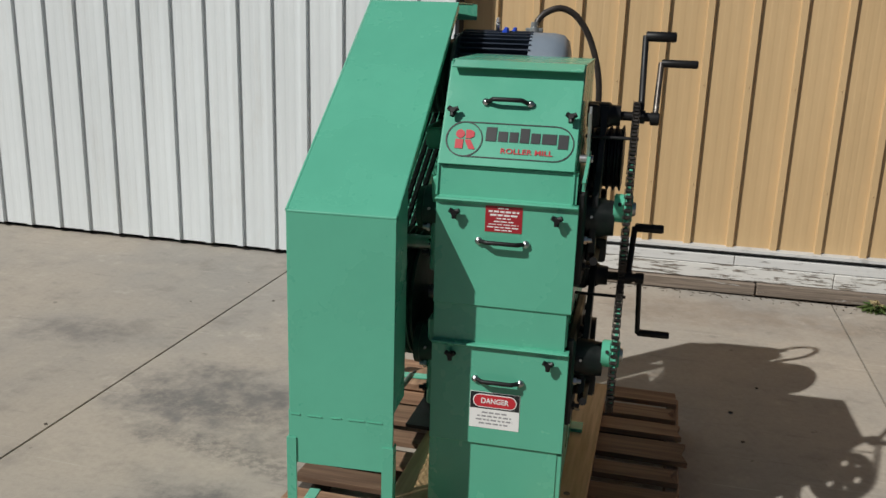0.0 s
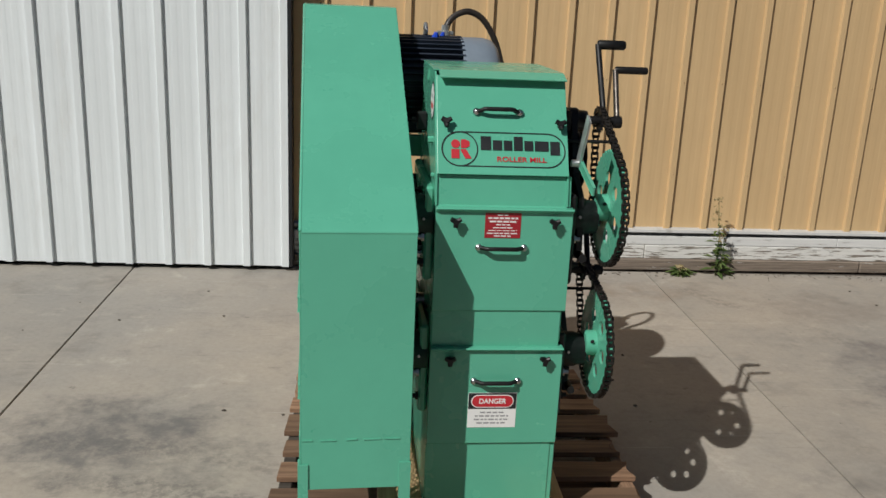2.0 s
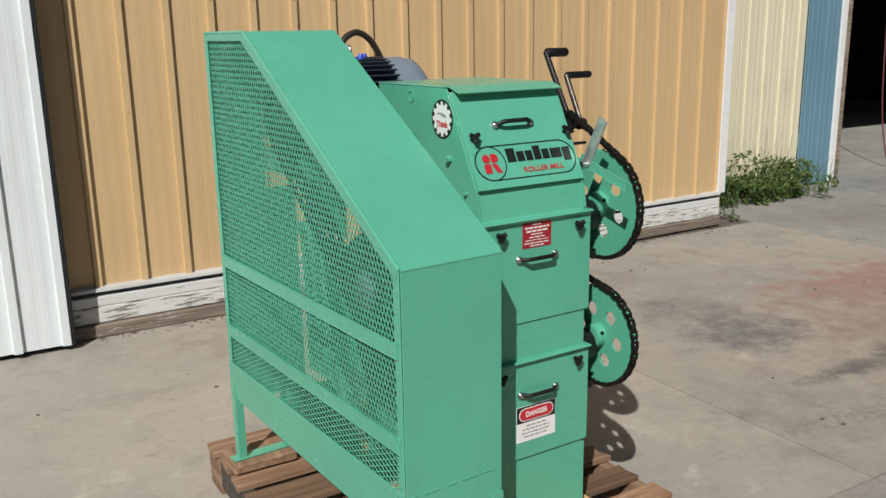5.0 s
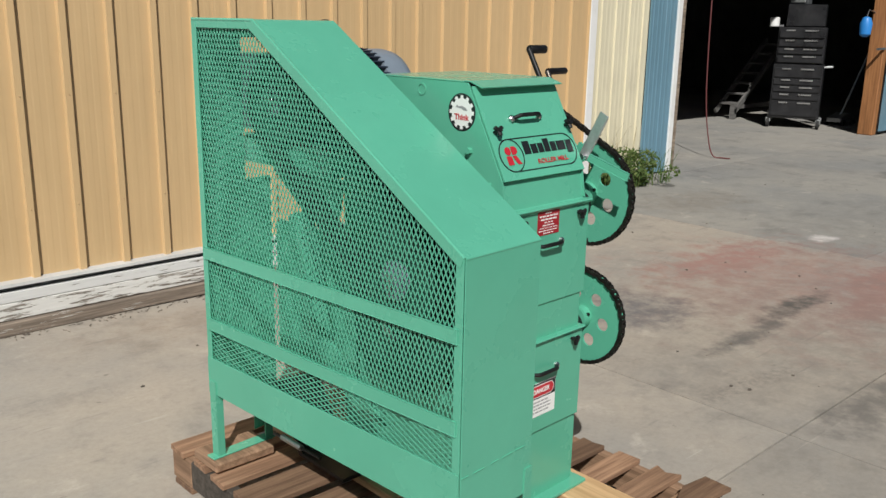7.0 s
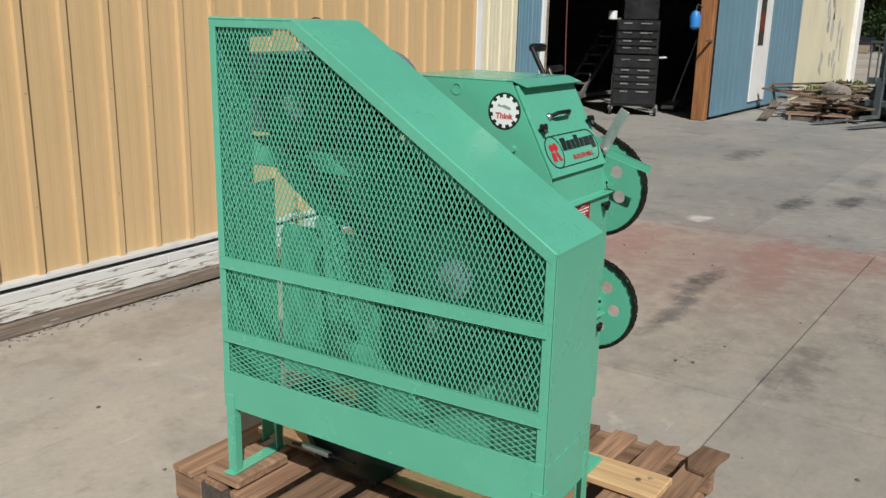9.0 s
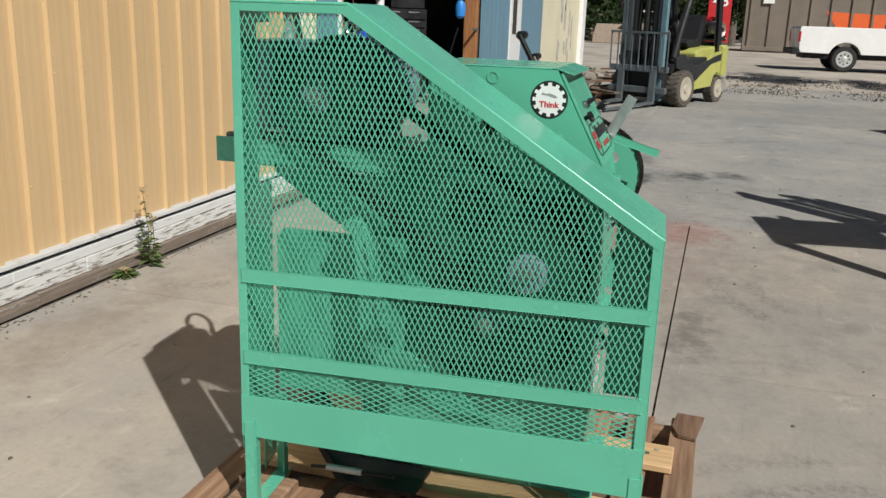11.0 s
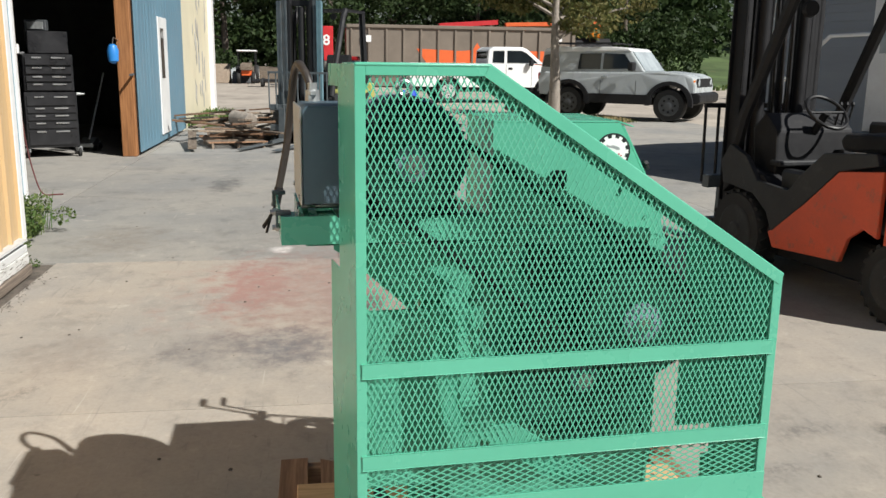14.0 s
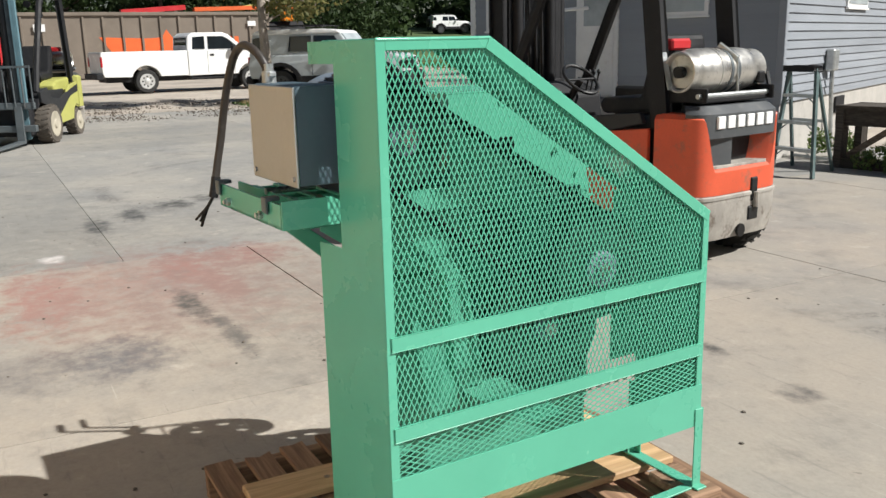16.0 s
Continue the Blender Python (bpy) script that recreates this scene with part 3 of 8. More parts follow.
def ribbed(x0, x1, z0, z1, y, pitch, first, rib_w, rib_h, minor=0.004, axis="x", out=-1):
    """Profiled steel sheet: tall ribs at a pitch with two low swages between; runs along an axis, faces out."""
    pts = []
    n0 = math.floor((x0 - first) / pitch) - 1
    prof = [(-rib_w / 2, 0), (-rib_w / 2.6, rib_h), (rib_w / 2.6, rib_h), (rib_w / 2, 0)]
    for s in (0.36, 0.64):
        prof += [(pitch * s - 0.02, 0), (pitch * s - 0.012, minor), (pitch * s + 0.012, minor), (pitch * s + 0.02, 0)]
    for k in range(n0, n0 + int((x1 - x0) / pitch) + 4):
        pts += [(first + k * pitch + a, h) for a, h in prof]
    pts = [(x0, 0)] + [p for p in sorted(pts) if x0 < p[0] < x1] + [(x1, 0)]
    b = bmesh.new()
    def at(p, z, back):
        d = y - out * 0.02 if back else y + out * p[1]
        return (p[0], d, z) if axis == "x" else (d, p[0], z)
    f0 = [b.verts.new(at(p, z0, 0)) for p in pts]
    f1 = [b.verts.new(at(p, z1, 0)) for p in pts]
    k0 = [b.verts.new(at(p, z0, 1)) for p in (pts[0], pts[-1])]
    k1 = [b.verts.new(at(p, z1, 1)) for p in (pts[0], pts[-1])]
    for i in range(len(pts) - 1):
        b.faces.new((f0[i], f0[i + 1], f1[i + 1], f1[i]))
    b.faces.new((k0[0], k1[0], k1[1], k0[1]))
    b.faces.new((f0[0], f1[0], k1[0], k0[0]))
    b.faces.new((f0[-1], k0[1], k1[1], f1[-1]))
    b.faces.new(f0[::-1] + [k0[0], k0[1]])
    b.faces.new(f1 + [k1[1], k1[0]])
    return b


WALL_Y = 5.35
RIB = 0.2395                                     # spacing of the siding ribs
wall_north = thing("wall_north", (1.4, WALL_Y, 0), "tan ribbed steel siding wall of the shed", "wall", kind="structure")
edges = [-1.22] + [0.335 + 0.7185 * k for k in range(-2, 5)] + [3.80]
edges = [e for i, e in enumerate(edges) if i == 0 or e > edges[i - 1] + 0.1]
for x0, x1 in zip(edges, edges[1:]):
    part("panel", ribbed(x0, x1 + 0.006, 0.252, 4.2, WALL_Y - (0.001 if edges.index(x0) % 2 else 0.0), RIB, 0.215, 0.044, 0.023, 0.0007), TAN, wall_north)
part("core", block(-1.2, 3.8, WALL_Y + 0.03, WALL_Y + 0.2, 0.25, 4.2), DARKROOM, wall_north)
bm = bmesh.new()
for k in range(-6, 16):
    for z in (0.62, 1.18, 1.75, 2.3):
        x = 0.215 + RIB * k
        if -1.15 < x < 3.75:
            rod((x, WALL_Y - 0.025, z), (x, WALL_Y - 0.029, z), 0.0042, 0.003, 8, bm)
part("screws", bm, TAN, wall_north)
flash = tagged(part("trim", plate([(WALL_Y - 0.055, 0.246), (WALL_Y - 0.052, 0.262), (WALL_Y + 0.03, 0.272), (WALL_Y + 0.03, 0.256), (WALL_Y - 0.045, 0.250)], 5.0, "x", -1.2), TRIM_WORN),
               "white painted drip flashing under the siding", "trim", kind="structure")
base = thing("baseboard", (1.3, 5.3, 0), "weathered sill boards with peeling white paint", "baseboard", kind="structure")
# dark strip standing for the shadow line below the flashing
part("backing", block(-1.2, 3.8, WALL_Y - 0.02, WALL_Y + 0.1, 0.150, 0.249), FL_GREY, base)
random.seed(4)
for z0, z1, out, m in ((0.165, 0.219, 0.046, PEEL_CLEAN), (0.076, 0.162, 0.052, PEEL)):
    x = -1.2
    while x < 3.8:
        x1 = min(3.8, x + random.uniform(1.5, 2.3))
        j = random.uniform(-0.003, 0.003)
        part("board", block(x + 0.002, x1 - 0.002, WALL_Y - out + j, WALL_Y + 0.1, z0, z1, 0.003), m, base)
        x = x1
x = -1.2
while x < 3.8:
    x1 = min(3.8, x + random.uniform(1.7, 2.4))
    j = random.uniform(-0.006, 0.006)
    part("sill_timber", block(x + 0.003, x1 - 0.003, WALL_Y - 0.075 + j, WALL_Y + 0.099, 0.0, 0.073 + j / 3, 0.006), PEEL_LOW, base)
    x = x1

# white sliding door in front of the tan wall
door_1 = thing("door_1", (-3.4, 5.17, 0), "white ribbed steel sliding barn door, closed", "door", kind="structure")
xs = [-6.4, -5.925, -5.019, -4.113, -3.207, -2.301, -1.17]
for i, (x0, x1) in enumerate(zip(xs, xs[1:])):
    part("panel", ribbed(x0, x1 + 0.006, 0.03, 4.2, 5.16 - (0.001 if i % 2 else 0), 0.2265, -1.42, 0.050, 0.019, 0.0008), WHITE_DOOR, door_1)
part("door_frame", block(-6.38, -1.175, 5.182, 5.25, 0.04, 4.19), DARK_TRIM, door_1)
part("edge_strip", block(-1.168, -1.150, 5.14, 5.25, 0.03, 4.2, 0.003), DARK_TRIM, door_1, "dark strip down the door's edge")
tagged(part("wall_west", block(-6.4, -1.22, 5.36, 5.5, 0, 4.2), DARKROOM), "dark wall behind the sliding door", "wall", kind="structure")

# corner of the tan building and its return
corner = thing("trim", (3.85, 5.35, 0), "white metal corner trim, scuffed", "trim", kind="structure")
part("front_leaf", block(3.795, 3.885, WALL_Y - 0.028, WALL_Y - 0.002, 0.25, 4.2, 0.004), WHITE_TRIM, corner)
part("side_leaf", block(3.864, 3.890, WALL_Y, WALL_Y + 0.12, 0.25, 4.2, 0.004), WHITE_TRIM, corner)
ret = tagged(part("wall_return", block(3.70, 3.862, WALL_Y + 0.005, 6.2, 0.0, 4.2), CREAM), "short cream return wall at the shed corner", "wall", kind="structure")

# the shed front stands a degree off the slab joints
TURN = pose(-1.1, 5.284, 0, 0, 0, 1.0) @ Matrix.Translation((1.1, -5.295, 0))
for ob in (wall_north, flash, base, corner, ret):
    ob.matrix_basis = TURN @ ob.matrix_basis

# recessed workshop wall with the big doorway
RY = 6.15
shop = thing("wall_workshop", (5, RY, 0), "cream ribbed steel workshop wall", "wall", kind="structure")
for i, (x0, x1) in enumerate(((3.87, 4.80), (4.80, 5.73))):
    part("panel", ribbed(x0, x1, 0.02, 4.4, RY - 0.001 * i, 0.23, 4.02, 0.04, 0.016, 0.002), CREAM, shop)
part("core", block(3.87, 5.73, RY + 0.03, RY + 0.2, 0, 4.4), DARKROOM, shop)
far_wall = thing("wall_far", (20, RY, 0), "cream painted block wall beyond the blue door", "wall", kind="structure")
part("face", block(15.2, 23.1, RY, RY + 0.25, 0, 5.5), CREAM, far_wall)
part("pilaster", block(23.0, 23.6, RY - 0.1, RY + 0.3, 0, 5.5, 0.02), WHITE_TRIM, far_wall)
bm = bmesh.new()
random.seed(8)
for i in range(26):
    x, z = random.uniform(19.4, 22.4), random.uniform(0.5, 3.4)
    a = random.uniform(0.04, 0.16)
    plate([(x + a * random.uniform(0.4, 1.2) * math.cos(k * 0.9), z + 2.2 * a * random.uniform(0.4, 1.2) * math.sin(k * 0.9)) for k in range(7)], 0.006, "y", RY - 0.008, bm)
part("flaked_patches", bm, BLOCK, far_wall, "flaked grey patches in the paint")
jamb = thing("door_frame", (5.8, RY, 0), "blue steel door surround with white edge and worn wood jamb", "trim", kind="structure")
part("blue_panel", ribbed(5.73, 6.20, 0.02, 4.4, RY - 0.03, 0.23, 5.78, 0.03, 0.006, 0.003), BLUE_WALL, jamb)
part("white_edge", block(6.20, 6.28, RY - 0.05, RY + 0.1, 0.02, 4.4, 0.004), WHITE_TRIM, jamb)
part("wood_jamb", block(6.28, 6.39, RY - 0.02, RY + 0.25, 0.0, 4.4, 0.006), SCRAP, jamb)
part("head", block(6.28, 12.1, RY - 0.02, RY + 0.25, 3.9, 5.5), BLUE_WALL, jamb)
post = tagged(part("post", block(11.86, 12.01, 6.11, 6.34, 0.0, 4.4, 0.012), POST), "orange stained timber door post", "post", kind="structure")

# the open blue sliding leaf, with a white wicket door in it
door_2 = thing("door_2", (13.3, 5.8, 0), "faded blue ribbed sliding door, pushed open along the wall", "door", kind="structure")
for i in range(5):
    x0 = 12.00 + i * 1.04
    part("panel", ribbed(x0, x0 + 1.042, 0.06, 4.0, 6.06 - 0.001 * (i % 2), 0.29, 12.25, 0.02, 0.0025, 0.0002), BLUE_WALL, door_2)
part("back", block(12.01, 17.19, 6.085, 6.105, 0.06, 4.0), DARK_TRIM, door_2)
wicket = part("wicket_door", block(14.0, 14.95, 6.03, 6.057, 0.18, 2.3, 0.006), WHITE_TRIM, door_2, "white wicket door with narrow window")
part("pane", block(14.18, 14.5, 6.022, 6.028, 1.2, 2.1, 0.002), GLASS, wicket)
part("upper_window", block(13.8, 16.2, 6.032, 6.056, 2.9, 3.35, 0.004), GLASS_PALE, door_2)

# unseen plain walls behind the walk, added to cut the low sky light
tagged(part("wall_west", block(-17.5, -17.0, -26, 14, -0.4, 8.0), BLOCK), "unseen plain block wall added to cut low sky light", "wall", kind="structure")
tagged(part("wall_south", block(-17.0, 10, -26.5, -26, -0.4, 8.0), BLOCK), "unseen plain block wall added to cut low sky light", "wall", kind="structure")

# workshop interior
shop_in = thing("wall_interior", (9, 10, 0), "dark unlit workshop lining", "wall", kind="structure")
part("back_wall", block(3.6, 19, 15.0, 15.2, 0, 5.0), DARKROOM, shop_in)
part("side_wall", block(3.5, 3.7, 6.2, 15.2, 0, 5.0), DARKROOM, shop_in)
part("side_wall", block(19.0, 19.2, 6.41, 15.2, 0, 5.0), DARKROOM, shop_in)
part("front_wall", block(12.015, 15.19, 6.15, 6.3, 0, 5.0), DARKROOM, shop_in)
tagged(part("ceiling", block(3.5, 19.2, 6.16, 15.2, 4.4, 4.6), DARKROOM), "dark workshop ceiling", "ceiling", kind="structure")
tagged(part("roof", block(-6.4, 3.86, 5.2, 15.2, 4.2, 4.4), WHITE_TRIM), "low metal roof over the shed", "roof", kind="structure")


# ---- the roller mill ----
MX0, MX1 = -0.523, -0.168
mill = thing("roller_mill", (-0.345, 2.6, 0.18), "freshly painted green two-high roller mill standing on a pallet", "machine")

case = part("case", plate([(2.302, 0.182), (2.302, 1.085), (2.325, 1.10), (2.60, 1.10), (2.80, 1.02), (2.94, 0.8), (2.94, 0.182)], MX1 - MX0 - 0.008, "x", MX0 + 0.004, bevel=0.002), GREEN, mill)
# bottom flange feet
part("foot_flange", block(MX0 - 0.015, MX1 + 0.035, 2.265, 2.33, 0.180, 0.192, 0.002), GREEN, mill)
part("foot_flange", block(MX0 - 0.015, MX1 + 0.035, 2.90, 2.96, 0.180, 0.192, 0.002), GREEN, mill)
part("base_panel", block(MX0, MX1 + 0.01, 2.289, 2.301, 0.193, 0.404, 0.0025), GREEN, mill)
lower = part("lower_door", plate([(2.284, 0.410), (2.279, 0.414), (2.279, 0.688), (2.266, 0.696), (2.268, 0.700), (2.301, 0.700), (2.301, 0.410)], MX1 - MX0 + 0.006, "x", MX0 + 0.002, bevel=0.0012), GREEN, mill)
part("band_panel", block(MX0 + 0.001, MX1, 2.293, 2.301, 0.709, 0.796, 0.002), GREEN, mill)
upper = part("upper_door", plate([(2.284, 0.801), (2.281, 0.804), (2.281, 1.070), (2.268, 1.080), (2.270, 1.084), (2.301, 1.084), (2.301, 0.801)], MX1 - MX0 + 0.004, "x", MX0 + 0.002, bevel=0.0012), GREEN, mill)
part("hopper_band", plate([(2.290, 1.086), (2.303, 1.163), (2.330, 1.163), (2.330, 1.086)], MX1 - MX0 - 0.002, "x", MX0 + 0.001, bevel=0.0015), GREEN, mill)

# open hopper: two side plates, sloped front door, back plate, inner slope
HT = 1.412
HX1 = MX1 - 0.010
side = [(2.300, 1.088), (2.314, 1.165), (2.446, HT), (2.80, HT), (2.80, 1.02), (2.60, 1.102), (2.32, 1.102)]
def hopper_side(x):
    b = plate(side, 0.005, "x", x)
    return b
hs = part("hopper_side", hopper_side(MX0 - 0.001), GREEN, mill)
hs2 = part("hopper_side", hopper_side(HX1 - 0.004), GREEN, mill)
part("hopper_cover", block(MX0 - 0.002, HX1 + 0.002, 2.462, 2.801, HT + 0.0005, HT + 0.0045, 0.001), GREEN, mill)
part("hopper_back", block(MX0 + 0.004, HX1 - 0.004, 2.794, 2.799, 1.05, HT), GREEN, mill)
part("hopper_chute", plate([(2.33, 1.13), (2.60, 1.108), (2.792, 1.30), (2.792, 1.305), (2.60, 1.115), (2.33, 1.137)], HX1 - MX0 - 0.012, "x", MX0 + 0.006), GREEN, mill)
slope = (Vector((0, 2.446, HT)) - Vector((0, 2.314, 1.165))).normalized()
SN = Vector((0, -slope.z, slope.y))       # outward normal of the sloped door
SO = Vector((0, 2.3135, 1.166)) + SN * 0.004


def on_slope(x, d, out=0.0):
    """A place on the sloped door: x across, d metres up the slope, out of its face."""
    p = SO + slope * d + SN * out
    return Vector((x, p.y, p.z))


def slope_frame(x, d, out=0.0):
    return Matrix.Translation(on_slope(x, d, out)) @ Matrix((Vector((1, 0, 0)), slope, SN)).transposed().to_4x4()


def flat_frame(x, y, z):
    """A frame on an upright face that looks towards -y."""
    return Matrix.Translation((x, y, z)) @ Matrix((Vector((1, 0, 0)), Vector((0, 0, 1)), Vector((0, -1, 0)))).transposed().to_4x4()


def patch(m, outline, thick, bm=None, bevel=0.0):
    b = plate(outline, thick, "z", 0.0, bevel=bevel)
    bmesh.ops.transform(b, matrix=m, verts=b.verts[:])
    return join(bm, b) if bm else b


hop_door = part("hopper_door", patch(slope_frame(0, 0, -0.003), [(MX0 + 0.003, -0.002), (HX1 - 0.001, -0.002), (HX1 - 0.001, 0.266), (MX0 + 0.003, 0.266)], 0.006, bevel=0.0012), GREEN, mill)
lip = [(2.470, HT + 0.0052), (2.448, HT + 0.0050), (2.402, HT - 0.010), (2.403, HT - 0.013), (2.449, HT + 0.0010), (2.470, HT + 0.0012)]
part("hopper_lip", plate(lip, HX1 - MX0 - 0.012, "x", MX0 + 0.010, bevel=0.0006), GREEN, mill)
# welds and holes on the hopper sides
part("hole_ring", disc((MX0 - 0.0022, 2.62, 1.385), (1, 0, 0), 0.017, 0.002, ((0, 0),), 24, 0.013), GREEN, mill)
part("side_bolt", rod((MX0 - 0.014, 2.43, 1.235), (MX0 + 0.003, 2.43, 1.235), 0.009, seg=6), GREEN, mill)
part("side_bolt", rod((MX0 - 0.010, 2.355, 1.155), (MX0 + 0.003, 2.355, 1.155), 0.005, seg=6), GREEN, mill)
b = block(MX0 - 0.03, MX0 - 0.002, 2.60, 2.635, 1.235, 1.285, 0.003)
rod((MX0 - 0.045, 2.617, 1.262), (MX0, 2.617, 1.262), 0.008, seg=8, bm=b)
part("side_latch", b, BLACK, mill)


def handle(m, parent, w=0.126):
    """A bent strap pull with a thick black grip and bright end bosses; the frame's z points out."""
    b = tube([m @ Vector(p) for p in ((-w / 2 + 0.008, 0, 0.006), (-w / 2 + 0.016, 0, 0.010), (-w / 2 + 0.026, 0.001, 0.021), (-w / 2 + 0.032, 0.001, 0.022), (w / 2 - 0.032, 0.001, 0.022), (w / 2 - 0.026, 0.001, 0.021), (w / 2 - 0.016, 0, 0.010), (w / 2 - 0.008, 0, 0.006))], 0.0058, 10)
    h = part("handle", b, BLACK, parent, "black grip handle with bright bosses", True)
    for s in (-1, 1):
        part("boss", lathe([(0, 0.0095), (0.006, 0.0095), (0.010, 0.006), (0.012, 0.002)], m @ Vector((s * (w / 2 - 0.006), 0, 0)), m.to_3x3() @ Vector((0, 0, 1)), 14), STEEL, h, "bright steel boss", True)
    return h


def star_knob(m, parent):
    b = rod(m @ Vector((0, 0, 0)), m @ Vector((0, 0, 0.012)), 0.006, seg=10)
    for k in range(3):
        a = 2 * math.pi * k / 3 + 0.5
        e = Vector((0.015 * math.cos(a), 0.015 * math.sin(a), 0.017))
        tube([m @ Vector((0, 0, 0.015)), m @ e], 0.0075, 8, b, 0.8)
    rod(m @ Vector((0, 0, 0.010)), m @ Vector((0, 0, 0.024)), 0.008, 0.007, 10, b)
    return part("knob", b, BLACK, parent, "black three-lobed clamping knob", True)


handle(slope_frame(-0.361, 0.166, 0.004), hop_door)
for x in (-0.497, -0.199):
    star_knob(slope_frame(x, 0.133, 0.004), hop_door)
handle(flat_frame(-0.347, 2.281, 0.978), upper, 0.132)
handle(flat_frame(-0.340, 2.279, 0.602), lower, 0.132)
for x in (-0.470, -0.212):
    star_knob(flat_frame(x, 2.281, 1.048), upper)
    star_knob(flat_frame(x + 0.002, 2.279, 0.666), lower)


# decals
def capsule(cx, cy, w, h, n=12):
    r = h / 2
    pts = [(cx + w / 2 - r + r * math.cos(a), cy + r * math.sin(a)) for a in (math.pi * (k / n - 0.5) for k in range(n + 1))]
    return pts + [(cx - w / 2 + r + r * math.cos(a), cy + r * math.sin(a)) for a in (math.pi * (k / n + 0.5) for k in range(n + 1))]


def ring(m, outline, width, thick, material, name, parent, label=""):
    cx = sum(p[0] for p in outline) / len(outline)
    cy = sum(p[1] for p in outline) / len(outline)
    b = bmesh.new()
    n = len(outline)
    hx = max(abs(p[0] - cx) for p in outline)
    hy = max(abs(p[1] - cy) for p in outline)
    inner = [(cx + (p[0] - cx) * (1 - width / hx), cy + (p[1] - cy) * (1 - width / hy)) for p in outline]
    for a, c in ((outline, inner),):
        o = [b.verts.new(m @ Vector((*p, thick))) for p in a]
        i_ = [b.verts.new(m @ Vector((*p, thick))) for p in c]
        o2 = [b.verts.new(m @ Vector((*p, 0))) for p in a]
        i2 = [b.verts.new(m @ Vector((*p, 0))) for p in c]
        for k in range(n):
            j = (k + 1) % n
            b.faces.new((o[k], o[j], i_[j], i_[k]))
            b.faces.new((o[k], o2[k], o2[j], o[j]))
            b.faces.new((i_[k], i_[j], i2[j], i2[k]))
    return part(name, b, material, parent, label)


LF = slope_frame(-0.348, 0.0655, 0.0038)          # centre of the maker's plate
ring(LF, capsule(0, 0, 0.324, 0.094), 0.0028, 0.0008, INK, "logo_outline", hop_door, "black outline of the maker's plate")
circ = [(-0.114 + 0.047 * math.cos(2 * math.pi * k / 40), 0.047 * math.sin(2 * math.pi * k / 40)) for k in range(40)]
ring(LF, circ, 0.0028, 0.0009, INK, "logo_circle", hop_door)
b = bmesh.new()
cc = (-0.125, 0.013)
patch(LF, [(cc[0] + 0.0115 * math.cos(2 * math.pi * k / 20), cc[1] + 0.0115 * math.sin(2 * math.pi * k / 20)) for k in range(20)], 0.0009, b)
patch(LF, [(-0.136, -0.026), (-0.1155, -0.026), (-0.1155, -0.001), (-0.136, -0.001)], 0.0009, b)
patch(LF, [(-0.111, 0.002), (-0.111, 0.025), (-0.098, 0.025), (-0.089, 0.019), (-0.089, 0.008), (-0.098, 0.002)], 0.0009, b)
patch(LF, [(-0.111, -0.001), (-0.098, -0.001), (-0.084, -0.026), (-0.1, -0.026), (-0.111, -0.006)], 0.0009, b)
part("logo_mark", b, INK_RED, hop_door, "red geometric maker's mark")
# the maker's name as plain letter-sized shapes
b = bmesh.new()
x = -0.060
for w, h, drop in ((0.027, 0.037, 0), (0.024, 0.027, 0), (0.022, 0.027, 0), (0.023, 0.038, 0), (0.023, 0.027, 0), (0.036, 0.027, 0), (0.025, 0.037, 0.010)):
    part("logo_bar", patch(LF, [(x, -0.002 - drop), (x + w, -0.002 - drop), (x + w, -0.002 - drop + h), (x, -0.002 - drop + h)], 0.0009), INK, hop_door, "black bar in place of a letter")
    x += w + 0.0045
text_mesh("ROLLER MILL", 0.0185, INK_RED, "lettering", LF @ Matrix.Translation((0.046, -0.0265, 0.0010)), hop_door, "red words ROLLER MILL", 0.0003, 0.0003, 1.22)

DF = flat_frame(-0.345, 2.2788, 0.514)           # danger notice
patchw = part("danger_sign", patch(DF, [(-0.067, -0.052), (0.067, -0.052), (0.067, 0.052), (-0.067, 0.052)], 0.0008), INK_WHITE, lower, "white, black and red danger notice")
part("sign_band", patch(DF @ Matrix.Translation((0, 0, 0.0006)), [(-0.066, 0.004), (0.066, 0.004), (0.066, 0.051), (-0.066, 0.051)], 0.0006), INK, patchw)
part("sign_oval", patch(DF @ Matrix.Translation((0, 0, 0.0011)), capsule(0, 0.027, 0.118, 0.038), 0.0006), INK_WHITE, patchw)
part("sign_oval", patch(DF @ Matrix.Translation((0, 0, 0.0016)), capsule(0, 0.027, 0.113, 0.033), 0.0006), INK_RED, patchw)
text_mesh("DANGER", 0.0205, INK_WHITE, "lettering", DF @ Matrix.Translation((0, 0.027, 0.0028)), patchw, "white word DANGER", 0.0004, 0.0004, 0.90)
b = bmesh.new()
for i, w in enumerate((0.066, 0.092, 0.098, 0.082)):
    yy = -0.007 - i * 0.0105
    x = -w / 2
    random.seed(20 + i)
    while x < w / 2:
        ww = random.uniform(0.006, 0.016)
        patch(DF @ Matrix.Translation((0, 0, 0.0006)), [(x, yy - 0.0022), (min(w / 2, x + ww), yy - 0.0022), (min(w / 2, x + ww), yy + 0.0022), (x, yy + 0.0022)], 0.0005, b)
        # dark flecks across the yard's edge: leaves and dirt, plus painted-in tree shade
        x += ww + 0.0035
part("fine_print", b, INK_GREY, patchw, "small print shown as bars")

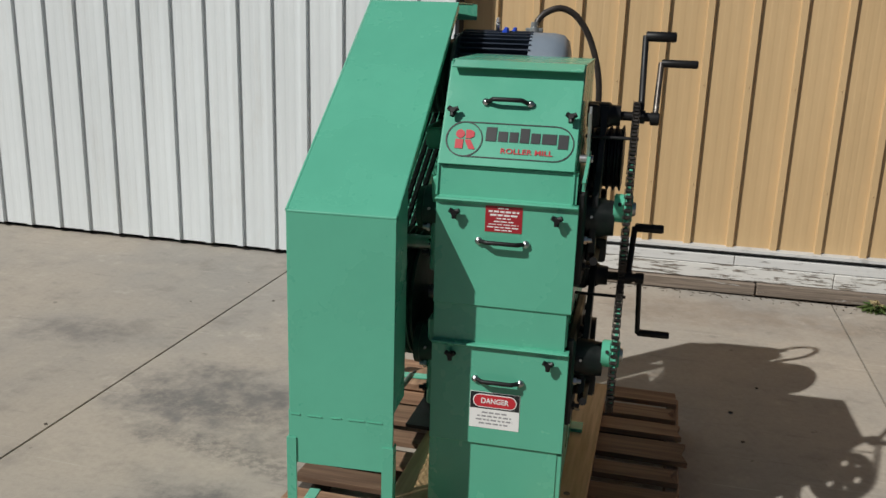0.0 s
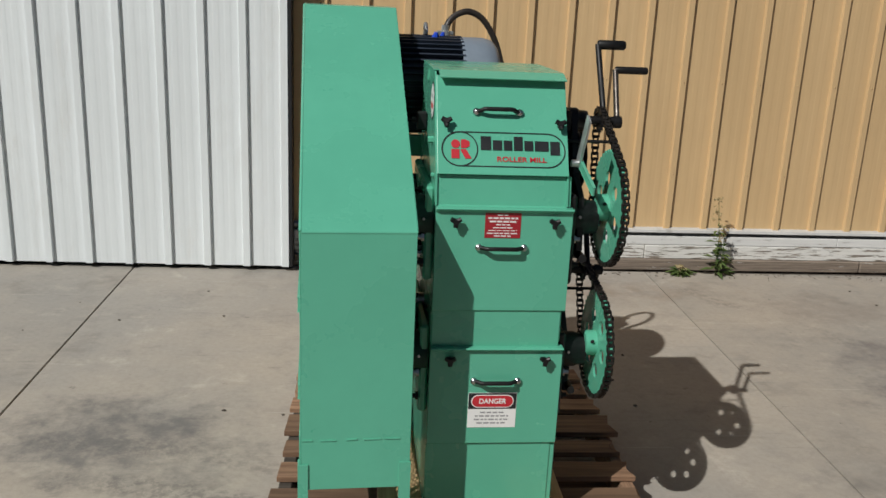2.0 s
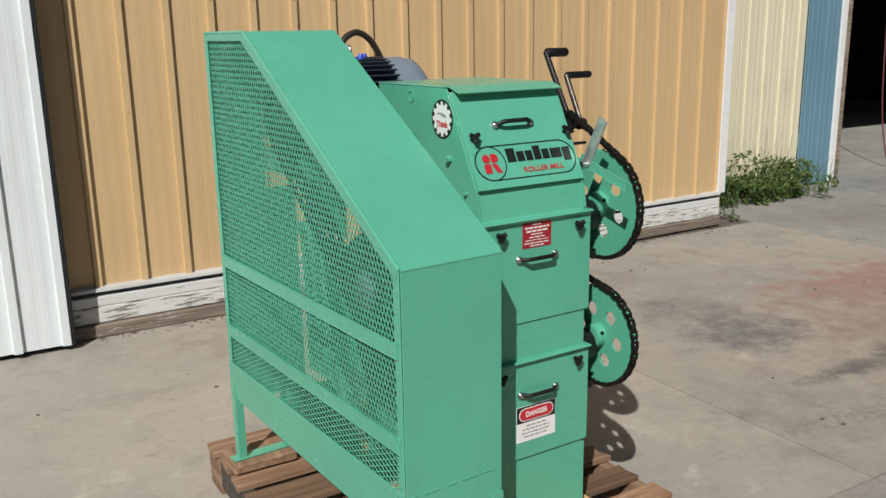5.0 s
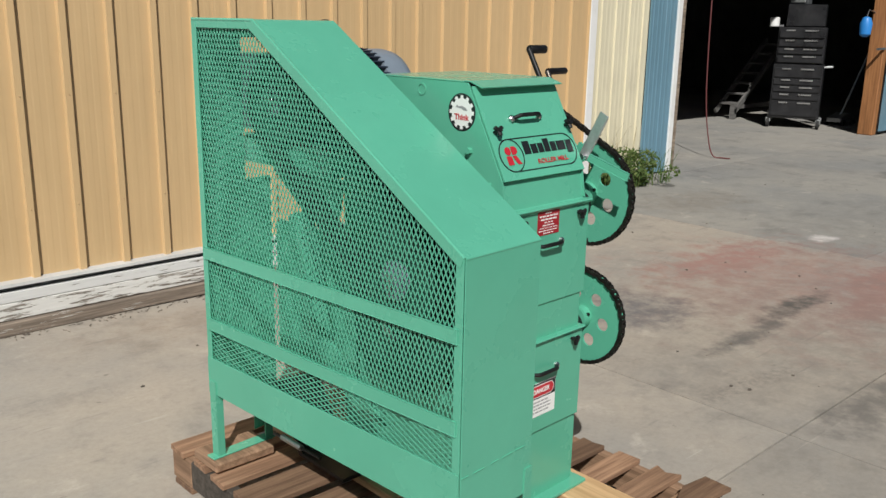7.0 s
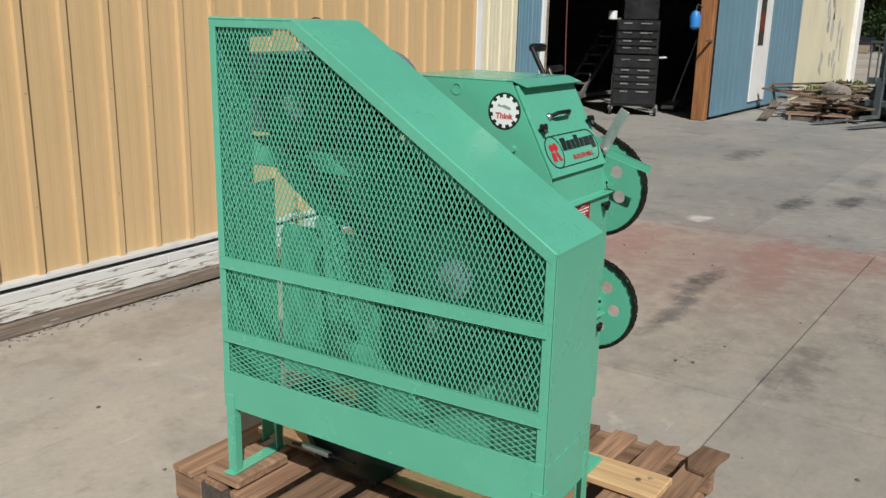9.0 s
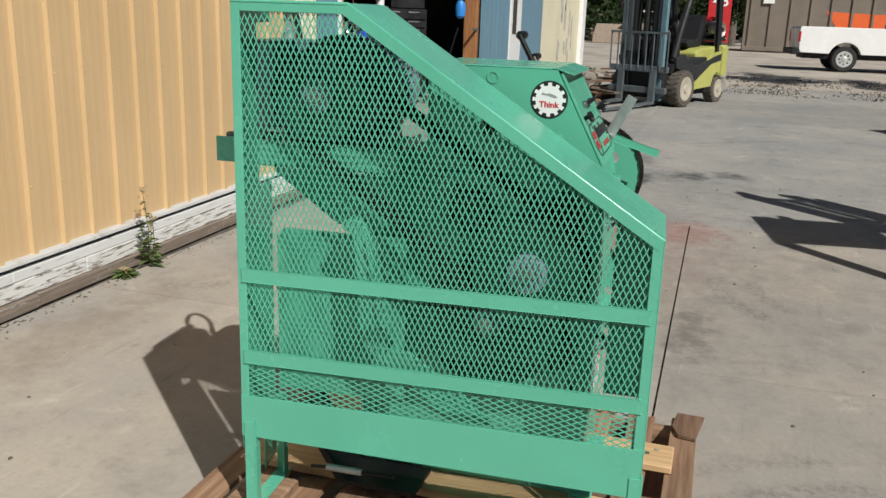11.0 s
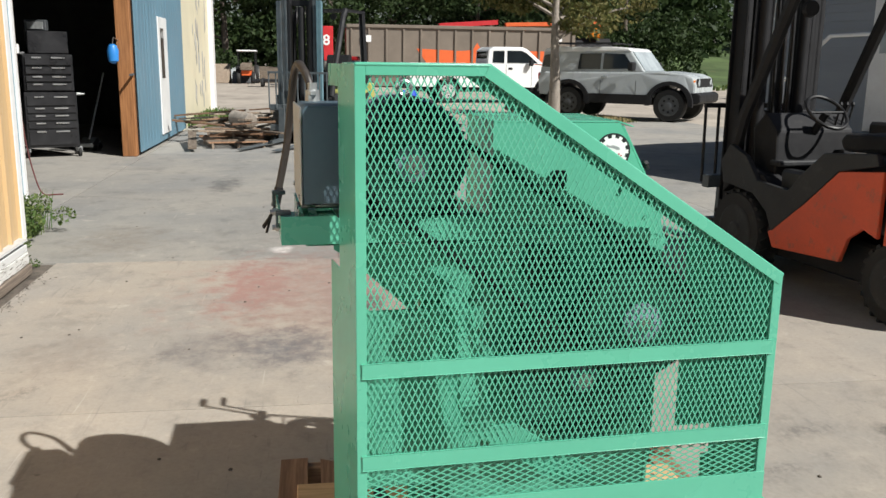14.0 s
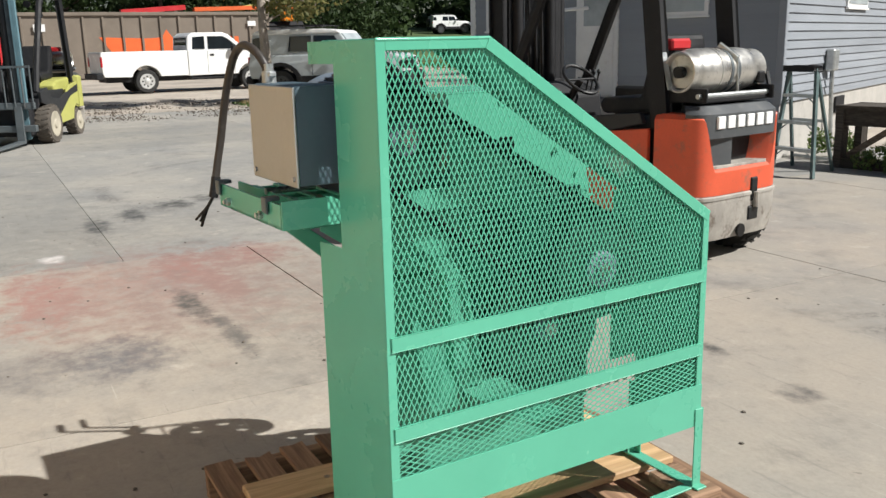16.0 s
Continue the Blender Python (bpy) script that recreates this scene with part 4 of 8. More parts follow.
RF = flat_frame(-0.346, 2.2808, 1.038)           # red seller's sticker
red = part("seller_sticker", patch(RF, [(-0.047, -0.0345), (0.047, -0.0345), (0.047, 0.0345), (-0.047, 0.0345)], 0.0008), STICKER_RED, upper, "red sticker with white print bars")
b = bmesh.new()
for yy, w, h in ((0.027, 0.03, 0.003), (0.0185, 0.078, 0.0045), (0.0095, 0.07, 0.0045), (0.001, 0.036, 0.003), (-0.007, 0.05, 0.003), (-0.0145, 0.076, 0.002), (-0.022, 0.082, 0.003), (-0.029, 0.044, 0.003)):
    x = -w / 2
    while x < w / 2 - 0.002:
        ww = random.uniform(0.008, 0.02)
        patch(RF @ Matrix.Translation((0, 0, 0.0006)), [(x, yy - h / 2), (min(w / 2, x + ww), yy - h / 2), (min(w / 2, x + ww), yy + h / 2), (x, yy + h / 2)], 0.0005, b)
        x += ww + 0.003
part("fine_print", b, INK_WHITE, red)

# round gear-shaped badge on the hopper side
BF = Matrix.Translation((MX0 - 0.0014, 2.464, 1.334)) @ Matrix((Vector((0, -1, 0)), Vector((0, 0, 1)), Vector((-1, 0, 0)))).transposed().to_4x4()
badge = part("gear_badge", patch(BF, [(0.050 * math.cos(2 * math.pi * k / 48), 0.050 * math.sin(2 * math.pi * k / 48)) for k in range(48)], 0.0008), INK, hs, "round black and white gear badge")
gear = []
for k in range(12):
    for da, rr in ((-0.45, 0.037), (-0.25, 0.037), (-0.22, 0.045), (0.22, 0.045), (0.25, 0.037)):
        a = 2 * math.pi * (k + da) / 12
        gear.append((rr * math.cos(a), rr * math.sin(a)))
part("badge_gear", patch(BF @ Matrix.Translation((0, 0, 0.0006)), gear, 0.0006), INK_WHITE, badge)
text_mesh("Think", 0.0215, INK_RED, "lettering", BF @ Matrix.Translation((0, -0.0135, 0.0016)), badge, "red word Think", 0.0003, 0.0007, 1.05)
b = bmesh.new()
patch(BF @ Matrix.Translation((0, 0, 0.0012)), [(-0.022, 0.012), (-0.004, 0.010), (0.014, 0.004), (0.022, 0.006), (0.016, 0.012), (0.0, 0.017), (-0.010, 0.015), (-0.018, 0.019)], 0.0005, b)
part("badge_shape", b, INK_GREY, badge, "plain grey shape")

# ---- right-hand side of the mill: bearings, sprockets, chains, cranks ----
def sprocket(cy, cz, r, x, spin):
    s = part("sprocket", disc((x, cy, cz), (1, 0, 0), r, 0.007, [(0.078, spin + 2 * math.pi * k / 6) for k in range(6)], 96, 0.0205, teeth=44, tooth=0.007), GREEN, mill, "green drilled chain sprocket")
    part("hub", rod((x - 0.035, cy, cz), (x + 0.012, cy, cz), 0.036, seg=28, bevel=0.003), GREEN, s, smooth=True)
    part("set_screw", rod((x - 0.02, cy - 0.03, cz + 0.014), (x - 0.02, cy - 0.038, cz + 0.018), 0.005, seg=8), BLACK, s)
    part("shaft_end", rod((x + 0.005, cy, cz), (x + 0.02, cy, cz), 0.018, seg=20, bevel=0.002), STEEL, s, smooth=True)
    return s


SX = -0.045
sprocket(2.385, 1.070, 0.149, SX, 0.35)
sprocket(2.378, 0.680, 0.143, SX, 0.15)


def chain_path(c1, r1, c2, r2, n=40):
    """A closed loop round two wheels, in y and z."""
    c1, c2 = Vector(c1), Vector(c2)
    d = c2 - c1
    L, a0 = d.length, math.atan2(d.y, d.x)
    beta = math.acos((r1 - r2) / L)
    pts = []
    for k in range(n + 1):
        a = a0 + beta + (2 * math.pi - 2 * beta) * k / n
        pts.append(c1 + Vector((math.cos(a), math.sin(a))) * r1)
    for k in range(10):
        a = a0 - beta + 2 * beta * k / 9
        pts.append(c2 + Vector((math.cos(a), math.sin(a))) * r2)
    return pts


def chain(c1, r1, c2, r2, x, name="drive_chain"):
    pts = chain_path(c1, r1, c2, r2)
    dist = [0.0]
    for a, c in zip(pts, pts[1:] + pts[:1]):
        dist.append(dist[-1] + (c - a).length)
    total, pitch = dist[-1], 0.0159
    n = int(total / pitch)
    b = bmesh.new()

    def at(s):
        s %= total
        for i in range(len(pts)):
            if dist[i + 1] >= s:
                f = (s - dist[i]) / max(1e-9, dist[i + 1] - dist[i])
                return pts[i].lerp(pts[(i + 1) % len(pts)], f)
    for i in range(n):
        p, q = at(i * pitch), at((i + 1) * pitch)
        off = 0.0065 if i % 2 else 0.009
        for s in (-1, 1):
            mid, d = (p + q) / 2, (q - p).normalized()
            nrm = Vector((-d.y, d.x))
            prof = []
            for t, h in ((-0.62, 0.004), (-0.35, 0.0068), (0, 0.005), (0.35, 0.0068), (0.62, 0.004), (0.62, -0.004), (0.35, -0.0068), (0, -0.005), (-0.35, -0.0068), (-0.62, -0.004)):
                v = mid + d * (t * pitch * 1.12) + nrm * h
                prof.append((v.x, v.y))
            plate(prof, 0.002, "x", x + s * off - 0.001, b)
        rod((x - 0.006, p.x, p.y), (x + 0.006, p.x, p.y), 0.005, seg=8, bm=b)
    return part(name, b, CHAIN, mill, "oily dark roller chain")


TOP_SHAFT, LOW_SHAFT = (2.535, 1.285), (2.575, 0.835)
chain((2.385, 1.070), 0.156, TOP_SHAFT, 0.034, SX)
chain((2.378, 0.680), 0.150, LOW_SHAFT, 0.034, SX - 0.002)
for cy, cz in (TOP_SHAFT, LOW_SHAFT):
    part("small_sprocket", disc((SX, cy, cz), (1, 0, 0), 0.027, 0.007, (), 40, 0, teeth=13, tooth=0.007), BLACK, mill)
    part("crank_shaft", rod((MX1, cy, cz), (0.004, cy, cz), 0.012, seg=16, bevel=0.001), BLACK, mill, smooth=True)
    part("crank_bearing", lathe([(0, 0.034), (0.055, 0.034), (0.062, 0.028), (0.085, 0.026)], (MX1 - 0.002, cy, cz), (1, 0, 0), 20), BLACK, mill, smooth=True)
    b = block(MX1 - 0.001, MX1 + 0.03, cy - 0.05, cy + 0.05, cz - 0.03, cz + 0.03, 0.006)
    part("bearing_block", b, BLACK, mill)


def crank(root, tip, grip, r_grip, r_arm, material):
    root, tip = Vector(root), Vector(tip)
    c = part("crank", tube([root + Vector((-0.006, 0, 0)), root, root.lerp(tip, 0.12), root.lerp(tip, 0.9), tip], r_arm, 10), material, mill, "", True)
    part("crank_boss", rod(root - Vector((0.012, 0, 0)), root + Vector((0.012, 0, 0)), r_arm * 2.1, seg=16, bevel=0.002), BLACK, c, smooth=True)
    part("grip", lathe([(0.0, r_grip * 0.85), (0.003, r_grip), (grip - 0.004, r_grip), (grip, r_grip * 0.8)], tip, (1, 0, 0), 16), BLACK, c, "black plastic grip", True)
    return c


crank((-0.034, 2.535, 1.285), (-0.038, 2.648, 1.487), 0.080, 0.0135, 0.0085, BLACK)
crank((0.002, 2.53, 1.282), (0.008, 2.608, 1.420), 0.094, 0.0105, 0.0082, WORN)
crank((0.002, 2.575, 0.835), (0.012, 2.695, 0.632), 0.092, 0.0105, 0.0075, BLACK)
crank((-0.030, 2.575, 0.835), (-0.022, 2.665, 0.958), 0.080, 0.0125, 0.0085, BLACK)


def roll_bearing(cy, cz, r, sx, x, ln, paint=None):
    h = part("bearing_housing", lathe([(0, r), (ln * 0.7, r), (ln * 0.75, r * 0.93), (ln, r * 0.9)], (x, cy, cz), (sx, 0, 0), 30), paint or BLACK, mill, "black round bearing housing with a painted-in green cast" if paint else "black round bearing housing", True)
    part("grease_nipple", rod((x + sx * ln * 0.4, cy - r * 0.9, cz + 0.01), (x + sx * ln * 0.4, cy - r - 0.008, cz + 0.012), 0.0035, seg=8), STEEL, h)
    return h


for cz in (1.040, 0.655):
    roll_bearing(2.395, cz, 0.050, 1, MX1, 0.092)
    roll_bearing(2.640, cz - 0.02, 0.052, 1, MX1, 0.060)
    roll_bearing(2.40, cz - 0.01, 0.062, -1, MX0, 0.062, TINTED_IRON)
    roll_bearing(2.66, cz - 0.02, 0.062, -1, MX0, 0.062, TINTED_IRON)
    part("bearing_plate", block(MX1 - 0.002, MX1 + 0.022, 2.32, 2.74, cz - 0.17, cz + 0.075, 0.006), BLACK, mill)
    part("bearing_plate", block(MX0 - 0.022, MX0 + 0.002, 2.345, 2.76, cz - 0.17, cz + 0.085, 0.006), GREEN, mill)
    for s, x in ((1, MX1 + 0.022), (-1, MX0 - 0.022)):
        for yy, zz in ((2.345, -0.05), (2.345, -0.12), (2.47, -0.10), (2.56, -0.14), (2.70, 0.04), (2.48, 0.05)):
            part("bolt", lathe([(0, 0.011), (0.008, 0.011), (0.009, 0.006), (0.02, 0.006)], (x, yy, cz + zz), (s, 0, 0), 6), STEEL if (yy + zz) * 100 % 2 > 1 else BLACK, mill)
    part("spring_rod", rod((MX1 + 0.05, 2.33, cz - 0.10), (MX1 + 0.05, 2.72, cz - 0.10), 0.011, seg=12), BLACK, mill)
    part("adjuster_block", block(MX1 + 0.022, MX1 + 0.075, 2.45, 2.52, cz - 0.135, cz - 0.07, 0.005), BLACK, mill)
part("arm_plate", plate([(2.34, 0.96), (2.40, 0.93), (2.46, 1.0), (2.56, 1.30), (2.51, 1.31), (2.44, 1.15), (2.36, 1.10)], 0.016, "x", MX1 + 0.034, bevel=0.002), BLACK, mill)
part("arm_plate", plate([(2.36, 0.54), (2.43, 0.53), (2.62, 0.83), (2.56, 0.87), (2.42, 0.70)], 0.016, "x", MX1 + 0.034, bevel=0.002), BLACK, mill)
part("tie_rod", rod((MX1, 2.47, 1.235), (SX + 0.012, 2.47, 1.235), 0.0045, seg=8), BLACK, mill)
part("tie_rod", rod((MX1, 2.50, 0.80), (SX + 0.014, 2.50, 0.80), 0.0045, seg=8), BLACK, mill)
# feed gate levers
drum = [(0, 0.070), (0.004, 0.090)]
for k in range(5):
    drum += [(0.008 + 0.017 * k, 0.090), (0.012 + 0.017 * k, 0.080), (0.018 + 0.017 * k, 0.080), (0.022 + 0.017 * k, 0.090)]
drum += [(0.094, 0.090), (0.097, 0.070), (0.098, 0.018)]
part("feed_pulley", lathe(drum, (MX1 + 0.002, 2.62, 1.16), (1, 0, 0), 40), BLACK, mill, "black grooved feed pulley", True)
part("gate_lever", bar((-0.149, 2.271, 1.322), (-0.150, 2.335, 1.195), 0.005, 0.029, (0, 1, 0.5), bevel=0.001), GALV, mill, "galvanised feed gate lever")
part("gate_pointer", bar((-0.147, 2.180, 1.156), (-0.147, 2.345, 1.205), 0.022, 0.006, (1, 0, 0), bevel=0.001), GREEN, mill, "green feed gate pointer")
part("gate_shaft", rod((-0.17, 2.33, 1.198), (-0.138, 2.33, 1.198), 0.010, seg=14), STEEL, mill)

# ---- drive: sheaves and belts inside the guard ----
def sheave(cy, cz, r, x0, x1, parent, hub_r=0.045):
    prof = [(0, r)]
    n = 4
    w = x1 - x0
    for i in range(n):
        a = w * (i + 0.12) / n
        prof += [(a, r), (a + 0.2 * w / n, r * 0.93), (a + 0.56 * w / n, r * 0.93), (a + 0.76 * w / n, r)]
    prof += [(w, r)]
    s = part("sheave", lathe(prof, (x0, cy, cz), (1, 0, 0), 44), TINTED_IRON, parent, "black grooved belt sheave with a painted-in green cast", True)
    part("bushing", lathe([(0, hub_r), (0.012, hub_r), (0.014, hub_r * 0.9), (0.02, hub_r * 0.5)], (x0, cy, cz), (-1, 0, 0), 28), MOTOR_GREY, s, "grey tapered bushing", True)
    part("shaft", rod((x0 - 0.03, cy, cz), (MX0 if parent == mill else -0.55, cy, cz), 0.02, seg=18), STEEL, s, smooth=True)
    return s


sheave(2.455, 0.915, 0.145, -0.765, -0.68, mill, 0.052)
sheave(2.575, 0.735, 0.19, -0.67, -0.60, mill, 0.04)
for i in range(4):
    belt = bmesh.new()
    x = -0.765 + 0.085 * (i + 0.38) / 4
    for c1, r1 in (((2.455, 0.915), 0.146),):
        pts = chain_path(c1, r1, (3.055, 1.318), 0.118, 36)
        tube([(x + 0.004, p.x, p.y) for p in pts], 0.0085, 6, belt, closed=True)
    part("drive_belt", belt, BELT, mill, "black rubber drive belt", True)
# curved green tension arm and foot
arm = [(2.975, 0.985), (2.966, 1.000), (2.950, 1.007), (2.932, 1.004), (2.915, 0.990), (2.900, 0.958), (2.885, 0.893), (2.874, 0.832), (2.862, 0.773), (2.842, 0.688), (2.835, 0.640), (2.905, 0.640), (2.927, 0.690), (2.925, 0.771), (2.934, 0.832), (2.938, 0.913), (2.946, 0.954), (2.958, 0.968), (2.972, 0.968)]
arm_ob = part("tension_arm", plate(arm, 0.05, "x", -0.752, bevel=0.004), GREEN, mill, "green curved belt tension arm")
part("arm_rib", plate([(2.902, 0.95), (2.896, 0.952), (2.848, 0.69), (2.854, 0.69)], 0.012, "x", -0.765), GREEN, arm_ob)
foot = [(2.914, 0.638), (2.776, 0.642), (2.709, 0.597), (2.624, 0.547), (2.530, 0.462), (2.655, 0.458), (2.764, 0.542), (2.848, 0.592)]
part("arm_foot", plate(foot, 0.012, "x", -0.745, bevel=0.003), GREEN, arm_ob)
part("motor_leg", bar((-0.50, 2.98, 0.17), (-0.50, 2.98, 1.10), 0.05, 0.05, (0, 1, 0), bevel=0.004), GREEN, mill)
part("motor_leg", bar((-0.24, 2.98, 0.17), (-0.24, 2.98, 1.10), 0.05, 0.05, (0, 1, 0), bevel=0.004), GREEN, mill)
part("gusset", plate([(3.24, 1.105), (3.24, 1.094), (3.04, 0.956), (2.89, 0.956), (2.85, 1.105)], 0.006, "x", -0.636), GREEN, mill)
part("motor_brace", plate([(2.94, 0.78), (3.30, 1.10), (3.24, 1.10), (2.94, 0.86)], 0.04, "x", -0.34, bevel=0.003), GREEN, mill)
part("belt_shield", plate([(2.70, 0.98), (2.95, 0.80), (2.97, 1.10), (2.95, 1.165), (2.72, 1.165)], 0.004, "x", -0.53), GREEN, mill)
part("brace_plate", block(-0.53, -0.22, 2.90, 3.01, 0.62, 0.64, 0.002), GREEN, mill)

# the case sits a little further back than its drive
SIT = pose(-0.341, 2.31, 0, 0, 0, 1.6) @ Matrix.Translation((0.345, -2.31, 0)) @ Matrix.Translation((-0.25, 0.21, 1.56)) @ Matrix.Scale(1.006, 4) @ Matrix.Translation((0.25, -0.21, -1.56))
FRONT = ("base_panel", "lower_door", "band_panel", "upper_door", "hopper_band")
DRIVE = ("sheave", "drive_belt", "tension_arm", "motor_leg", "gusset", "motor_brace", "brace_plate", "belt_shield")
for ob in mill.children:
    if ob.name.split(".")[0] not in DRIVE:
        ob.matrix_basis = Matrix.Translation((0, 0.016 if ob.name.split(".")[0] in FRONT else 0, 0)) @ SIT @ ob.matrix_basis

# ---- motor platform and motor ----
def channel(x0, x1, y0, y1, z0, z1, open_up=True):
    b = block(x0, x1, y0, y1, z0, z0 + 0.006)
    if x1 - x0 > y1 - y0:
        block(x0, x1, y0, y0 + 0.006, z0, z1, 0, b)
        block(x0, x1, y1 - 0.006, y1, z0, z1, 0, b)
    else:
        block(x0, x0 + 0.006, y0, y1, z0, z1, 0, b)
        block(x1 - 0.006, x1, y0, y1, z0, z1, 0, b)
    return b


# the motor and its platform stand square to the guard
SWING = pose(-0.476, 3.355, 0.008, 0, 0, 4.0) @ Matrix.Translation((0.48, -3.36, 0))
part("platform_channel", channel(-0.724, -0.280, 3.33, 3.39, 1.118, 1.178), GREEN, mill)
part("platform_end", plate([(2.86, 1.118), (2.86, 1.176), (3.24, 1.176), (3.26, 1.188), (3.39, 1.188), (3.39, 1.118)], 0.006, "x", -0.734, bevel=0.001), GREEN, mill)
for x in (-0.655, -0.305):
    part("slide_clip", plate([(3.362, 1.178), (3.362, 1.188), (3.400, 1.188), (3.400, 1.150), (3.394, 1.146), (3.394, 1.178)], 0.03, "x", x, bevel=0.002), FORK_STEEL, mill, "dark steel slide clip")
part("platform_channel", channel(-0.728, -0.282, 2.86, 2.92, 1.108, 1.168), GREEN, mill)
part("platform_rail", channel(-0.722, -0.672, 2.92, 3.33, 1.112, 1.158), GREEN, mill)
part("platform_rail", channel(-0.335, -0.285, 2.92, 3.33, 1.112, 1.158), GREEN, mill)
part("platform_rail", channel(-0.53, -0.47, 2.92, 3.33, 1.112, 1.158), GREEN, mill)
for x in (-0.60, -0.36):
    part("platform_bolt", lathe([(0, 0.011), (0.010, 0.011), (0.011, 0.007), (0.018, 0.007)], (x, 3.390, 1.138), (0, 1, 0), 6), STEEL, mill)
for y in (3.15, 3.22, 3.29):
    part("slide_bar", block(-0.70, -0.30, y, y + 0.022, 1.160, 1.166, 0.001), GREEN, mill)
part("adjuster_screw", rod((-0.50, 3.20, 1.178), (-0.50, 3.34, 1.178), 0.009, seg=12), STEEL, mill)

MCY, MCZ = 3.058, 1.318
motor = thing("electric_motor", (-0.47, MCY, 1.17), "dark finned electric motor with slate-grey end bell and terminal box", "motor")
body_ = part("motor_body", lathe([(0, 0.135), (0.235, 0.135)], (-0.66, MCY, MCZ), (1, 0, 0), 36), MOTOR_DARK, motor, smooth=True)
for k in range(44):
    a = 2 * math.pi * k / 44
    if 1.22 * math.pi < a < 1.78 * math.pi:
        continue
    p = Vector((0, math.cos(a), math.sin(a)))
    c0 = Vector((-0.655, MCY, MCZ)) + p * 0.143
    part("fin", bar(c0, c0 + Vector((0.225, 0, 0)), 0.005, 0.024, p), MOTOR_DARK, body_)
part("end_bell", lathe([(0, 0.152), (0.075, 0.152), (0.105, 0.146), (0.122, 0.128), (0.128, 0.10), (0.129, 0.02)], (-0.437, MCY, MCZ), (1, 0, 0), 40), MOTOR_GREY, motor, "slate-grey pressed fan cowl", True)
part("drive_end", lathe([(0, 0.05), (0.02, 0.13), (0.035, 0.145), (0.05, 0.145)], (-0.70, MCY, MCZ), (1, 0, 0), 36), MOTOR_DARK, motor, smooth=True)
part("motor_foot", block(-0.66, -0.44, MCY - 0.125, MCY - 0.055, 1.169, 1.21, 0.006), MOTOR_DARK, motor)
part("motor_foot", block(-0.66, -0.44, MCY + 0.055, MCY + 0.125, 1.169, 1.21, 0.006), MOTOR_DARK, motor)
part("shaft", rod((-0.79, MCY + 0.015, 1.318), (-0.69, MCY + 0.015, 1.318), 0.024, seg=20), STEEL, motor)
sheave(3.075, 1.318, 0.122, -0.765, -0.68, motor, 0.045)
eye = tube([(-0.547, MCY + 0.018 * math.cos(2 * math.pi * k / 18), 1.490 + 0.018 * math.sin(2 * math.pi * k / 18)) for k in range(18)], 0.006, 8, closed=True)
rod((-0.547, MCY, 1.455), (-0.547, MCY, 1.476), 0.009, seg=10, bm=eye)
part("lifting_eye", eye, STEEL, motor, "steel lifting eyebolt", True)
for x, yy, r in ((-0.52, 3.03, 0.012), (-0.495, 3.05, 0.010)):
    part("wire_nut", lathe([(0, r), (0.012, r), (0.026, r * 0.5)], (x, yy, 1.458), (0.2, -0.1, 1), 8), BLUE_PLASTIC, motor, "blue plastic wire nut", True)
tbox = part("terminal_box", plate([(3.215, 1.215), (3.215, 1.452), (3.322, 1.452), (3.335, 1.443), (3.335, 1.215)], 0.288, "x", -0.720, bevel=0.006), BOX_BLUE, motor, "slate-blue terminal box", True)
part("box_neck", block(-0.66, -0.48, 3.17, 3.217, 1.25, 1.40, 0.01), BOX_BLUE, tbox)
part("box_lid", block(-0.722, -0.430, 3.335, 3.341, 1.212, 1.450, 0.002), BOX_LID, tbox, "plain metal lid")
for x in (-0.70, -0.45):
    part("lid_screw", rod((x, 3.341, 1.232), (x, 3.345, 1.232), 0.006, seg=10), STEEL, tbox)
BACK = SWING.inverted()
cab = tube([BACK @ Vector(p) for p in ((-0.440, 3.287, 1.458), (-0.437, 3.290, 1.490), (-0.426, 3.299, 1.520), (-0.398, 3.312, 1.545), (-0.353, 3.324, 1.556), (-0.302, 3.336, 1.530), (-0.257, 3.346, 1.465), (-0.226, 3.357, 1.379), (-0.212, 3.368, 1.301), (-0.210, 3.383, 1.230), (-0.215, 3.399, 1.153))], 0.0112, 10, smooth_steps=6)
cable = part("power_cable", cab, CABLE, motor, "stiff brown-black cable with bare ends", True)
gx, gy, gz = BACK @ Vector((-0.440, 3.287, 1.456))
gland = part("gland", lathe([(0, 0.019), (0.03, 0.018), (0.032, 0.013), (0.05, 0.013)], (gx, gy, 1.450), (0, 0, 1), 16), GALV, motor, smooth=True)
part("gland_clamp", block(gx - 0.030, gx + 0.030, gy - 0.010, gy + 0.010, 1.466, 1.480, 0.003), GALV, gland)
part("tape", tube([BACK @ Vector(p) for p in ((-0.211, 3.390, 1.195), (-0.213, 3.395, 1.17), (-0.212, 3.402, 1.138))], 0.0135, 10), BLACK, cable, smooth=True)
for e in ((-0.150, 3.443, 1.067), (-0.170, 3.433, 1.050), (-0.190, 3.440, 1.068)):
    part("wire_end", tube([BACK @ Vector(p) for p in ((-0.212, 3.402, 1.140), (-0.196, 3.414, 1.113), e)], 0.0042, 6, smooth_steps=4), BLACK, cable)
motor.matrix_basis = SWING @ motor.matrix_basis
for ob in mill.children:
    if ob.name.split(".")[0] in ("platform_channel", "platform_end", "platform_rail", "slide_clip", "platform_bolt", "slide_bar", "adjuster_screw"):
        ob.matrix_basis = SWING @ ob.matrix_basis

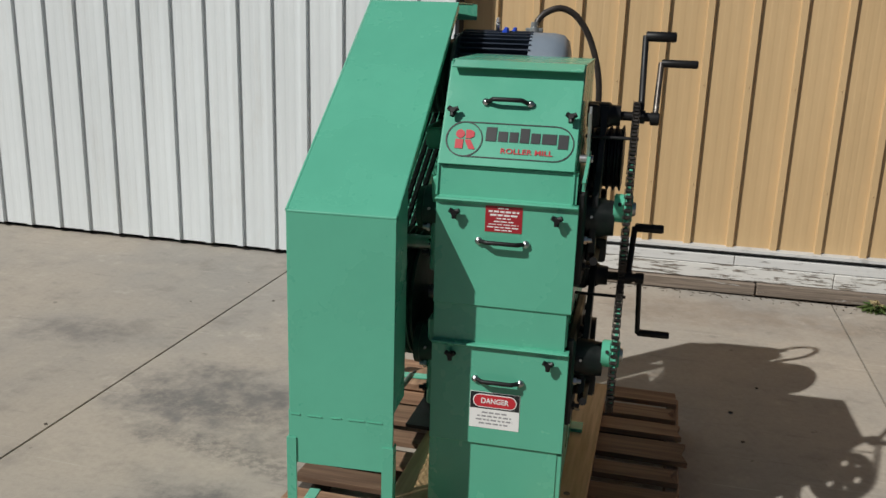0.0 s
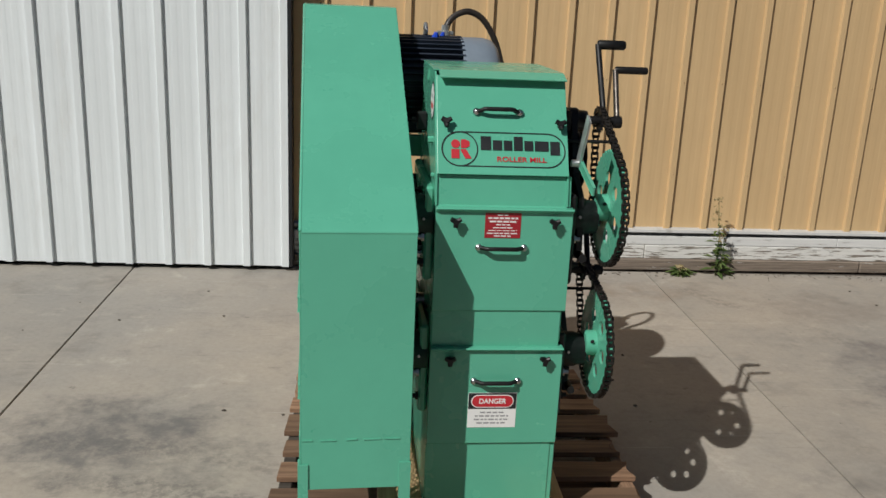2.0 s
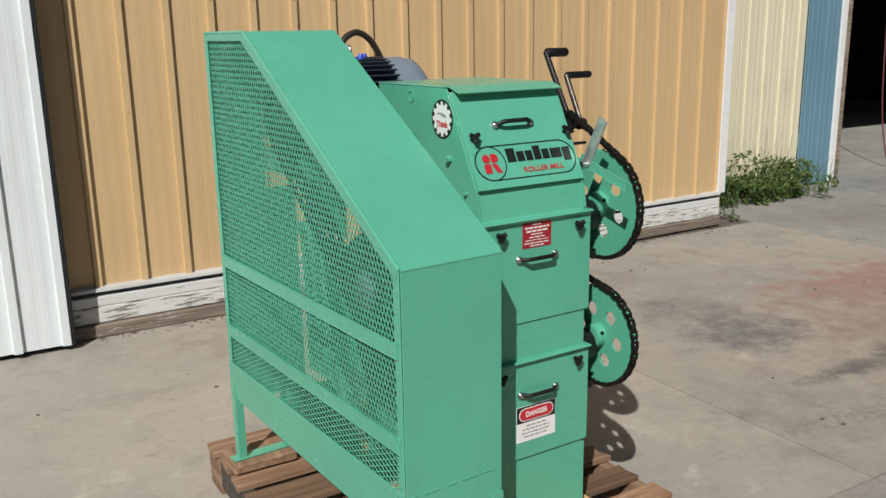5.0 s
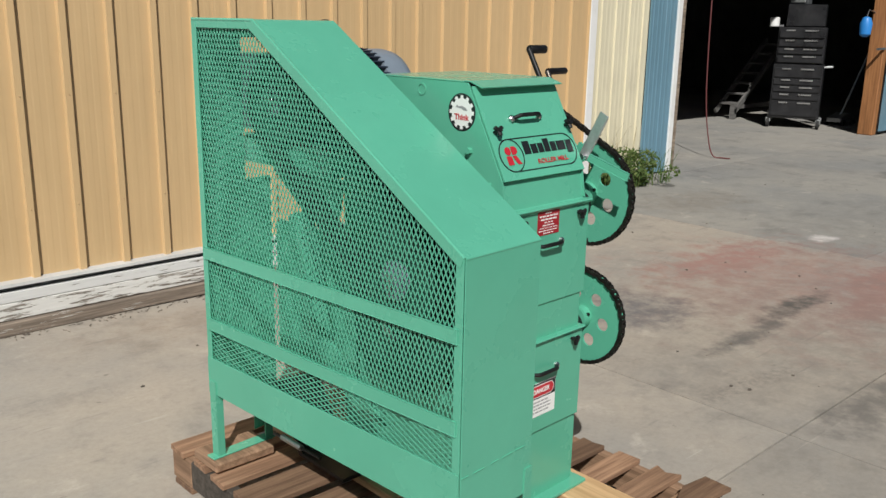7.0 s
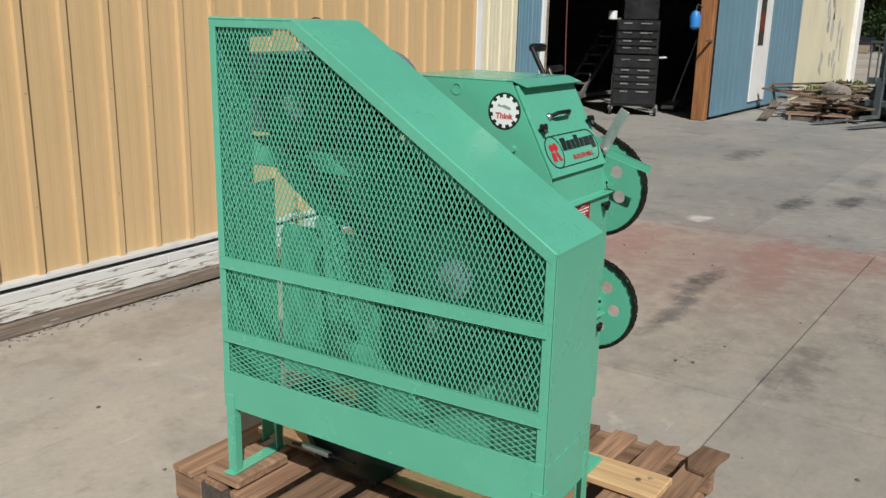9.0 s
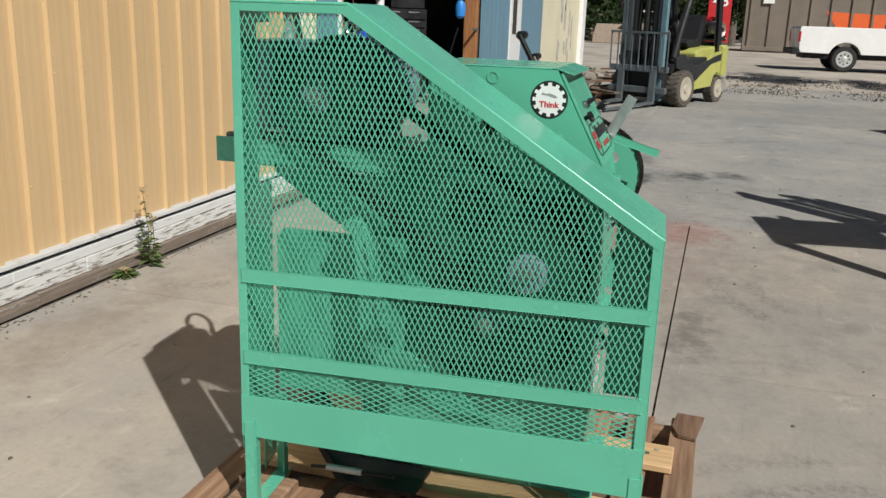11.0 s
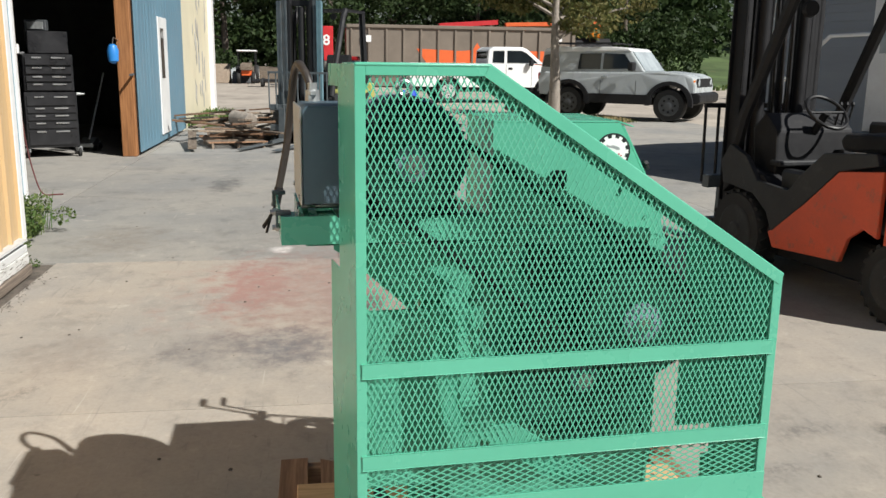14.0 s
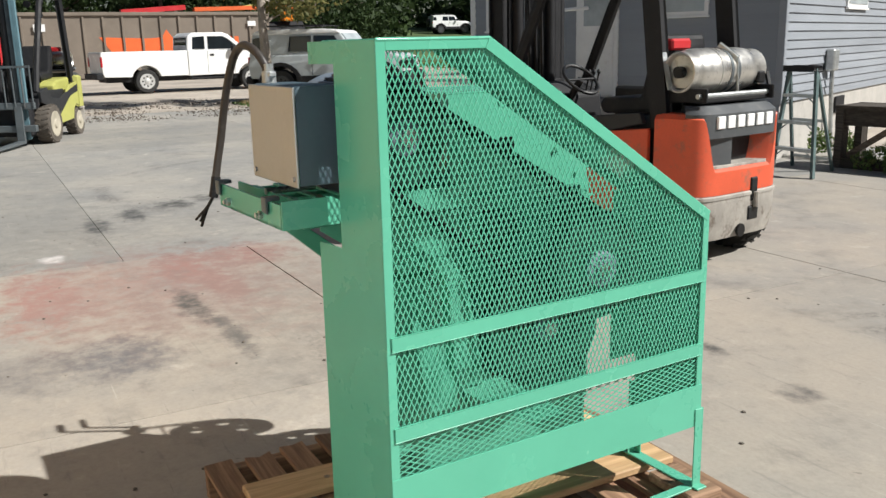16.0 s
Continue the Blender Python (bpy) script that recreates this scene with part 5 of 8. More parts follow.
# ---- belt guard ----
GY = 3.8
guard = thing("belt_guard", pose(-0.847, 2.123, 0.17, 0, 0, GY), "green sheet-metal belt guard with expanded mesh side, on angle legs", "guard")
GM = guard.matrix_basis @ Matrix.Translation((0, 0, -0.17))
W, D, KZ, TZ, TY = 0.276, 1.077, 1.057, 1.563, 0.776


def gpart(name, b, material, label="", smooth=False, parent=None):
    bmesh.ops.transform(b, matrix=GM, verts=b.verts[:])
    return part(name, b, material, parent or guard, label, smooth)


T = 0.003
def folded(profile, x0, x1):
    """A folded sheet: a profile in depth and height, drawn across the guard."""
    b = bmesh.new()
    P = [Vector(p) for p in profile]
    inner = []
    for i, p in enumerate(P):
        d = (P[min(i + 1, len(P) - 1)] - P[max(i - 1, 0)]).normalized()
        inner.append(p + Vector((d.y, -d.x)) * T * 1.2)
    return plate([tuple(p) for p in P] + [tuple(p) for p in inner[::-1]], x1 - x0, "x", x0)


gpart("front_sheet", block(0, W, -T, 0, 0.372, KZ - 0.004, 0.001), GREEN)
def rounded_cover():
    s = Vector((TY, TZ - KZ)).normalized()
    pts = [(-T, KZ - 0.012), (-T + 0.002, KZ + 0.001)]
    pts += [(0.006 + s.x * 0.004, KZ + 0.006 + s.y * 0.004)]
    pts += [(TY - 0.012, TZ - 0.006), (TY - 0.002, TZ - 0.001), (TY + 0.012, TZ), (D - 0.004, TZ), (D, TZ - 0.004)]
    return folded(pts, 0.0, W)


gpart("cover_sheet", rounded_cover(), GREEN)
def back_leaf(name, x0, x1, z0, z1):
    """A leaf of the back sheet, which runs a little outward towards the mill."""
    y0, y1 = D + 0.11 * x0, D + 0.11 * x1
    gpart(name, plate([(x0, y0 - T), (x1, y1 - T), (x1, y1), (x0, y0)], z1 - z0, "z", z0), GREEN)


back_leaf("back_sheet", 0.0, 0.172, 0.36, TZ - 0.003)
back_leaf("back_tab", 0.172, 0.285, TZ - 0.055, TZ - 0.003)
back_leaf("back_sheet_lower", 0.172, 0.276, 0.20, 1.07)
gpart("edge_flange", block(W - 0.02, W, 0, 0.004, 0.40, KZ - 0.01, 0.0005), GREEN)
gpart("inner_flange", plate([(0.0, 0.54), (0.118, 0.54), (0.118, 1.10), (0.0, KZ - 0.01)], 0.003, "x", W - 0.003), GREEN)
gpart("inner_back_panel", plate([(0.70, 0.42), (1.096, 0.42), (1.096, 0.90), (D - 0.004, 0.925), (0.70, 0.925)], 0.003, "x", W + 0.012), GREEN)
gpart("slope_flange", bar((W, 0.01, KZ - 0.004), (W, TY, TZ - 0.012), 0.003, 0.02, (0, 0, 1)), GREEN)
# rounded folds along the mesh side and across the knee
gpart("folded_edge", tube([(-0.001, 0.0, KZ - 0.002), (-0.001, TY, TZ - 0.003), (-0.001, D - 0.003, TZ - 0.003)], 0.0048, 10), GREEN, "", True)
gpart("folded_edge", tube([(0.0, 0.001, KZ - 0.0035), (W, 0.001, KZ - 0.0035)], 0.0052, 10), GREEN, "", True)
gpart("folded_edge", tube([(W - 0.002, 0.0, KZ - 0.002), (W - 0.002, TY, TZ - 0.003)], 0.004, 10), GREEN, "", True)
# raised seam of the front sheet
x = 0.0
random.seed(3)
while x < W - 0.01:
    w = random.uniform(0.02, 0.05)
    seam = bar((x, -T - 0.001, 0.512 + random.uniform(-0.001, 0.001)), (min(W, x + w), -T - 0.001, 0.512 + random.uniform(-0.001, 0.001)), 0.0026, 0.003, (0, 0, 1))
    gpart("weld_bead", seam, GREEN)
    x += w + random.uniform(0.004, 0.03)

# side frame
fw = 0.024
gpart("frame_post", block(-0.004, 0.0, 0.0, fw, 0.40, KZ, 0.001), GREEN)
gpart("frame_post", block(-0.004, 0.0, D - fw, D, 0.40, TZ, 0.001), GREEN)
gpart("frame_top", block(-0.004, 0.0, TY, D - fw, TZ - fw * 1.1, TZ, 0.001), GREEN)
sl = Vector((0, TY, TZ - KZ)).normalized()
sd = Vector((0, sl.z, -sl.y))
q = [Vector((0, 0, KZ)), Vector((0, TY, TZ)), Vector((0, TY + 0.012, TZ - 0.026)), Vector((0, fw * 0.4, KZ - 0.026))]
gpart("frame_slope", plate([(p.y, p.z) for p in q], 0.0055, "x", -0.0055), GREEN)
for za, zb, h in ((0.868, 0.865, 0.036), (0.638, 0.636, 0.037)):
    gpart("frame_bar", bar((-0.006, 0.012, za), (-0.006, D - 0.012, zb), 0.005, h, (0, 0, 1), bevel=0.001), GREEN)
gpart("skirt", plate([(0.0, 0.388), (D, 0.400), (D, 0.521), (0.0, 0.522)], 0.004, "x", -0.006, bevel=0.0008), GREEN)
for y0 in (0.003, D - 0.033):
    for x0, s in ((-0.010, 1), (W - 0.002, -1)):
        if y0 > 0.5 and s < 0:
            x0 = 0.20
        leg = block(x0, x0 + 0.004, y0 - 0.008, y0 + 0.024, 0.176, 0.445, 0.001)
        block(min(x0, x0 + s * 0.026), max(x0 + 0.004, x0 + s * 0.026), y0 - 0.010, y0 - 0.006, 0.176, 0.445, 0.0, leg)
        gpart("leg", leg, GREEN)
for y0 in (-0.004, D - 0.036):
    gpart("foot_bar", block(-0.03, W + 0.07 if y0 < 0.5 else 0.22, y0 - 0.012, y0 + 0.03, 0.1815, 0.187, 0.001), GREEN)
gpart("foot_bar", block(-0.012, 0.02, 0.03, 0.18, 0.1815, 0.187, 0.001), GREEN)


def expanded(poly, lwd, swd, vertical, name):
    """Expanded metal: two families of slanting strands, cut to an outline in depth and height."""
    ys, zs = [p[0] for p in poly], [p[1] for p in poly]
    u, v = (swd, lwd) if vertical else (lwd, swd)
    b = bmesh.new()
    n = len(poly)
    for s in (1, -1):
        d = Vector((u, s * v)).normalized()
        nr = Vector((-d.y, d.x))
        step = u * v / math.hypot(u, v)
        proj = [nr.dot(Vector(p)) for p in poly]
        k = math.ceil(min(proj) / step)
        while k * step < max(proj):
            c = k * step
            ts = []
            for i in range(n):
                p, r = Vector(poly[i]), Vector(poly[(i + 1) % n])
                a, e = nr.dot(p) - c, nr.dot(r) - c
                if a * e < 0:
                    ts.append(d.dot(p.lerp(r, a / (a - e))))
            ts.sort()
            for t0, t1 in zip(ts[::2], ts[1::2]):
                p0, p1 = nr * c + d * t0, nr * c + d * t1
                strip(b, [(0, p0.x, p0.y), (0, p1.x, p1.y)], 0.0028, 0.0016, (-1, 0, 0), -0.004 if s > 0 else -0.0028)
            k += 1
    return gpart(name, b, GREEN, "green expanded metal mesh")


expanded([(0.012, 0.875), (D - 0.012, 0.855), (D - 0.012, TZ - 0.012), (TY + 0.004, TZ - 0.012), (0.012, KZ - 0.012)], 0.0315, 0.0150, True, "mesh_panel")
expanded([(0.012, 0.645), (D - 0.012, 0.618), (D - 0.012, 0.840), (0.012, 0.862)], 0.0315, 0.0150, True, "mesh_panel")
expanded([(0.012, 0.512), (D - 0.012, 0.500), (D - 0.012, 0.606), (0.012, 0.634)], 0.0330, 0.0150, False, "mesh_panel")

# ---- pallet and timbers ----
pallet = thing("pallet", (-0.38, 2.74, 0), "weathered wooden pallet with broken deck ends", "pallet")
random.seed(11)
for x0 in (-0.955, -0.40, 0.135):
    part("stringer", block(x0, x0 + 0.042, 2.00, 3.42, 0.020, 0.120, 0.004), OLD_TIMBER if x0 < -0.9 else DECK_Y, pallet)
part("stringer_end", block(-0.958, -0.910, 3.29, 3.425, 0.018, 0.1212, 0.006), DECK_Y, pallet, "bare brown end of the dark stringer")
y = 1.985
i = 0
while y < 3.38:
    w = random.choice((0.088, 0.098, 0.135, 0.092))
    e0, e1 = random.uniform(-0.015, 0.012), random.uniform(-0.03, 0.015)
    zt = 0.141 + random.uniform(-0.003, 0.003)
    outline = [(-0.965 + e0, y), (0.19 + e1, y + random.uniform(0, 0.006)), (0.19 + e1 + random.uniform(-0.03, 0.012), y + w * 0.5), (0.185 + e1, y + w), (-0.96 + e0, y + w - random.uniform(0, 0.006))]
    part("deck_board", plate(outline, 0.019, "z", zt - 0.019, bevel=0.002), DECK, pallet)
    y += w + random.uniform(0.040, 0.062)
    i += 1
for y0 in (2.02, 2.66, 3.29):
    part("bottom_board", block(-0.96, 0.18, y0, y0 + 0.12, 0.0, 0.0195, 0.002), DECK, pallet)
part("splintered_end", plate([(0.02, 1.99), (0.205, 1.965), (0.21, 2.06), (0.10, 2.075), (0.03, 2.05)], 0.014, "z", 0.146, bevel=0.002), DECK, pallet, "splintered loose board end")

runner = thing("timber", (-0.16, 2.7, 0.146), "new yellow pine plank under the mill", "timber", "planks under the mill")
part("plank", block(-0.245, -0.092, 2.055, 3.36, 0.1462, 0.172, 0.004), PINE, runner)
for y0 in (2.11, 2.14, 2.52, 3.1):
    part("knot", disc((-0.13 - (y0 % 0.05), y0, 0.1722), (0, 0, 1), 0.010, 0.0012, (), 14), SCRAP, runner)
r2 = thing("timber", (-0.55, 2.7, 0.146), "new yellow pine plank under the mill", "timber", "planks under the mill")
part("plank", block(-0.65, -0.50, 2.03, 3.36, 0.1462, 0.172, 0.004), PINE, r2)
r3 = thing("timber", (-0.84, 3.2, 0.146), "short weathered block under the guard leg", "timber", "planks under the mill")
part("plank", block(-0.955, -0.735, 3.12, 3.27, 0.1462, 0.180, 0.006), DECK_Y, r3)
r4 = thing("timber", (-0.80, 2.1, 0.146), "short weathered block under the guard leg", "timber", "planks under the mill")
part("plank", block(-0.90, -0.70, 2.06, 2.19, 0.1462, 0.180, 0.006), DECK_Y, r4)

# small hand tool and dark chute lying under the guard
chute = thing("discharge_chute", (-0.72, 2.8, 0.15), "dark steel discharge plate under the guard", "plate")
part("sheet", plate([(2.76, 0.182), (3.0, 0.182), (3.14, 0.40), (3.12, 0.40), (2.98, 0.195), (2.76, 0.195)], 0.16, "x", -0.72, bevel=0.001), BLACK, chute)
tool = thing("turnbuckle", (-0.78, 2.95, 0.21), "grey steel turnbuckle hanging under the guard", "turnbuckle")
b = rod((-0.775, 2.90, 0.265), (-0.775, 3.01, 0.262), 0.010, seg=10)
part("barrel", b, GALV, tool)
part("eye_rod", rod((-0.775, 2.80, 0.27), (-0.775, 2.90, 0.265), 0.005, seg=8), BLACK, tool)
part("eye_rod", rod((-0.775, 3.01, 0.262), (-0.775, 3.06, 0.255), 0.005, seg=8), BLACK, tool)

# ---- vehicles ----
def wheel(parent, c, r, w, rim_mat, side, name="wheel", rim=0.6, tread=False, tyre=None):
    """A tyre and rim, axis along y; side is +1 or -1 for the outer face."""
    tyre = tyre or RUBBER
    t = part(name, lathe([(-w / 2, r * 0.72), (-w / 2, r * 0.93), (-w / 2 + 0.04 * r / 0.3, r), (w / 2 - 0.04 * r / 0.3, r), (w / 2, r * 0.93), (w / 2, r * 0.72)], c, (0, side, 0), 36), tyre, parent, smooth=True)
    rm = part("rim", lathe([(w / 2 - 0.02, r * rim * 1.1), (w / 2 + 0.004, r * rim * 1.1), (w / 2 + 0.008, r * rim * 1.02), (w / 2 + 0.003, r * rim * 0.94), (w / 2 + 0.003, r * rim * 0.42), (w / 2 + 0.02, r * rim * 0.34), (w / 2 + 0.024, r * rim * 0.12)], c, (0, side, 0), 28), rim_mat, t, smooth=True)
    for k in range(8):
        a = 2 * math.pi * k / 8
        h_ = Vector(c) + Vector((math.cos(a) * r * rim * 0.68, side * (w / 2 + 0.004), math.sin(a) * r * rim * 0.68))
        part("rim_hole", rod(h_, h_ + Vector((0, side * 0.003, 0)), r * rim * 0.13, seg=8), BLACK, rm) if not tread else None
    if tread:
        b = bmesh.new()
        for k in range(22):
            a = 2 * math.pi * k / 22
            p = Vector((math.cos(a), 0, math.sin(a)))
            q = Vector(c) + p * (r - 0.004)
            for s in (-1, 1):
                bar(q + Vector((0, s * w * 0.05, 0)), q + Vector((0, s * w * 0.46, 0)) + Vector((-p.z, 0, p.x)) * 0.035, 0.03, 0.02, p, b)
        part("tread_lug", b, tyre, t)
    return t


def forklift(at, paint, dark, label, tall=2.15, tank=True):
    """A counterbalance lift truck: x ahead, origin on the ground midway between the axles."""
    f = thing("forklift", (0, 0, 0), label, "forklift")
    hw = 0.52
    for s in (-1, 1):
        wheel(f, (0.76, s * (0.45 if paint == ORANGE else 0.52), 0.30), 0.30, 0.22, FL_DARK if paint == ORANGE else RIM_DUSTY, s, tread=True, tyre=None if paint == ORANGE else DUST_TYRE)
        wheel(f, (-0.72, s * 0.40, 0.245), 0.245, 0.18, FL_DARK if paint == ORANGE else RIM_DUSTY, s, tread=True, tyre=None if paint == ORANGE else DUST_TYRE)
    part("chassis", block(-0.55, 0.95, -0.36, 0.36, 0.16, 0.42, 0.02), DARK_TRIM, f)
    for s in (-1, 1):
        y0 = s * hw - 0.02
        prof = [(-0.62, 0.50), (-0.50, 0.54), (-0.38, 0.46), (-0.32, 0.30), (0.34, 0.26), (0.40, 0.36), (0.06, 0.60), (-0.25, 0.86), (-0.62, 0.90)]
        part("side_panel", plate(prof, 0.04, "y", y0, bevel=0.01), paint, f)
        part("cowl", plate([(0.36, 0.37), (0.44, 0.50), (0.98, 0.64), (1.02, 0.80), (0.72, 0.86), (0.56, 0.70), (0.22, 0.66), (-0.3, 0.80), (-0.62, 0.86), (-0.62, 0.74), (-0.25, 0.68), (0.06, 0.52)] if paint != ORANGE else [(0.36, 0.37), (0.44, 0.50), (0.60, 0.60), (0.98, 0.64), (1.02, 0.80), (0.92, 0.93), (0.72, 0.86), (0.56, 0.70), (0.22, 0.68), (0.10, 0.80), (-0.10, 0.96), (-0.55, 1.0), (-0.58, 0.93), (-0.25, 0.86), (0.06, 0.60)], 0.05, "y", y0 - 0.005, bevel=0.01), FL_DARK, f)
        part("fender", plate([(0.40, 0.42), (0.48, 0.60), (0.66, 0.68), (0.9, 0.66), (1.04, 0.55), (1.0, 0.70), (0.8, 0.78), (0.55, 0.74), (0.36, 0.60)], 0.16, "y", s * 0.42 - 0.08, bevel=0.01), DARK_TRIM, f)
        part("step", block(0.10, 0.42, min(s * 0.40, s * 0.53), max(s * 0.40, s * 0.53), 0.36, 0.40, 0.008), DARK_TRIM, f)
        # overhead guard
        part("front_pillar", tube([(0.98, s * 0.47, 0.80), (0.86, s * 0.47, 1.15), (0.40, s * 0.45, tall - 0.12), (0.28, s * 0.45, tall)], 0.05, 8), DARK_TRIM, f, smooth=True)
        part("rear_pillar", bar((-0.66, s * 0.43, 0.9), (-0.50, s * 0.43, tall), 0.07, 0.12, (1, 0, 0), bevel=0.012), DARK_TRIM, f)
        part("pillar_decal", bar((-0.66 + 0.058 - 0.115, s * 0.43, 1.15), (-0.545 - 0.055, s * 0.43, 1.6), 0.05, 0.006, (1, 0, 0)), GALV, f)
        part("roof_rail", bar((-0.52, s * 0.43, tall), (0.30, s * 0.45, tall), 0.06, 0.05, bevel=0.01), DARK_TRIM, f)
    if paint == ORANGE:
        part("roof_panel", block(-0.52, 0.30, -0.40, 0.40, tall + 0.005, tall + 0.025, 0.004), DARK_TRIM, f)
    else:
        for k in range(7):
            x = -0.42 + k * 0.11
            part("roof_slat", bar((x, -0.43, tall + 0.01), (x, 0.43, tall + 0.01), 0.03, 0.03), DARK_TRIM, f)
    part("floor_plate", block(-0.1, 0.75, -0.46, 0.46, 0.44, 0.50, 0.01), DUST, f, "dusty floor mat")
    part("dash_shelf", block(0.50, 0.62, -0.40, 0.40, 0.80, 0.84, 0.01), FL_DARK, f)
    for u, v, h in ((0.40, 0.30, 0.04), (0.50, 0.36, 0.07), (0.58, 0.28, 0.05)):
        part("floor_rag", plate([(u - 0.07, v - 0.06), (u + 0.05, v - 0.08), (u + 0.08, v + 0.05), (u - 0.04, v + 0.09)], h, "z", 0.505 if paint != ORANGE else 0.60, bevel=0.015), DUST, f, "pale crumpled rag")
    part("dash", plate([(0.55, 0.5), (0.80, 0.5), (0.88, 1.05), (0.74, 1.17), (0.60, 1.05)], 0.74, "y", -0.37, bevel=0.02), DARK_TRIM, f)
    part("hood", plate([(-0.70, 0.5), (0.05, 0.5), (0.10, 0.86), (-0.05, 0.94), (-0.62, 0.98), (-0.70, 0.95)], 0.82, "y", -0.41, bevel=0.03), FL_DARK if paint == ORANGE else paint, f)
    seat = part("seat", plate([(-0.42, 0.97), (0.06, 0.95), (0.10, 1.02), (0.06, 1.07), (-0.30, 1.08), (-0.42, 1.5), (-0.52, 1.5), (-0.54, 1.40)], 0.46, "y", -0.23, bevel=0.03), DARK_TRIM, f, "black operator seat")
    sw = tube([(0.50 + 0.125 * math.cos(a), 0.165 * math.sin(a), 1.18 + 0.105 * math.cos(a)) for a in (2 * math.pi * k / 24 for k in range(24))], 0.014, 8, closed=True)
    rod((0.50, -0.165, 1.18), (0.50, 0.165, 1.18), 0.01, seg=8, bm=sw)
    part("steering_wheel", sw, BLACK, f, smooth=True)
    part("steering_column", rod((0.50, 0, 1.18), (0.70, 0, 0.93), 0.03, seg=10), BLACK, f)
    for i, y in enumerate((-0.22, -0.28, -0.34)):
        lv = rod((0.66, y, 1.0), (0.60, y, 1.22), 0.008, seg=8)
        part("lever", join(lv, lathe([(0, 0.01), (0.02, 0.018), (0.04, 0.008)], (0.60, y, 1.21), (0, 0, 1), 10)), BLACK, f)
    # counterweight: a rounded casting with raised corner horns, dark inset top and scuffed bumper
    def cw_sweep(a0, a1, lo, hi, out=1.0, inner=0.6, r=0.02, n=36, low_in=0.0):
        """A wall swept round the rounded tail; lo and hi give its heights from the place across."""
        bm = bmesh.new()
        rows = []
        for i in range(n + 1):
            a = radians(a0 + (a1 - a0) * i / n)
            c, s_ = math.cos(a), math.sin(a)
            ux, uy = -0.55 * abs(c) ** 0.34, (hw + 0.015) * math.copysign(abs(s_) ** 0.34, s_)
            x_, y_ = -0.50 + ux * out, uy * out
            k = 1 - r / 0.5
            ki = inner
            z0, z1 = lo(x_, y_), hi(x_, y_)
            rows.append([bm.verts.new(v) for v in (
                (-0.50 + ux * out * (1 - low_in), y_ * (1 - low_in), z0), (x_, y_, z0 + (z1 - z0) * 0.3), (x_, y_, z1 - r), (-0.50 + ux * out * (k + 0.3 * (1 - k)), y_ * (k + 0.3 * (1 - k)), z1 - r * 0.3),
                (-0.50 + ux * out * k, y_ * k, z1), (-0.50 + ux * out * ki, y_ * ki, z1), (-0.50 + ux * out * ki, y_ * ki, z0))])
        for p, q in zip(rows, rows[1:]):
            for j in range(7):
                bm.faces.new((p[j], q[j], q[(j + 1) % 7], p[(j + 1) % 7]))
        bm.faces.new(rows[0])
        bm.faces.new(rows[-1][::-1])
        return bm

    def ease(v, lo, hi):
        v = max(0.0, min(1.0, (v - lo) / (hi - lo)))
        return v * v * (3 - 2 * v)
    cw = part("counterweight", cw_sweep(-88, 88, lambda x, y: 0.475, lambda x, y: 0.655 + 0.345 * ease(abs(y), 0.33, 0.45) - 0.05 * ease(x, -0.75, -0.5), 1.0, 0.70, 0.03, 72), paint, f, smooth=True)
    low = part("counterweight_base", cw_sweep(-86, 86, lambda x, y: 0.17 + 0.27 * ease(x, -0.93, -0.78), lambda x, y: 0.47, 1.008, 0.4, 0.012, 48, 0.05), CW_GREY, f, "scuffed grey bumper casting", True)
    part("bumper_ledge", cw_sweep(-84, 84, lambda x, y: 0.445, lambda x, y: 0.472, 1.02, 0.5, 0.008, 48), CW_GREY, low, smooth=True)
    part("drawbar_slot", block(-1.062, -0.98, -0.17, -0.09, 0.40, 0.56, 0.008), BLACK, low)
    part("drawbar_slot", block(-1.064, -0.98, -0.19, -0.06, 0.27, 0.37, 0.012), BLACK, low)
    part("drawbar_pin", rod((-1.07, -0.14, 0.36), (-1.07, -0.14, 0.46), 0.022, seg=10), CW_GREY, low)
    part("tow_hole", disc((-1.058, 0.02, 0.215), (-1, 0, 0), 0.045, 0.02, (), 20), BLACK, low)
    top = part("counterweight_top", cw_sweep(-64, 64, lambda x, y: 0.845, lambda x, y: 1.05, 0.985, 0.15, 0.05, 40), dark, f, smooth=True)
    part("radiator_opening", block(-0.90, -0.62, -0.40, 0.40, 0.60, 0.845, 0.01), BLACK, cw)
    part("opening_shelf", plate([(-1.03, -0.30), (-1.0, -0.36), (-0.85, -0.40), (-0.85, 0.40), (-1.0, 0.36), (-1.03, 0.30)], 0.02, "z", 0.645, bevel=0.004), CW_GREY, cw)
    part("opening_cover", plate([(-1.022, 0.12), (-0.99, 0.36), (-0.97, 0.36), (-1.0, 0.12)], 0.18, "z", 0.666, bevel=0.003), dark, cw)
    for k in range(6):
        y = 0.29 - k * 0.115
        part("name_bar", block(-1.052, -1.025, y - 0.042, y + 0.042, 0.905, 0.985, 0.004), INK_WHITE, top, "white bar in place of a letter")
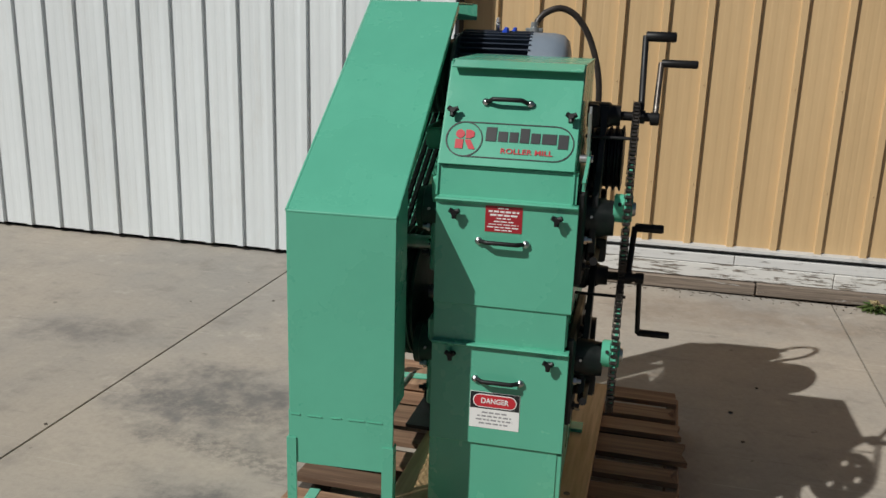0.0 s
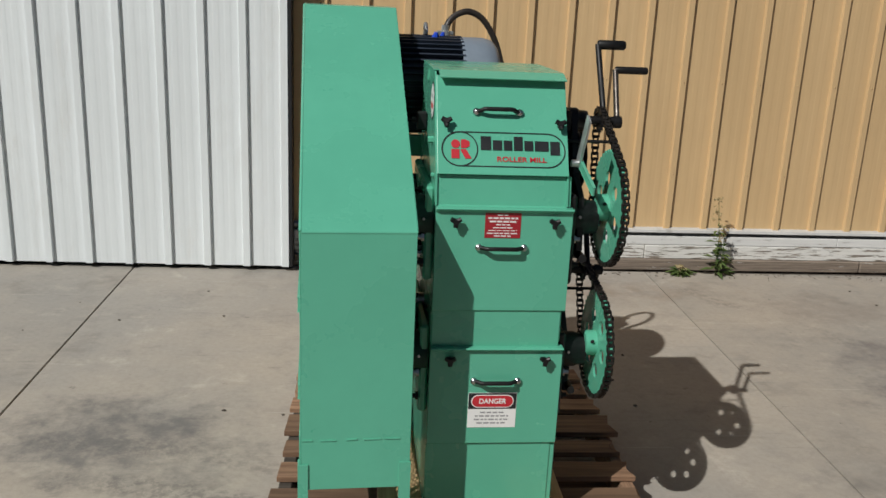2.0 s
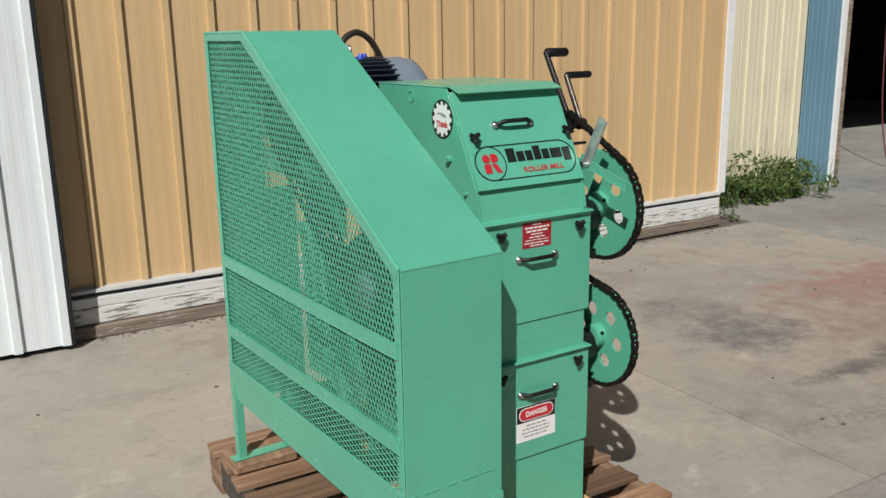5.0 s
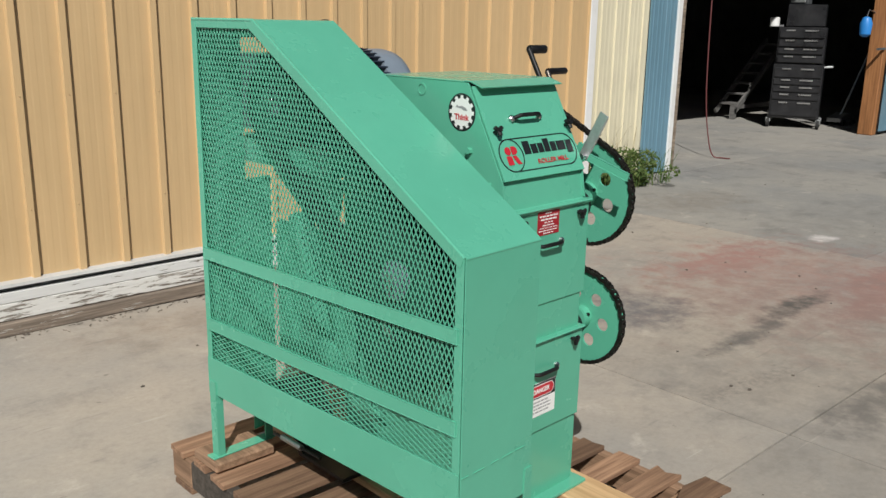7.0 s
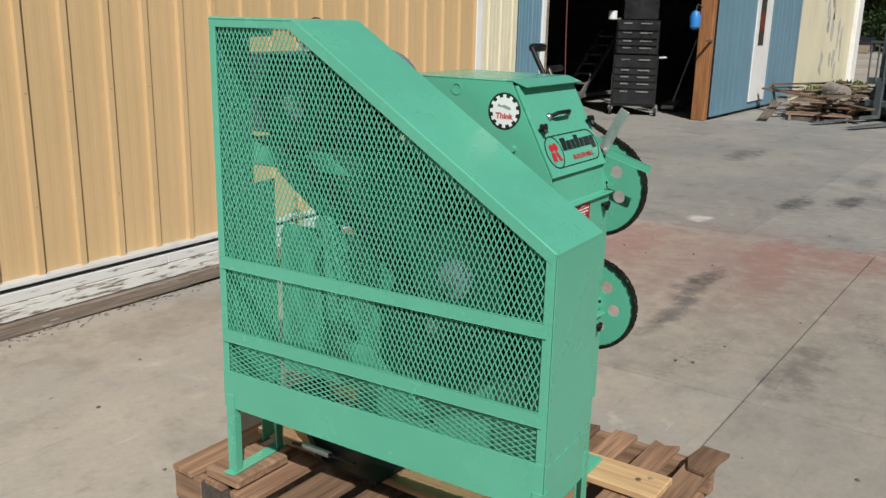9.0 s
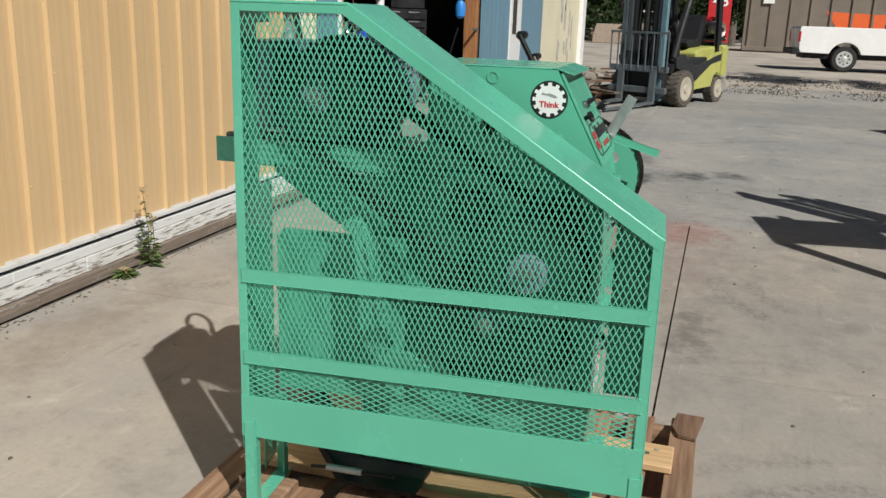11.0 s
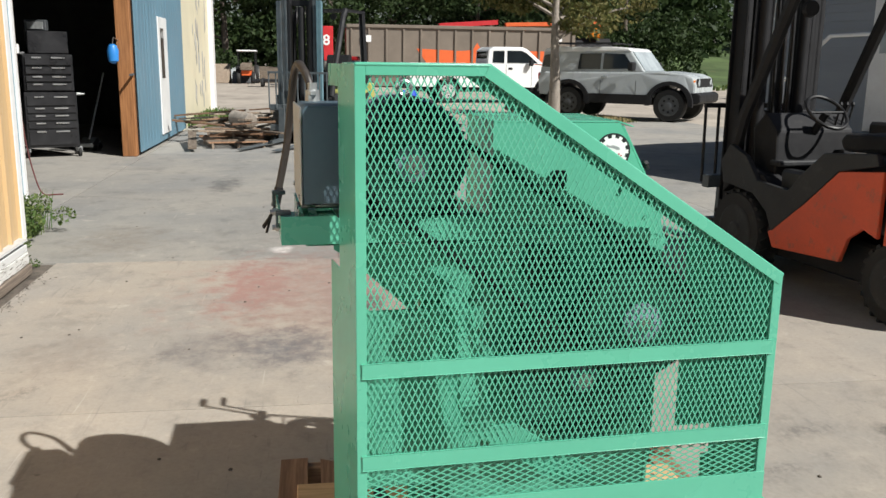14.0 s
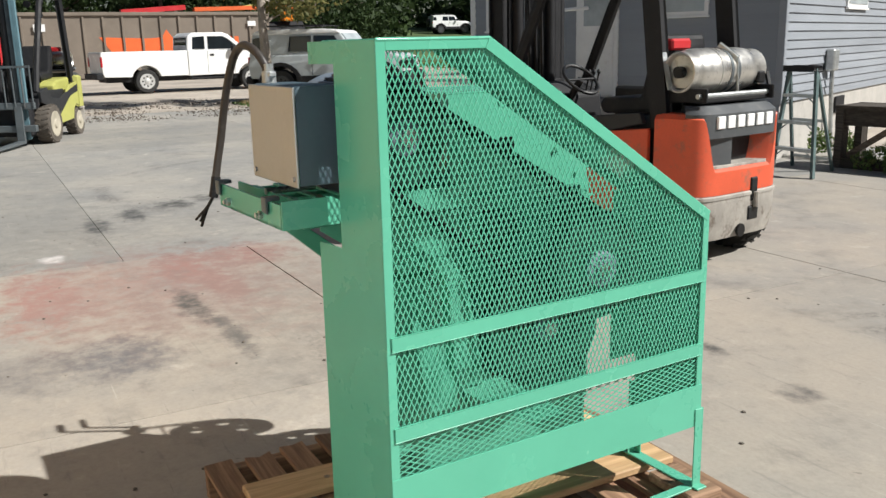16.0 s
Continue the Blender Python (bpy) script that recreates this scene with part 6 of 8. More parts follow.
    if tank:
        rack = part("tank_bracket", block(-0.96, -0.56, -0.40, 0.40, 1.065, 1.10, 0.008), DARK_TRIM, f)
        for s in (-1, 1):
            part("bracket_end", block(-1.0, -0.60, s * 0.40 - 0.01, s * 0.40 + 0.01, 1.07, 1.16, 0.005), DARK_TRIM, rack)
        tk = part("gas_bottle", lathe([(0.045, 0.02), (0.040, 0.105), (0.006, 0.116), (0.0, 0.122), (0.004, 0.131), (0.05, 0.132), (0.052, 0.118), (0.058, 0.118), (0.09, 0.139), (0.12, 0.147), (0.30, 0.148), (0.304, 0.152), (0.316, 0.152), (0.32, 0.148), (0.66, 0.147), (0.72, 0.142), (0.73, 0.136), (0.86, 0.134), (0.872, 0.125)], (-0.78, 0.43, 1.262), (0, -1, 0), 36), LPG, f, "dented aluminium gas bottle", True)
        part("valve", rod((-0.78, 0.44, 1.262), (-0.78, 0.37, 1.262), 0.038, seg=12), BLACK, tk)
        part("collar_slot", block(-0.925, -0.86, -0.41, -0.32, 1.17, 1.25, 0.01), BLACK, tk)
        for yy in (0.02, -0.06):
            part("strap", lathe([(0, 0.151), (0.028, 0.151)], (-0.78, yy, 1.262), (0, -1, 0), 36), FORK_STEEL, tk)
        part("strap_latch", bar((-0.80, -0.01, 1.425), (-0.91, -0.06, 1.34), 0.05, 0.03, bevel=0.006), GALV, tk)
        part("latch_rod", rod((-0.92, -0.05, 1.34), (-0.935, -0.05, 1.12), 0.009, seg=8), GALV, tk)
        part("cradle_rail", rod((-0.95, 0.44, 1.112), (-0.95, -0.44, 1.112), 0.017, seg=10), GALV, rack)
        part("cradle_stop", bar((-0.95, -0.45, 1.09), (-0.90, -0.46, 1.24), 0.03, 0.02), DARK_TRIM, rack)
        part("red_box", block(-0.66, -0.54, 0.12, 0.34, 1.40, 1.475, 0.015), RED, f, "red plastic box behind the seat")
        part("box_bracket", bar((-0.62, 0.37, 1.10), (-0.62, 0.37, 1.44), 0.012, 0.05, bevel=0.003), GALV, f)
    # mast
    for s in (-1, 1):
        for x, w, z1 in ((1.14, 0.14, tall + 0.1), (1.12, 0.10, tall + 0.25)):
            yy = s * (0.36 if w == 0.14 else 0.28)
            m = block(x - w / 2, x + w / 2, yy - 0.012, yy + 0.012, 0.10, z1, 0.004)
            block(x - w / 2, x - w / 2 + 0.016, yy - 0.045, yy + 0.012 if s > 0 else yy + 0.045, 0.10, z1, 0.003, m)
            block(x + w / 2 - 0.016, x + w / 2, yy - 0.045, yy + 0.045, 0.10, z1, 0.003, m)
            part("mast_rail", m, DARK_TRIM if paint == ORANGE else TEAL_PALE if s > 0 and w > 0.12 else FORK_STEEL, f)
        part("inner_rail", block(1.06, 1.17, s * 0.20 - 0.03, s * 0.20 + 0.03, 0.12, tall + 0.3, 0.006), DARK_TRIM, f)
        part("tilt_cylinder", rod((0.62, s * 0.30, 0.48), (1.10, s * 0.30, 0.62), 0.035, seg=12), DARK_TRIM, f)
        part("side_console", block(-0.25, 0.42, min(s * 0.33, s * 0.45), max(s * 0.33, s * 0.45), 0.5, 0.80 if s > 0 else 1.12, 0.02), FL_DARK, f)
        part("lift_cylinder", rod((1.06, s * 0.20, 0.2), (1.06, s * 0.20, tall - 0.1), 0.05, seg=12), DARK_TRIM, f, smooth=True)
        part("hose", tube([(1.08, s * 0.10, 0.5), (1.09, s * 0.12, 1.2), (1.08, s * 0.11, tall + 0.05), (1.12, s * 0.13, 1.4), (1.18, s * 0.12, 0.6)], 0.013, 6, smooth_steps=4), BLACK, f, smooth=True)
        part("mast_chain", block(1.145, 1.165, s * 0.16 - 0.012, s * 0.16 + 0.012, 0.4, tall + 0.05), CHAIN, f)
        fork = plate([(1.27, 0.05), (2.74, 0.032), (2.75, 0.042), (1.33, 0.095), (1.31, 0.60), (1.27, 0.60)], 0.11, "y", s * 0.30 - 0.055, bevel=0.004)
        part("fork", fork, FORK_STEEL, f, "worn steel fork")
    for z in (0.22, 0.56):
        part("carriage_bar", block(1.20, 1.29, -0.53, 0.53, z, z + 0.10, 0.008), FORK_STEEL, f)
    for z in (0.16, tall * 0.5, tall + 0.02):
        part("mast_crossbar", block(1.06, 1.10, -0.36, 0.36, z, z + 0.09, 0.006), DARK_TRIM, f)
    rest = part("load_backrest", bar((1.30, -0.54, 1.19), (1.30, 0.54, 1.19), 0.035, 0.035), DARK_TRIM if paint == ORANGE else FORK_STEEL, f)
    for k in range(9):
        y = -0.53 + k * 0.1325
        part("upright", rod((1.29, y, 0.60), (1.30, y, 1.18), 0.013, seg=8), DARK_TRIM if paint == ORANGE else FORK_STEEL, rest)
    for yy in (-0.06, 0.0, 0.06):
        part("hose", tube([(1.02, yy, 0.7), (1.04, yy * 1.3, 1.5), (1.06, yy * 1.2, tall + 0.1)], 0.016, 6, smooth_steps=4), BLACK, f, smooth=True)
    part("lift_ram", rod((1.10, 0.0, 0.15), (1.10, 0.0, tall), 0.055, seg=14), DARK_TRIM, f, smooth=True)
    part("axle_housing", block(0.80, 1.16, -0.42, 0.42, 0.14, 0.62, 0.03), DARK_TRIM, f)
    part("valve_block", block(0.86, 1.0, -0.26, 0.26, 0.5, 0.92, 0.02), DARK_TRIM, f)
    part("mirror", lathe([(0, 0.02), (0.01, 0.06), (0.05, 0.05)], (0.34, 0.40, tall - 0.28), (-1, 0.3, 0), 14), BLACK, f, smooth=True)
    part("work_lamp", lathe([(0, 0.04), (0.05, 0.055), (0.07, 0.055)], (0.42, 0.30, tall - 0.12), (1, 0, 0), 14), BLACK, f, smooth=True)
    f.matrix_basis = at
    return f


forklift(pose(2.72, -0.56, 0, 0, 0, 8) @ Matrix.Diagonal((1.03, 0.93, 1.05, 1)), ORANGE, FL_GREY, "orange and grey propane forklift with scuffed counterweight, parked")
forklift(pose(15.25, 2.95, 0, 0, 0, 155) @ Matrix.Scale(1.12, 4), YELLOW, FL_GREY, "yellow-green and grey forklift, forks lowered to the yard", 2.25)


def arch(cx, cz, r, z_cut):
    """Points over a wheel opening, from its front foot to its rear foot."""
    a0 = math.asin((z_cut - cz) / r)
    return [(cx + r * math.cos(a0 + (math.pi - 2 * a0) * k / 14), cz + r * math.sin(a0 + (math.pi - 2 * a0) * k / 14)) for k in range(15)]


def road_car(kind, at, paint, label, name):
    """x ahead, origin on the ground under the rear axle."""
    c = thing(name, (0, 0, 0), label, "car" if kind != "pickup" else "pickup truck")
    if kind == "pickup":
        hw, wb, r = 0.98, 3.95, 0.42
        bed = [(-1.50, 0.72), (-1.53, 1.40), (-1.50, 1.47), (1.52, 1.47), (1.52, 0.58)] + arch(0, 0.44, 0.53, 0.58) + [(-1.45, 0.60)]
        nose = [(1.55, 0.56), (1.55, 1.47), (3.25, 1.46), (4.85, 1.32), (5.0, 1.2), (5.02, 0.70), (4.9, 0.58)] + arch(3.95, 0.44, 0.53, 0.58)
        roof = [(1.56, 1.46), (1.60, 1.98), (1.78, 2.10), (2.95, 2.10), (3.15, 2.02), (3.85, 1.46)]
        part("bed", plate(bed, 2 * hw, "y", -hw, bevel=0.025), paint, c)
        part("cab_lower", plate(nose, 2 * hw, "y", -hw, bevel=0.03), paint, c)
        part("roof", plate(roof, 2 * hw - 0.22, "y", -hw + 0.11, bevel=0.05), paint, c)
        wins = ([(1.75, 1.50), (1.78, 1.94), (2.22, 1.96), (2.22, 1.50)], [(2.34, 1.50), (2.34, 1.96), (2.92, 1.96), (3.10, 1.88), (3.58, 1.50)])
        wy = hw - 0.108
        bump = [(-1.72, 0.52), (-1.72, 0.72), (-1.5, 0.72), (-1.5, 0.52)]
        lamps = [((-1.545, 0.95), (-1.48, 1.30), LAMP_RED)]
        part("rear_window", block(1.575, 1.59, -0.72, 0.72, 1.52, 1.92, 0.004), GLASS, c)
        part("step_bar", block(1.6, 3.2, -hw - 0.02, hw + 0.02, 0.44, 0.50, 0.01), DARK_TRIM, c)
        doors = (2.27, 3.30)
        part("handle", block(2.36, 2.52, -hw - 0.02, hw + 0.02, 1.25, 1.33, 0.008), DARK_TRIM, c)
    else:
        hw, wb, r = 0.93, 2.69, 0.41
        nose = [(-0.84, 0.60), (-0.88, 0.9), (-0.86, 1.19), (1.90, 1.22), (2.4, 1.24), (3.04, 1.18), (3.24, 1.10), (3.31, 0.92), (3.31, 0.66), (3.27, 0.58)] + arch(2.69, 0.43, 0.50, 0.58) + arch(0, 0.43, 0.50, 0.58)
        shell = plate(nose, 2 * hw, "y", -hw, bevel=0.045)
        for v in shell.verts:
            v.co.y *= 1 - 0.10 * max(0.0, (v.co.x - 2.6) / 0.8) ** 2 - 0.05 * max(0.0, (v.co.z - 0.95) / 0.3)
        part("body", shell, paint, c)
        def tumble(bm):
            for v in bm.verts:
                v.co.y *= 1 - 0.16 * max(0.0, v.co.z - 1.16)
            return bm
        part("cabin", tumble(plate([(-0.85, 1.18), (-0.79, 1.66), (-0.70, 1.76), (1.52, 1.77), (1.60, 1.74), (2.02, 1.21)], 2 * hw - 0.10, "y", -hw + 0.05, bevel=0.04)), paint, c)
        part("roof", tumble(plate([(-0.80, 1.70), (-0.72, 1.79), (-0.4, 1.835), (1.14, 1.84), (1.54, 1.80), (1.64, 1.72)], 2 * hw - 0.06, "y", -hw + 0.03, bevel=0.03)), CAR_WHITE, c, "white painted roof")
        rack = part("roof_rack", join(bar((-0.62, -0.66, 1.93), (1.15, -0.66, 1.93), 0.035, 0.03), bar((-0.62, 0.66, 1.93), (1.15, 0.66, 1.93), 0.035, 0.03)), DARK_TRIM, c)
        for k in range(6):
            part("rack_bar", bar((-0.6 + 0.345 * k, -0.66, 1.925), (-0.6 + 0.345 * k, 0.66, 1.925), 0.03, 0.02), DARK_TRIM, rack)
        for x, y in ((-0.5, 0.66), (-0.5, -0.66), (1.05, 0.66), (1.05, -0.66)):
            part("rack_foot", rod((x, y, 1.80), (x, y, 1.92), 0.015, seg=8), DARK_TRIM, rack)
        for s in (-1, 1):
            for w in ([(-0.80, 1.32), (-0.75, 1.62), (-0.46, 1.66), (-0.42, 1.30)], [(0.22, 1.27), (0.26, 1.66), (0.84, 1.67), (0.84, 1.27)], [(0.91, 1.27), (0.91, 1.67), (1.46, 1.66), (1.74, 1.30)]):
                part("window", tumble(plate(w, 0.02, "y", s * (hw - 0.045) - 0.01)), GLASS, c)
            for x in (0.0, wb):
                ring_ = [(x + 0.61 * math.cos(math.pi * k / 12 * 1.06 - 0.1), 0.44 + 0.57 * math.sin(math.pi * k / 12 * 1.06 - 0.1)) for k in range(13)]
                ring_ += [(x + 0.48 * math.cos(math.pi * k / 12 * 1.06 - 0.1), 0.44 + 0.47 * math.sin(math.pi * k / 12 * 1.06 - 0.1)) for k in range(12, -1, -1)]
                part("arch_flare", plate(ring_, 0.08, "y", s * (hw - 0.005) - 0.04, bevel=0.012), DARK_TRIM, c)
            part("tail_lamp", block(-0.90, -0.80, min(s * 0.70, s * 0.90), max(s * 0.70, s * 0.90), 0.98, 1.16, 0.02), LAMP_RED, c)
            part("headlight", lathe([(0, 0.11), (0.03, 0.11), (0.045, 0.06)], (3.285, s * 0.56, 0.98), (1, 0, 0), 18), GLASS_PALE, c, smooth=True)
            part("corner_lamp", block(3.10, 3.28, min(s * 0.72, s * 0.855), max(s * 0.72, s * 0.855), 0.92, 1.04, 0.02), AMBER, c)
            part("side_cladding", plate([(0.44, 0.42), (0.44, 0.64), (0.60, 0.66), (2.10, 0.66), (2.25, 0.64), (2.25, 0.42)], 0.05, "y", s * (hw + 0.005) - 0.025, bevel=0.012), DARK_TRIM, c)
        wins = ()
        wy = hw
        bump = [(3.18, 0.46), (3.18, 0.72), (3.36, 0.74), (3.46, 0.68), (3.46, 0.52), (3.38, 0.46)]
        lamps = ()
        part("rear_bumper", block(-1.0, -0.80, -hw + 0.03, hw - 0.03, 0.46, 0.66, 0.04), DARK_TRIM, c)
        spare = part("spare_wheel", lathe([(0, 0.30), (0.03, 0.38), (0.09, 0.41), (0.20, 0.41), (0.25, 0.36), (0.26, 0.05)], (-0.88, 0.14, 1.12), (-1, 0, 0), 32), RUBBER, c, smooth=True)
        part("spare_rim", lathe([(0, 0.23), (0.012, 0.22), (0.014, 0.05)], (-1.139, 0.14, 1.12), (-1, 0, 0), 24), FL_GREY, spare, smooth=True)
        part("grille", block(3.295, 3.322, -0.72, 0.72, 0.86, 1.08, 0.012), DARK_TRIM, c)
        # pale glass tone stands for the bright reflection in the windscreen
        part("windscreen", tumble(plate([(1.63, 1.71), (1.995, 1.24), (2.02, 1.24), (1.655, 1.72)], 2 * hw - 0.26, "y", -hw + 0.13)), GLASS_PALE, c)
        doors = (0.875, 1.82)
        part("handle", block(0.90, 1.06, -hw - 0.015, hw + 0.015, 1.06, 1.11, 0.008), CHROME, c)
    part("bumper", plate(bump, 2 * hw - 0.06, "y", -hw + 0.03, bevel=0.03), DARK_TRIM, c)
    part("underbody", block(-0.9 if kind != "pickup" else -1.3, wb + 0.4, -0.62, 0.62, 0.40, 0.70), DARK_TRIM, c)
    for s in (-1, 1):
        for w in wins:
            part("window", plate(w, 0.012, "y", s * wy - 0.006 + s * 0.006), GLASS, c)
        for (x0, z0), (x1, z1), m in lamps:
            part("lamp", block(x0, x1, s * (hw - 0.10), s * (hw + 0.006), z0, z1, 0.01) if s > 0 else block(x0, x1, s * (hw + 0.006), s * (hw - 0.10), z0, z1, 0.01), m, c)
        for x in doors:
            part("door_gap", block(x - 0.006, x + 0.006, s * hw - 0.004, s * hw + 0.002, 0.62 if kind == "pickup" else 0.68, 1.44 if kind == "pickup" else 1.0), DARK_TRIM, c)
        part("mirror", block(doors[1] - 0.15, doors[1], s * (hw + 0.03) if s > 0 else s * (hw + 0.25), s * (hw + 0.25) if s > 0 else s * (hw + 0.03), 1.40 if kind == "pickup" else 1.24, 1.62 if kind == "pickup" else 1.46, 0.03), DARK_TRIM, c)
        for x in (0.0, wb):
            wheel(c, (x, s * (hw - 0.14), r), r, 0.26, RIM if kind == "pickup" else FL_GREY, s, rim=0.58)
    c.matrix_basis = at
    return c


road_car("pickup", pose(32.676, -1.895, 0, 0, 0, -84.4) @ Matrix.Scale(1.04, 4), CAR_WHITE, "white extended-cab pickup with long bed, parked in the yard", "pickup_truck")
road_car("suv", pose(23.3, -4.82, 0, 0, 0, -129.2) @ Matrix.Scale(1.12, 4), CAR_GREY, "silver-grey off-roader with white roof and black arches", "suv")
road_car("suv", pose(80, -40.0, 2.62, 0, 0, -100), CAR_WHITE, "white van far down the yard", "van")

# ---- distance: container row, trees ----
cont = thing("shipping_container", (52.5, -7, 0), "long brown-grey ribbed steel container with orange spray paint", "container")
part("shell", block(52.12, 54.6, -13.2, 1.2, -0.03, 3.68), CONTAINER, cont)
for k in range(14):
    y = 0.9 - k * 1.07
    part("rib", block(52.02, 52.14, y - 0.06, y + 0.06, 0.2, 3.5, 0.01), CONTAINER, cont)
part("top_rail", block(52.0, 52.2, -13.2, 1.2, 3.55, 3.75, 0.02), CONTAINER, cont)
part("bottom_rail", block(52.0, 52.2, -13.2, 1.2, 0.05, 0.30, 0.02), CONTAINER, cont)
part("spray_mark", plate([(-3.1, 2.35), (-5.8, 2.25), (-6.6, 2.3), (-6.9, 2.75), (-7.2, 2.3), (-11.2, 2.3), (-11.2, 1.2), (-3.9, 1.25)], 0.012, "x", 52.105), SPRAY, cont, "orange spray-painted band")
part("notice", block(51.98, 52.0, -12.3, -11.8, 2.9, 3.2), INK_WHITE, cont)
part("notice", block(51.98, 52.0, -0.3, 0.3, 2.7, 3.1), INK_WHITE, cont)
rc = thing("shipping_container", (52.6, 3, 0), "red container with faded white marking", "container")
part("shell", block(52.3, 54.6, 2.0, 3.3, -0.03, 3.6, 0.03), RED, rc)
text_mesh("48", 0.85, INK_WHITE, "marking", Matrix.Translation((52.28, 2.62, 2.75)) @ Matrix((Vector((0, -1, 0)), Vector((0, 0, 1)), Vector((-1, 0, 0)))).transposed().to_4x4(), rc, "white painted number 48", 0.01, 0.02)
mach = thing("scrap_machinery", (56.5, -10, 0), "orange and red machinery stored behind the container", "machinery")
part("beam", bar((56, -9.5, 4.05), (56, -16.5, 4.25), 0.5, 0.25), SPRAY, mach)
part("beam", bar((56, -5.0, 3.9), (56.3, -9.0, 4.2), 0.4, 0.3), RED, mach)
part("frame", block(55.8, 58, -13.0, -4.5, 0.0, 3.9), SCRAP, mach)
part("engine_house", plate([(55.9, 0), (57.8, 0), (57.8, 3.0), (56.6, 3.3), (55.9, 2.6)], 2.6, "y", -17.0, bevel=0.08), DARK_TRIM, mach)
part("beacon_box", block(55.9, 56.6, -16.2, -15.4, 3.3, 4.15, 0.08), AMBER, mach)
part("boom", bar((56.2, -10.5, 3.7), (56.2, -15.2, 4.6), 0.3, 0.3), YELLOW, mach)


def leaves(centres, radii, count, size, seed, squash=0.8):
    """Many small bent leaf quads scattered in clumps."""
    rng = np.random.default_rng(seed)
    verts, faces = [], []
    C, R = np.array(centres), np.array(radii)
    pick = rng.integers(0, len(C), count)
    d = rng.normal(size=(count, 3))
    d /= np.linalg.norm(d, axis=1)[:, None]
    rad = R[pick] * rng.uniform(0.35, 1.0, count) ** 0.6
    P = C[pick] + d * rad[:, None] * np.array([1, 1, squash])
    A = rng.normal(size=(count, 3))
    A /= np.linalg.norm(A, axis=1)[:, None]
    B = np.cross(A, rng.normal(size=(count, 3)))
    B /= np.linalg.norm(B, axis=1)[:, None]
    S = size * rng.uniform(0.6, 1.4, count)[:, None]
    V = np.stack([P - A * S, P + B * S * 0.45, P + A * S, P - B * S * 0.45], 1).reshape(-1, 3)
    F = np.arange(count * 4).reshape(-1, 4)
    me = bpy.data.meshes.new("leaves")
    me.from_pydata(V.tolist(), [], F.tolist())
    return me


def tree(x, y, h, spread, seed, leaf, bark, count=2600, size=0.16, low=0.25, lean=0.0, trunk=0.03, name="tree", label="", clump=0.34):
    rnd = random.Random(seed)
    t = thing(name, (x, y, 0), label, "tree")
    tr = tube([(x, y, -0.1), (x + 0.02 * h * lean, y, h * 0.2), (x + 0.05 * h * lean, y + 0.01 * h, h * 0.5), (x + 0.06 * h * lean, y, h * 0.92)], h * trunk, 10, taper=0.25, smooth_steps=3)
    centres, radii = [], []
    for i in range(16):
        z = h * (low + (0.95 - low) * (i + rnd.random()) / 16)
        a = rnd.uniform(0, 6.283)
        ln = spread * (0.55 + 0.45 * rnd.random()) * (1.05 - 0.55 * abs((z / h) - 0.5))
        p0 = Vector((x + 0.03 * h * lean, y, z - 0.12 * ln))
        p1 = p0 + Vector((math.cos(a) * ln, math.sin(a) * ln, ln * rnd.uniform(-0.05, 0.45)))
        tube([p0, p0.lerp(p1, 0.5) + Vector((0, 0, 0.08 * ln)), p1], h * trunk * 0.28, 6, tr, 0.3)
        for f in (0.45, 0.75, 1.0):
            centres.append(tuple(p0.lerp(p1, f)))
            radii.append(spread * clump * rnd.uniform(0.6, 1.2))
    part("trunk", tr, bark, t, smooth=True)
    me = leaves(centres, radii, count, size, seed)
    me.materials.append(leaf)
    cr = new("crown", me)
    cr.parent = t
    cr.matrix_parent_inverse = t.matrix_basis.inverted()
    return t


tree(22.0, -3.61, 5.5, 2.7, 5, LEAF_MID, BARK_PALE, 9000, 0.085, 0.44, 0.0, 0.036, "yard_tree", "thin yard tree with pale flaking bark and sparse leaves", 0.22)
rnd = random.Random(3)
for i in range(17):
    y = 42 - i * 6.6 + rnd.uniform(-1.5, 1.5)
    x, h, spread = 68 + rnd.uniform(-5, 9), rnd.uniform(11, 16), rnd.uniform(4.2, 5.6)
    if not -44 < y < -29:
        tree(x, y, h, spread, 40 + i, LEAF_DARK, BARK, 11000, 0.20, 0.08, 0.0, 0.022, "tree", "dense dark green tree at the yard's far edge", 0.36)
for i in range(7):
    tree(86, 40 - i * 18, 17, 8.5, 80 + i, LEAF_DARK, BARK, 5200, 0.5, 0.05, 0.0, 0.02, "tree", "dense dark green tree at the yard's far edge", 0.42)
for x, y, s in ((24, -21, 5), (33, -26, 6), (44, -32, 7)):
    tree(x, y, 9, 4.0, int(x), LEAF_DARK, BARK, 9000, 0.15, 0.12, 0.0, 0.022, "tree", "dark green tree beside the grey house", 0.36)


def hedge(x, y0, y1, top, count, size, seed, label):
    """A dense dark belt of bushes: leaf clumps from the ground up, uneven on top."""
    r_ = random.Random(seed)
    cs, rs = [], []
    n = int(abs(y1 - y0) / 0.7)
    for i in range(n):
        h = top * r_.uniform(0.55, 1.0)
        for k in range(3):
            cs.append((x + r_.uniform(-1.5, 1.5), y0 + (y1 - y0) * (i + r_.random()) / n, h * (k + 0.6) / 3.2))
            rs.append(top * r_.uniform(0.16, 0.26))
    me = leaves(cs, rs, count, size, seed)
    me.materials.append(LEAF_DARK)
    return tagged(new("hedge", me), label, "bushes", kind="stuff")


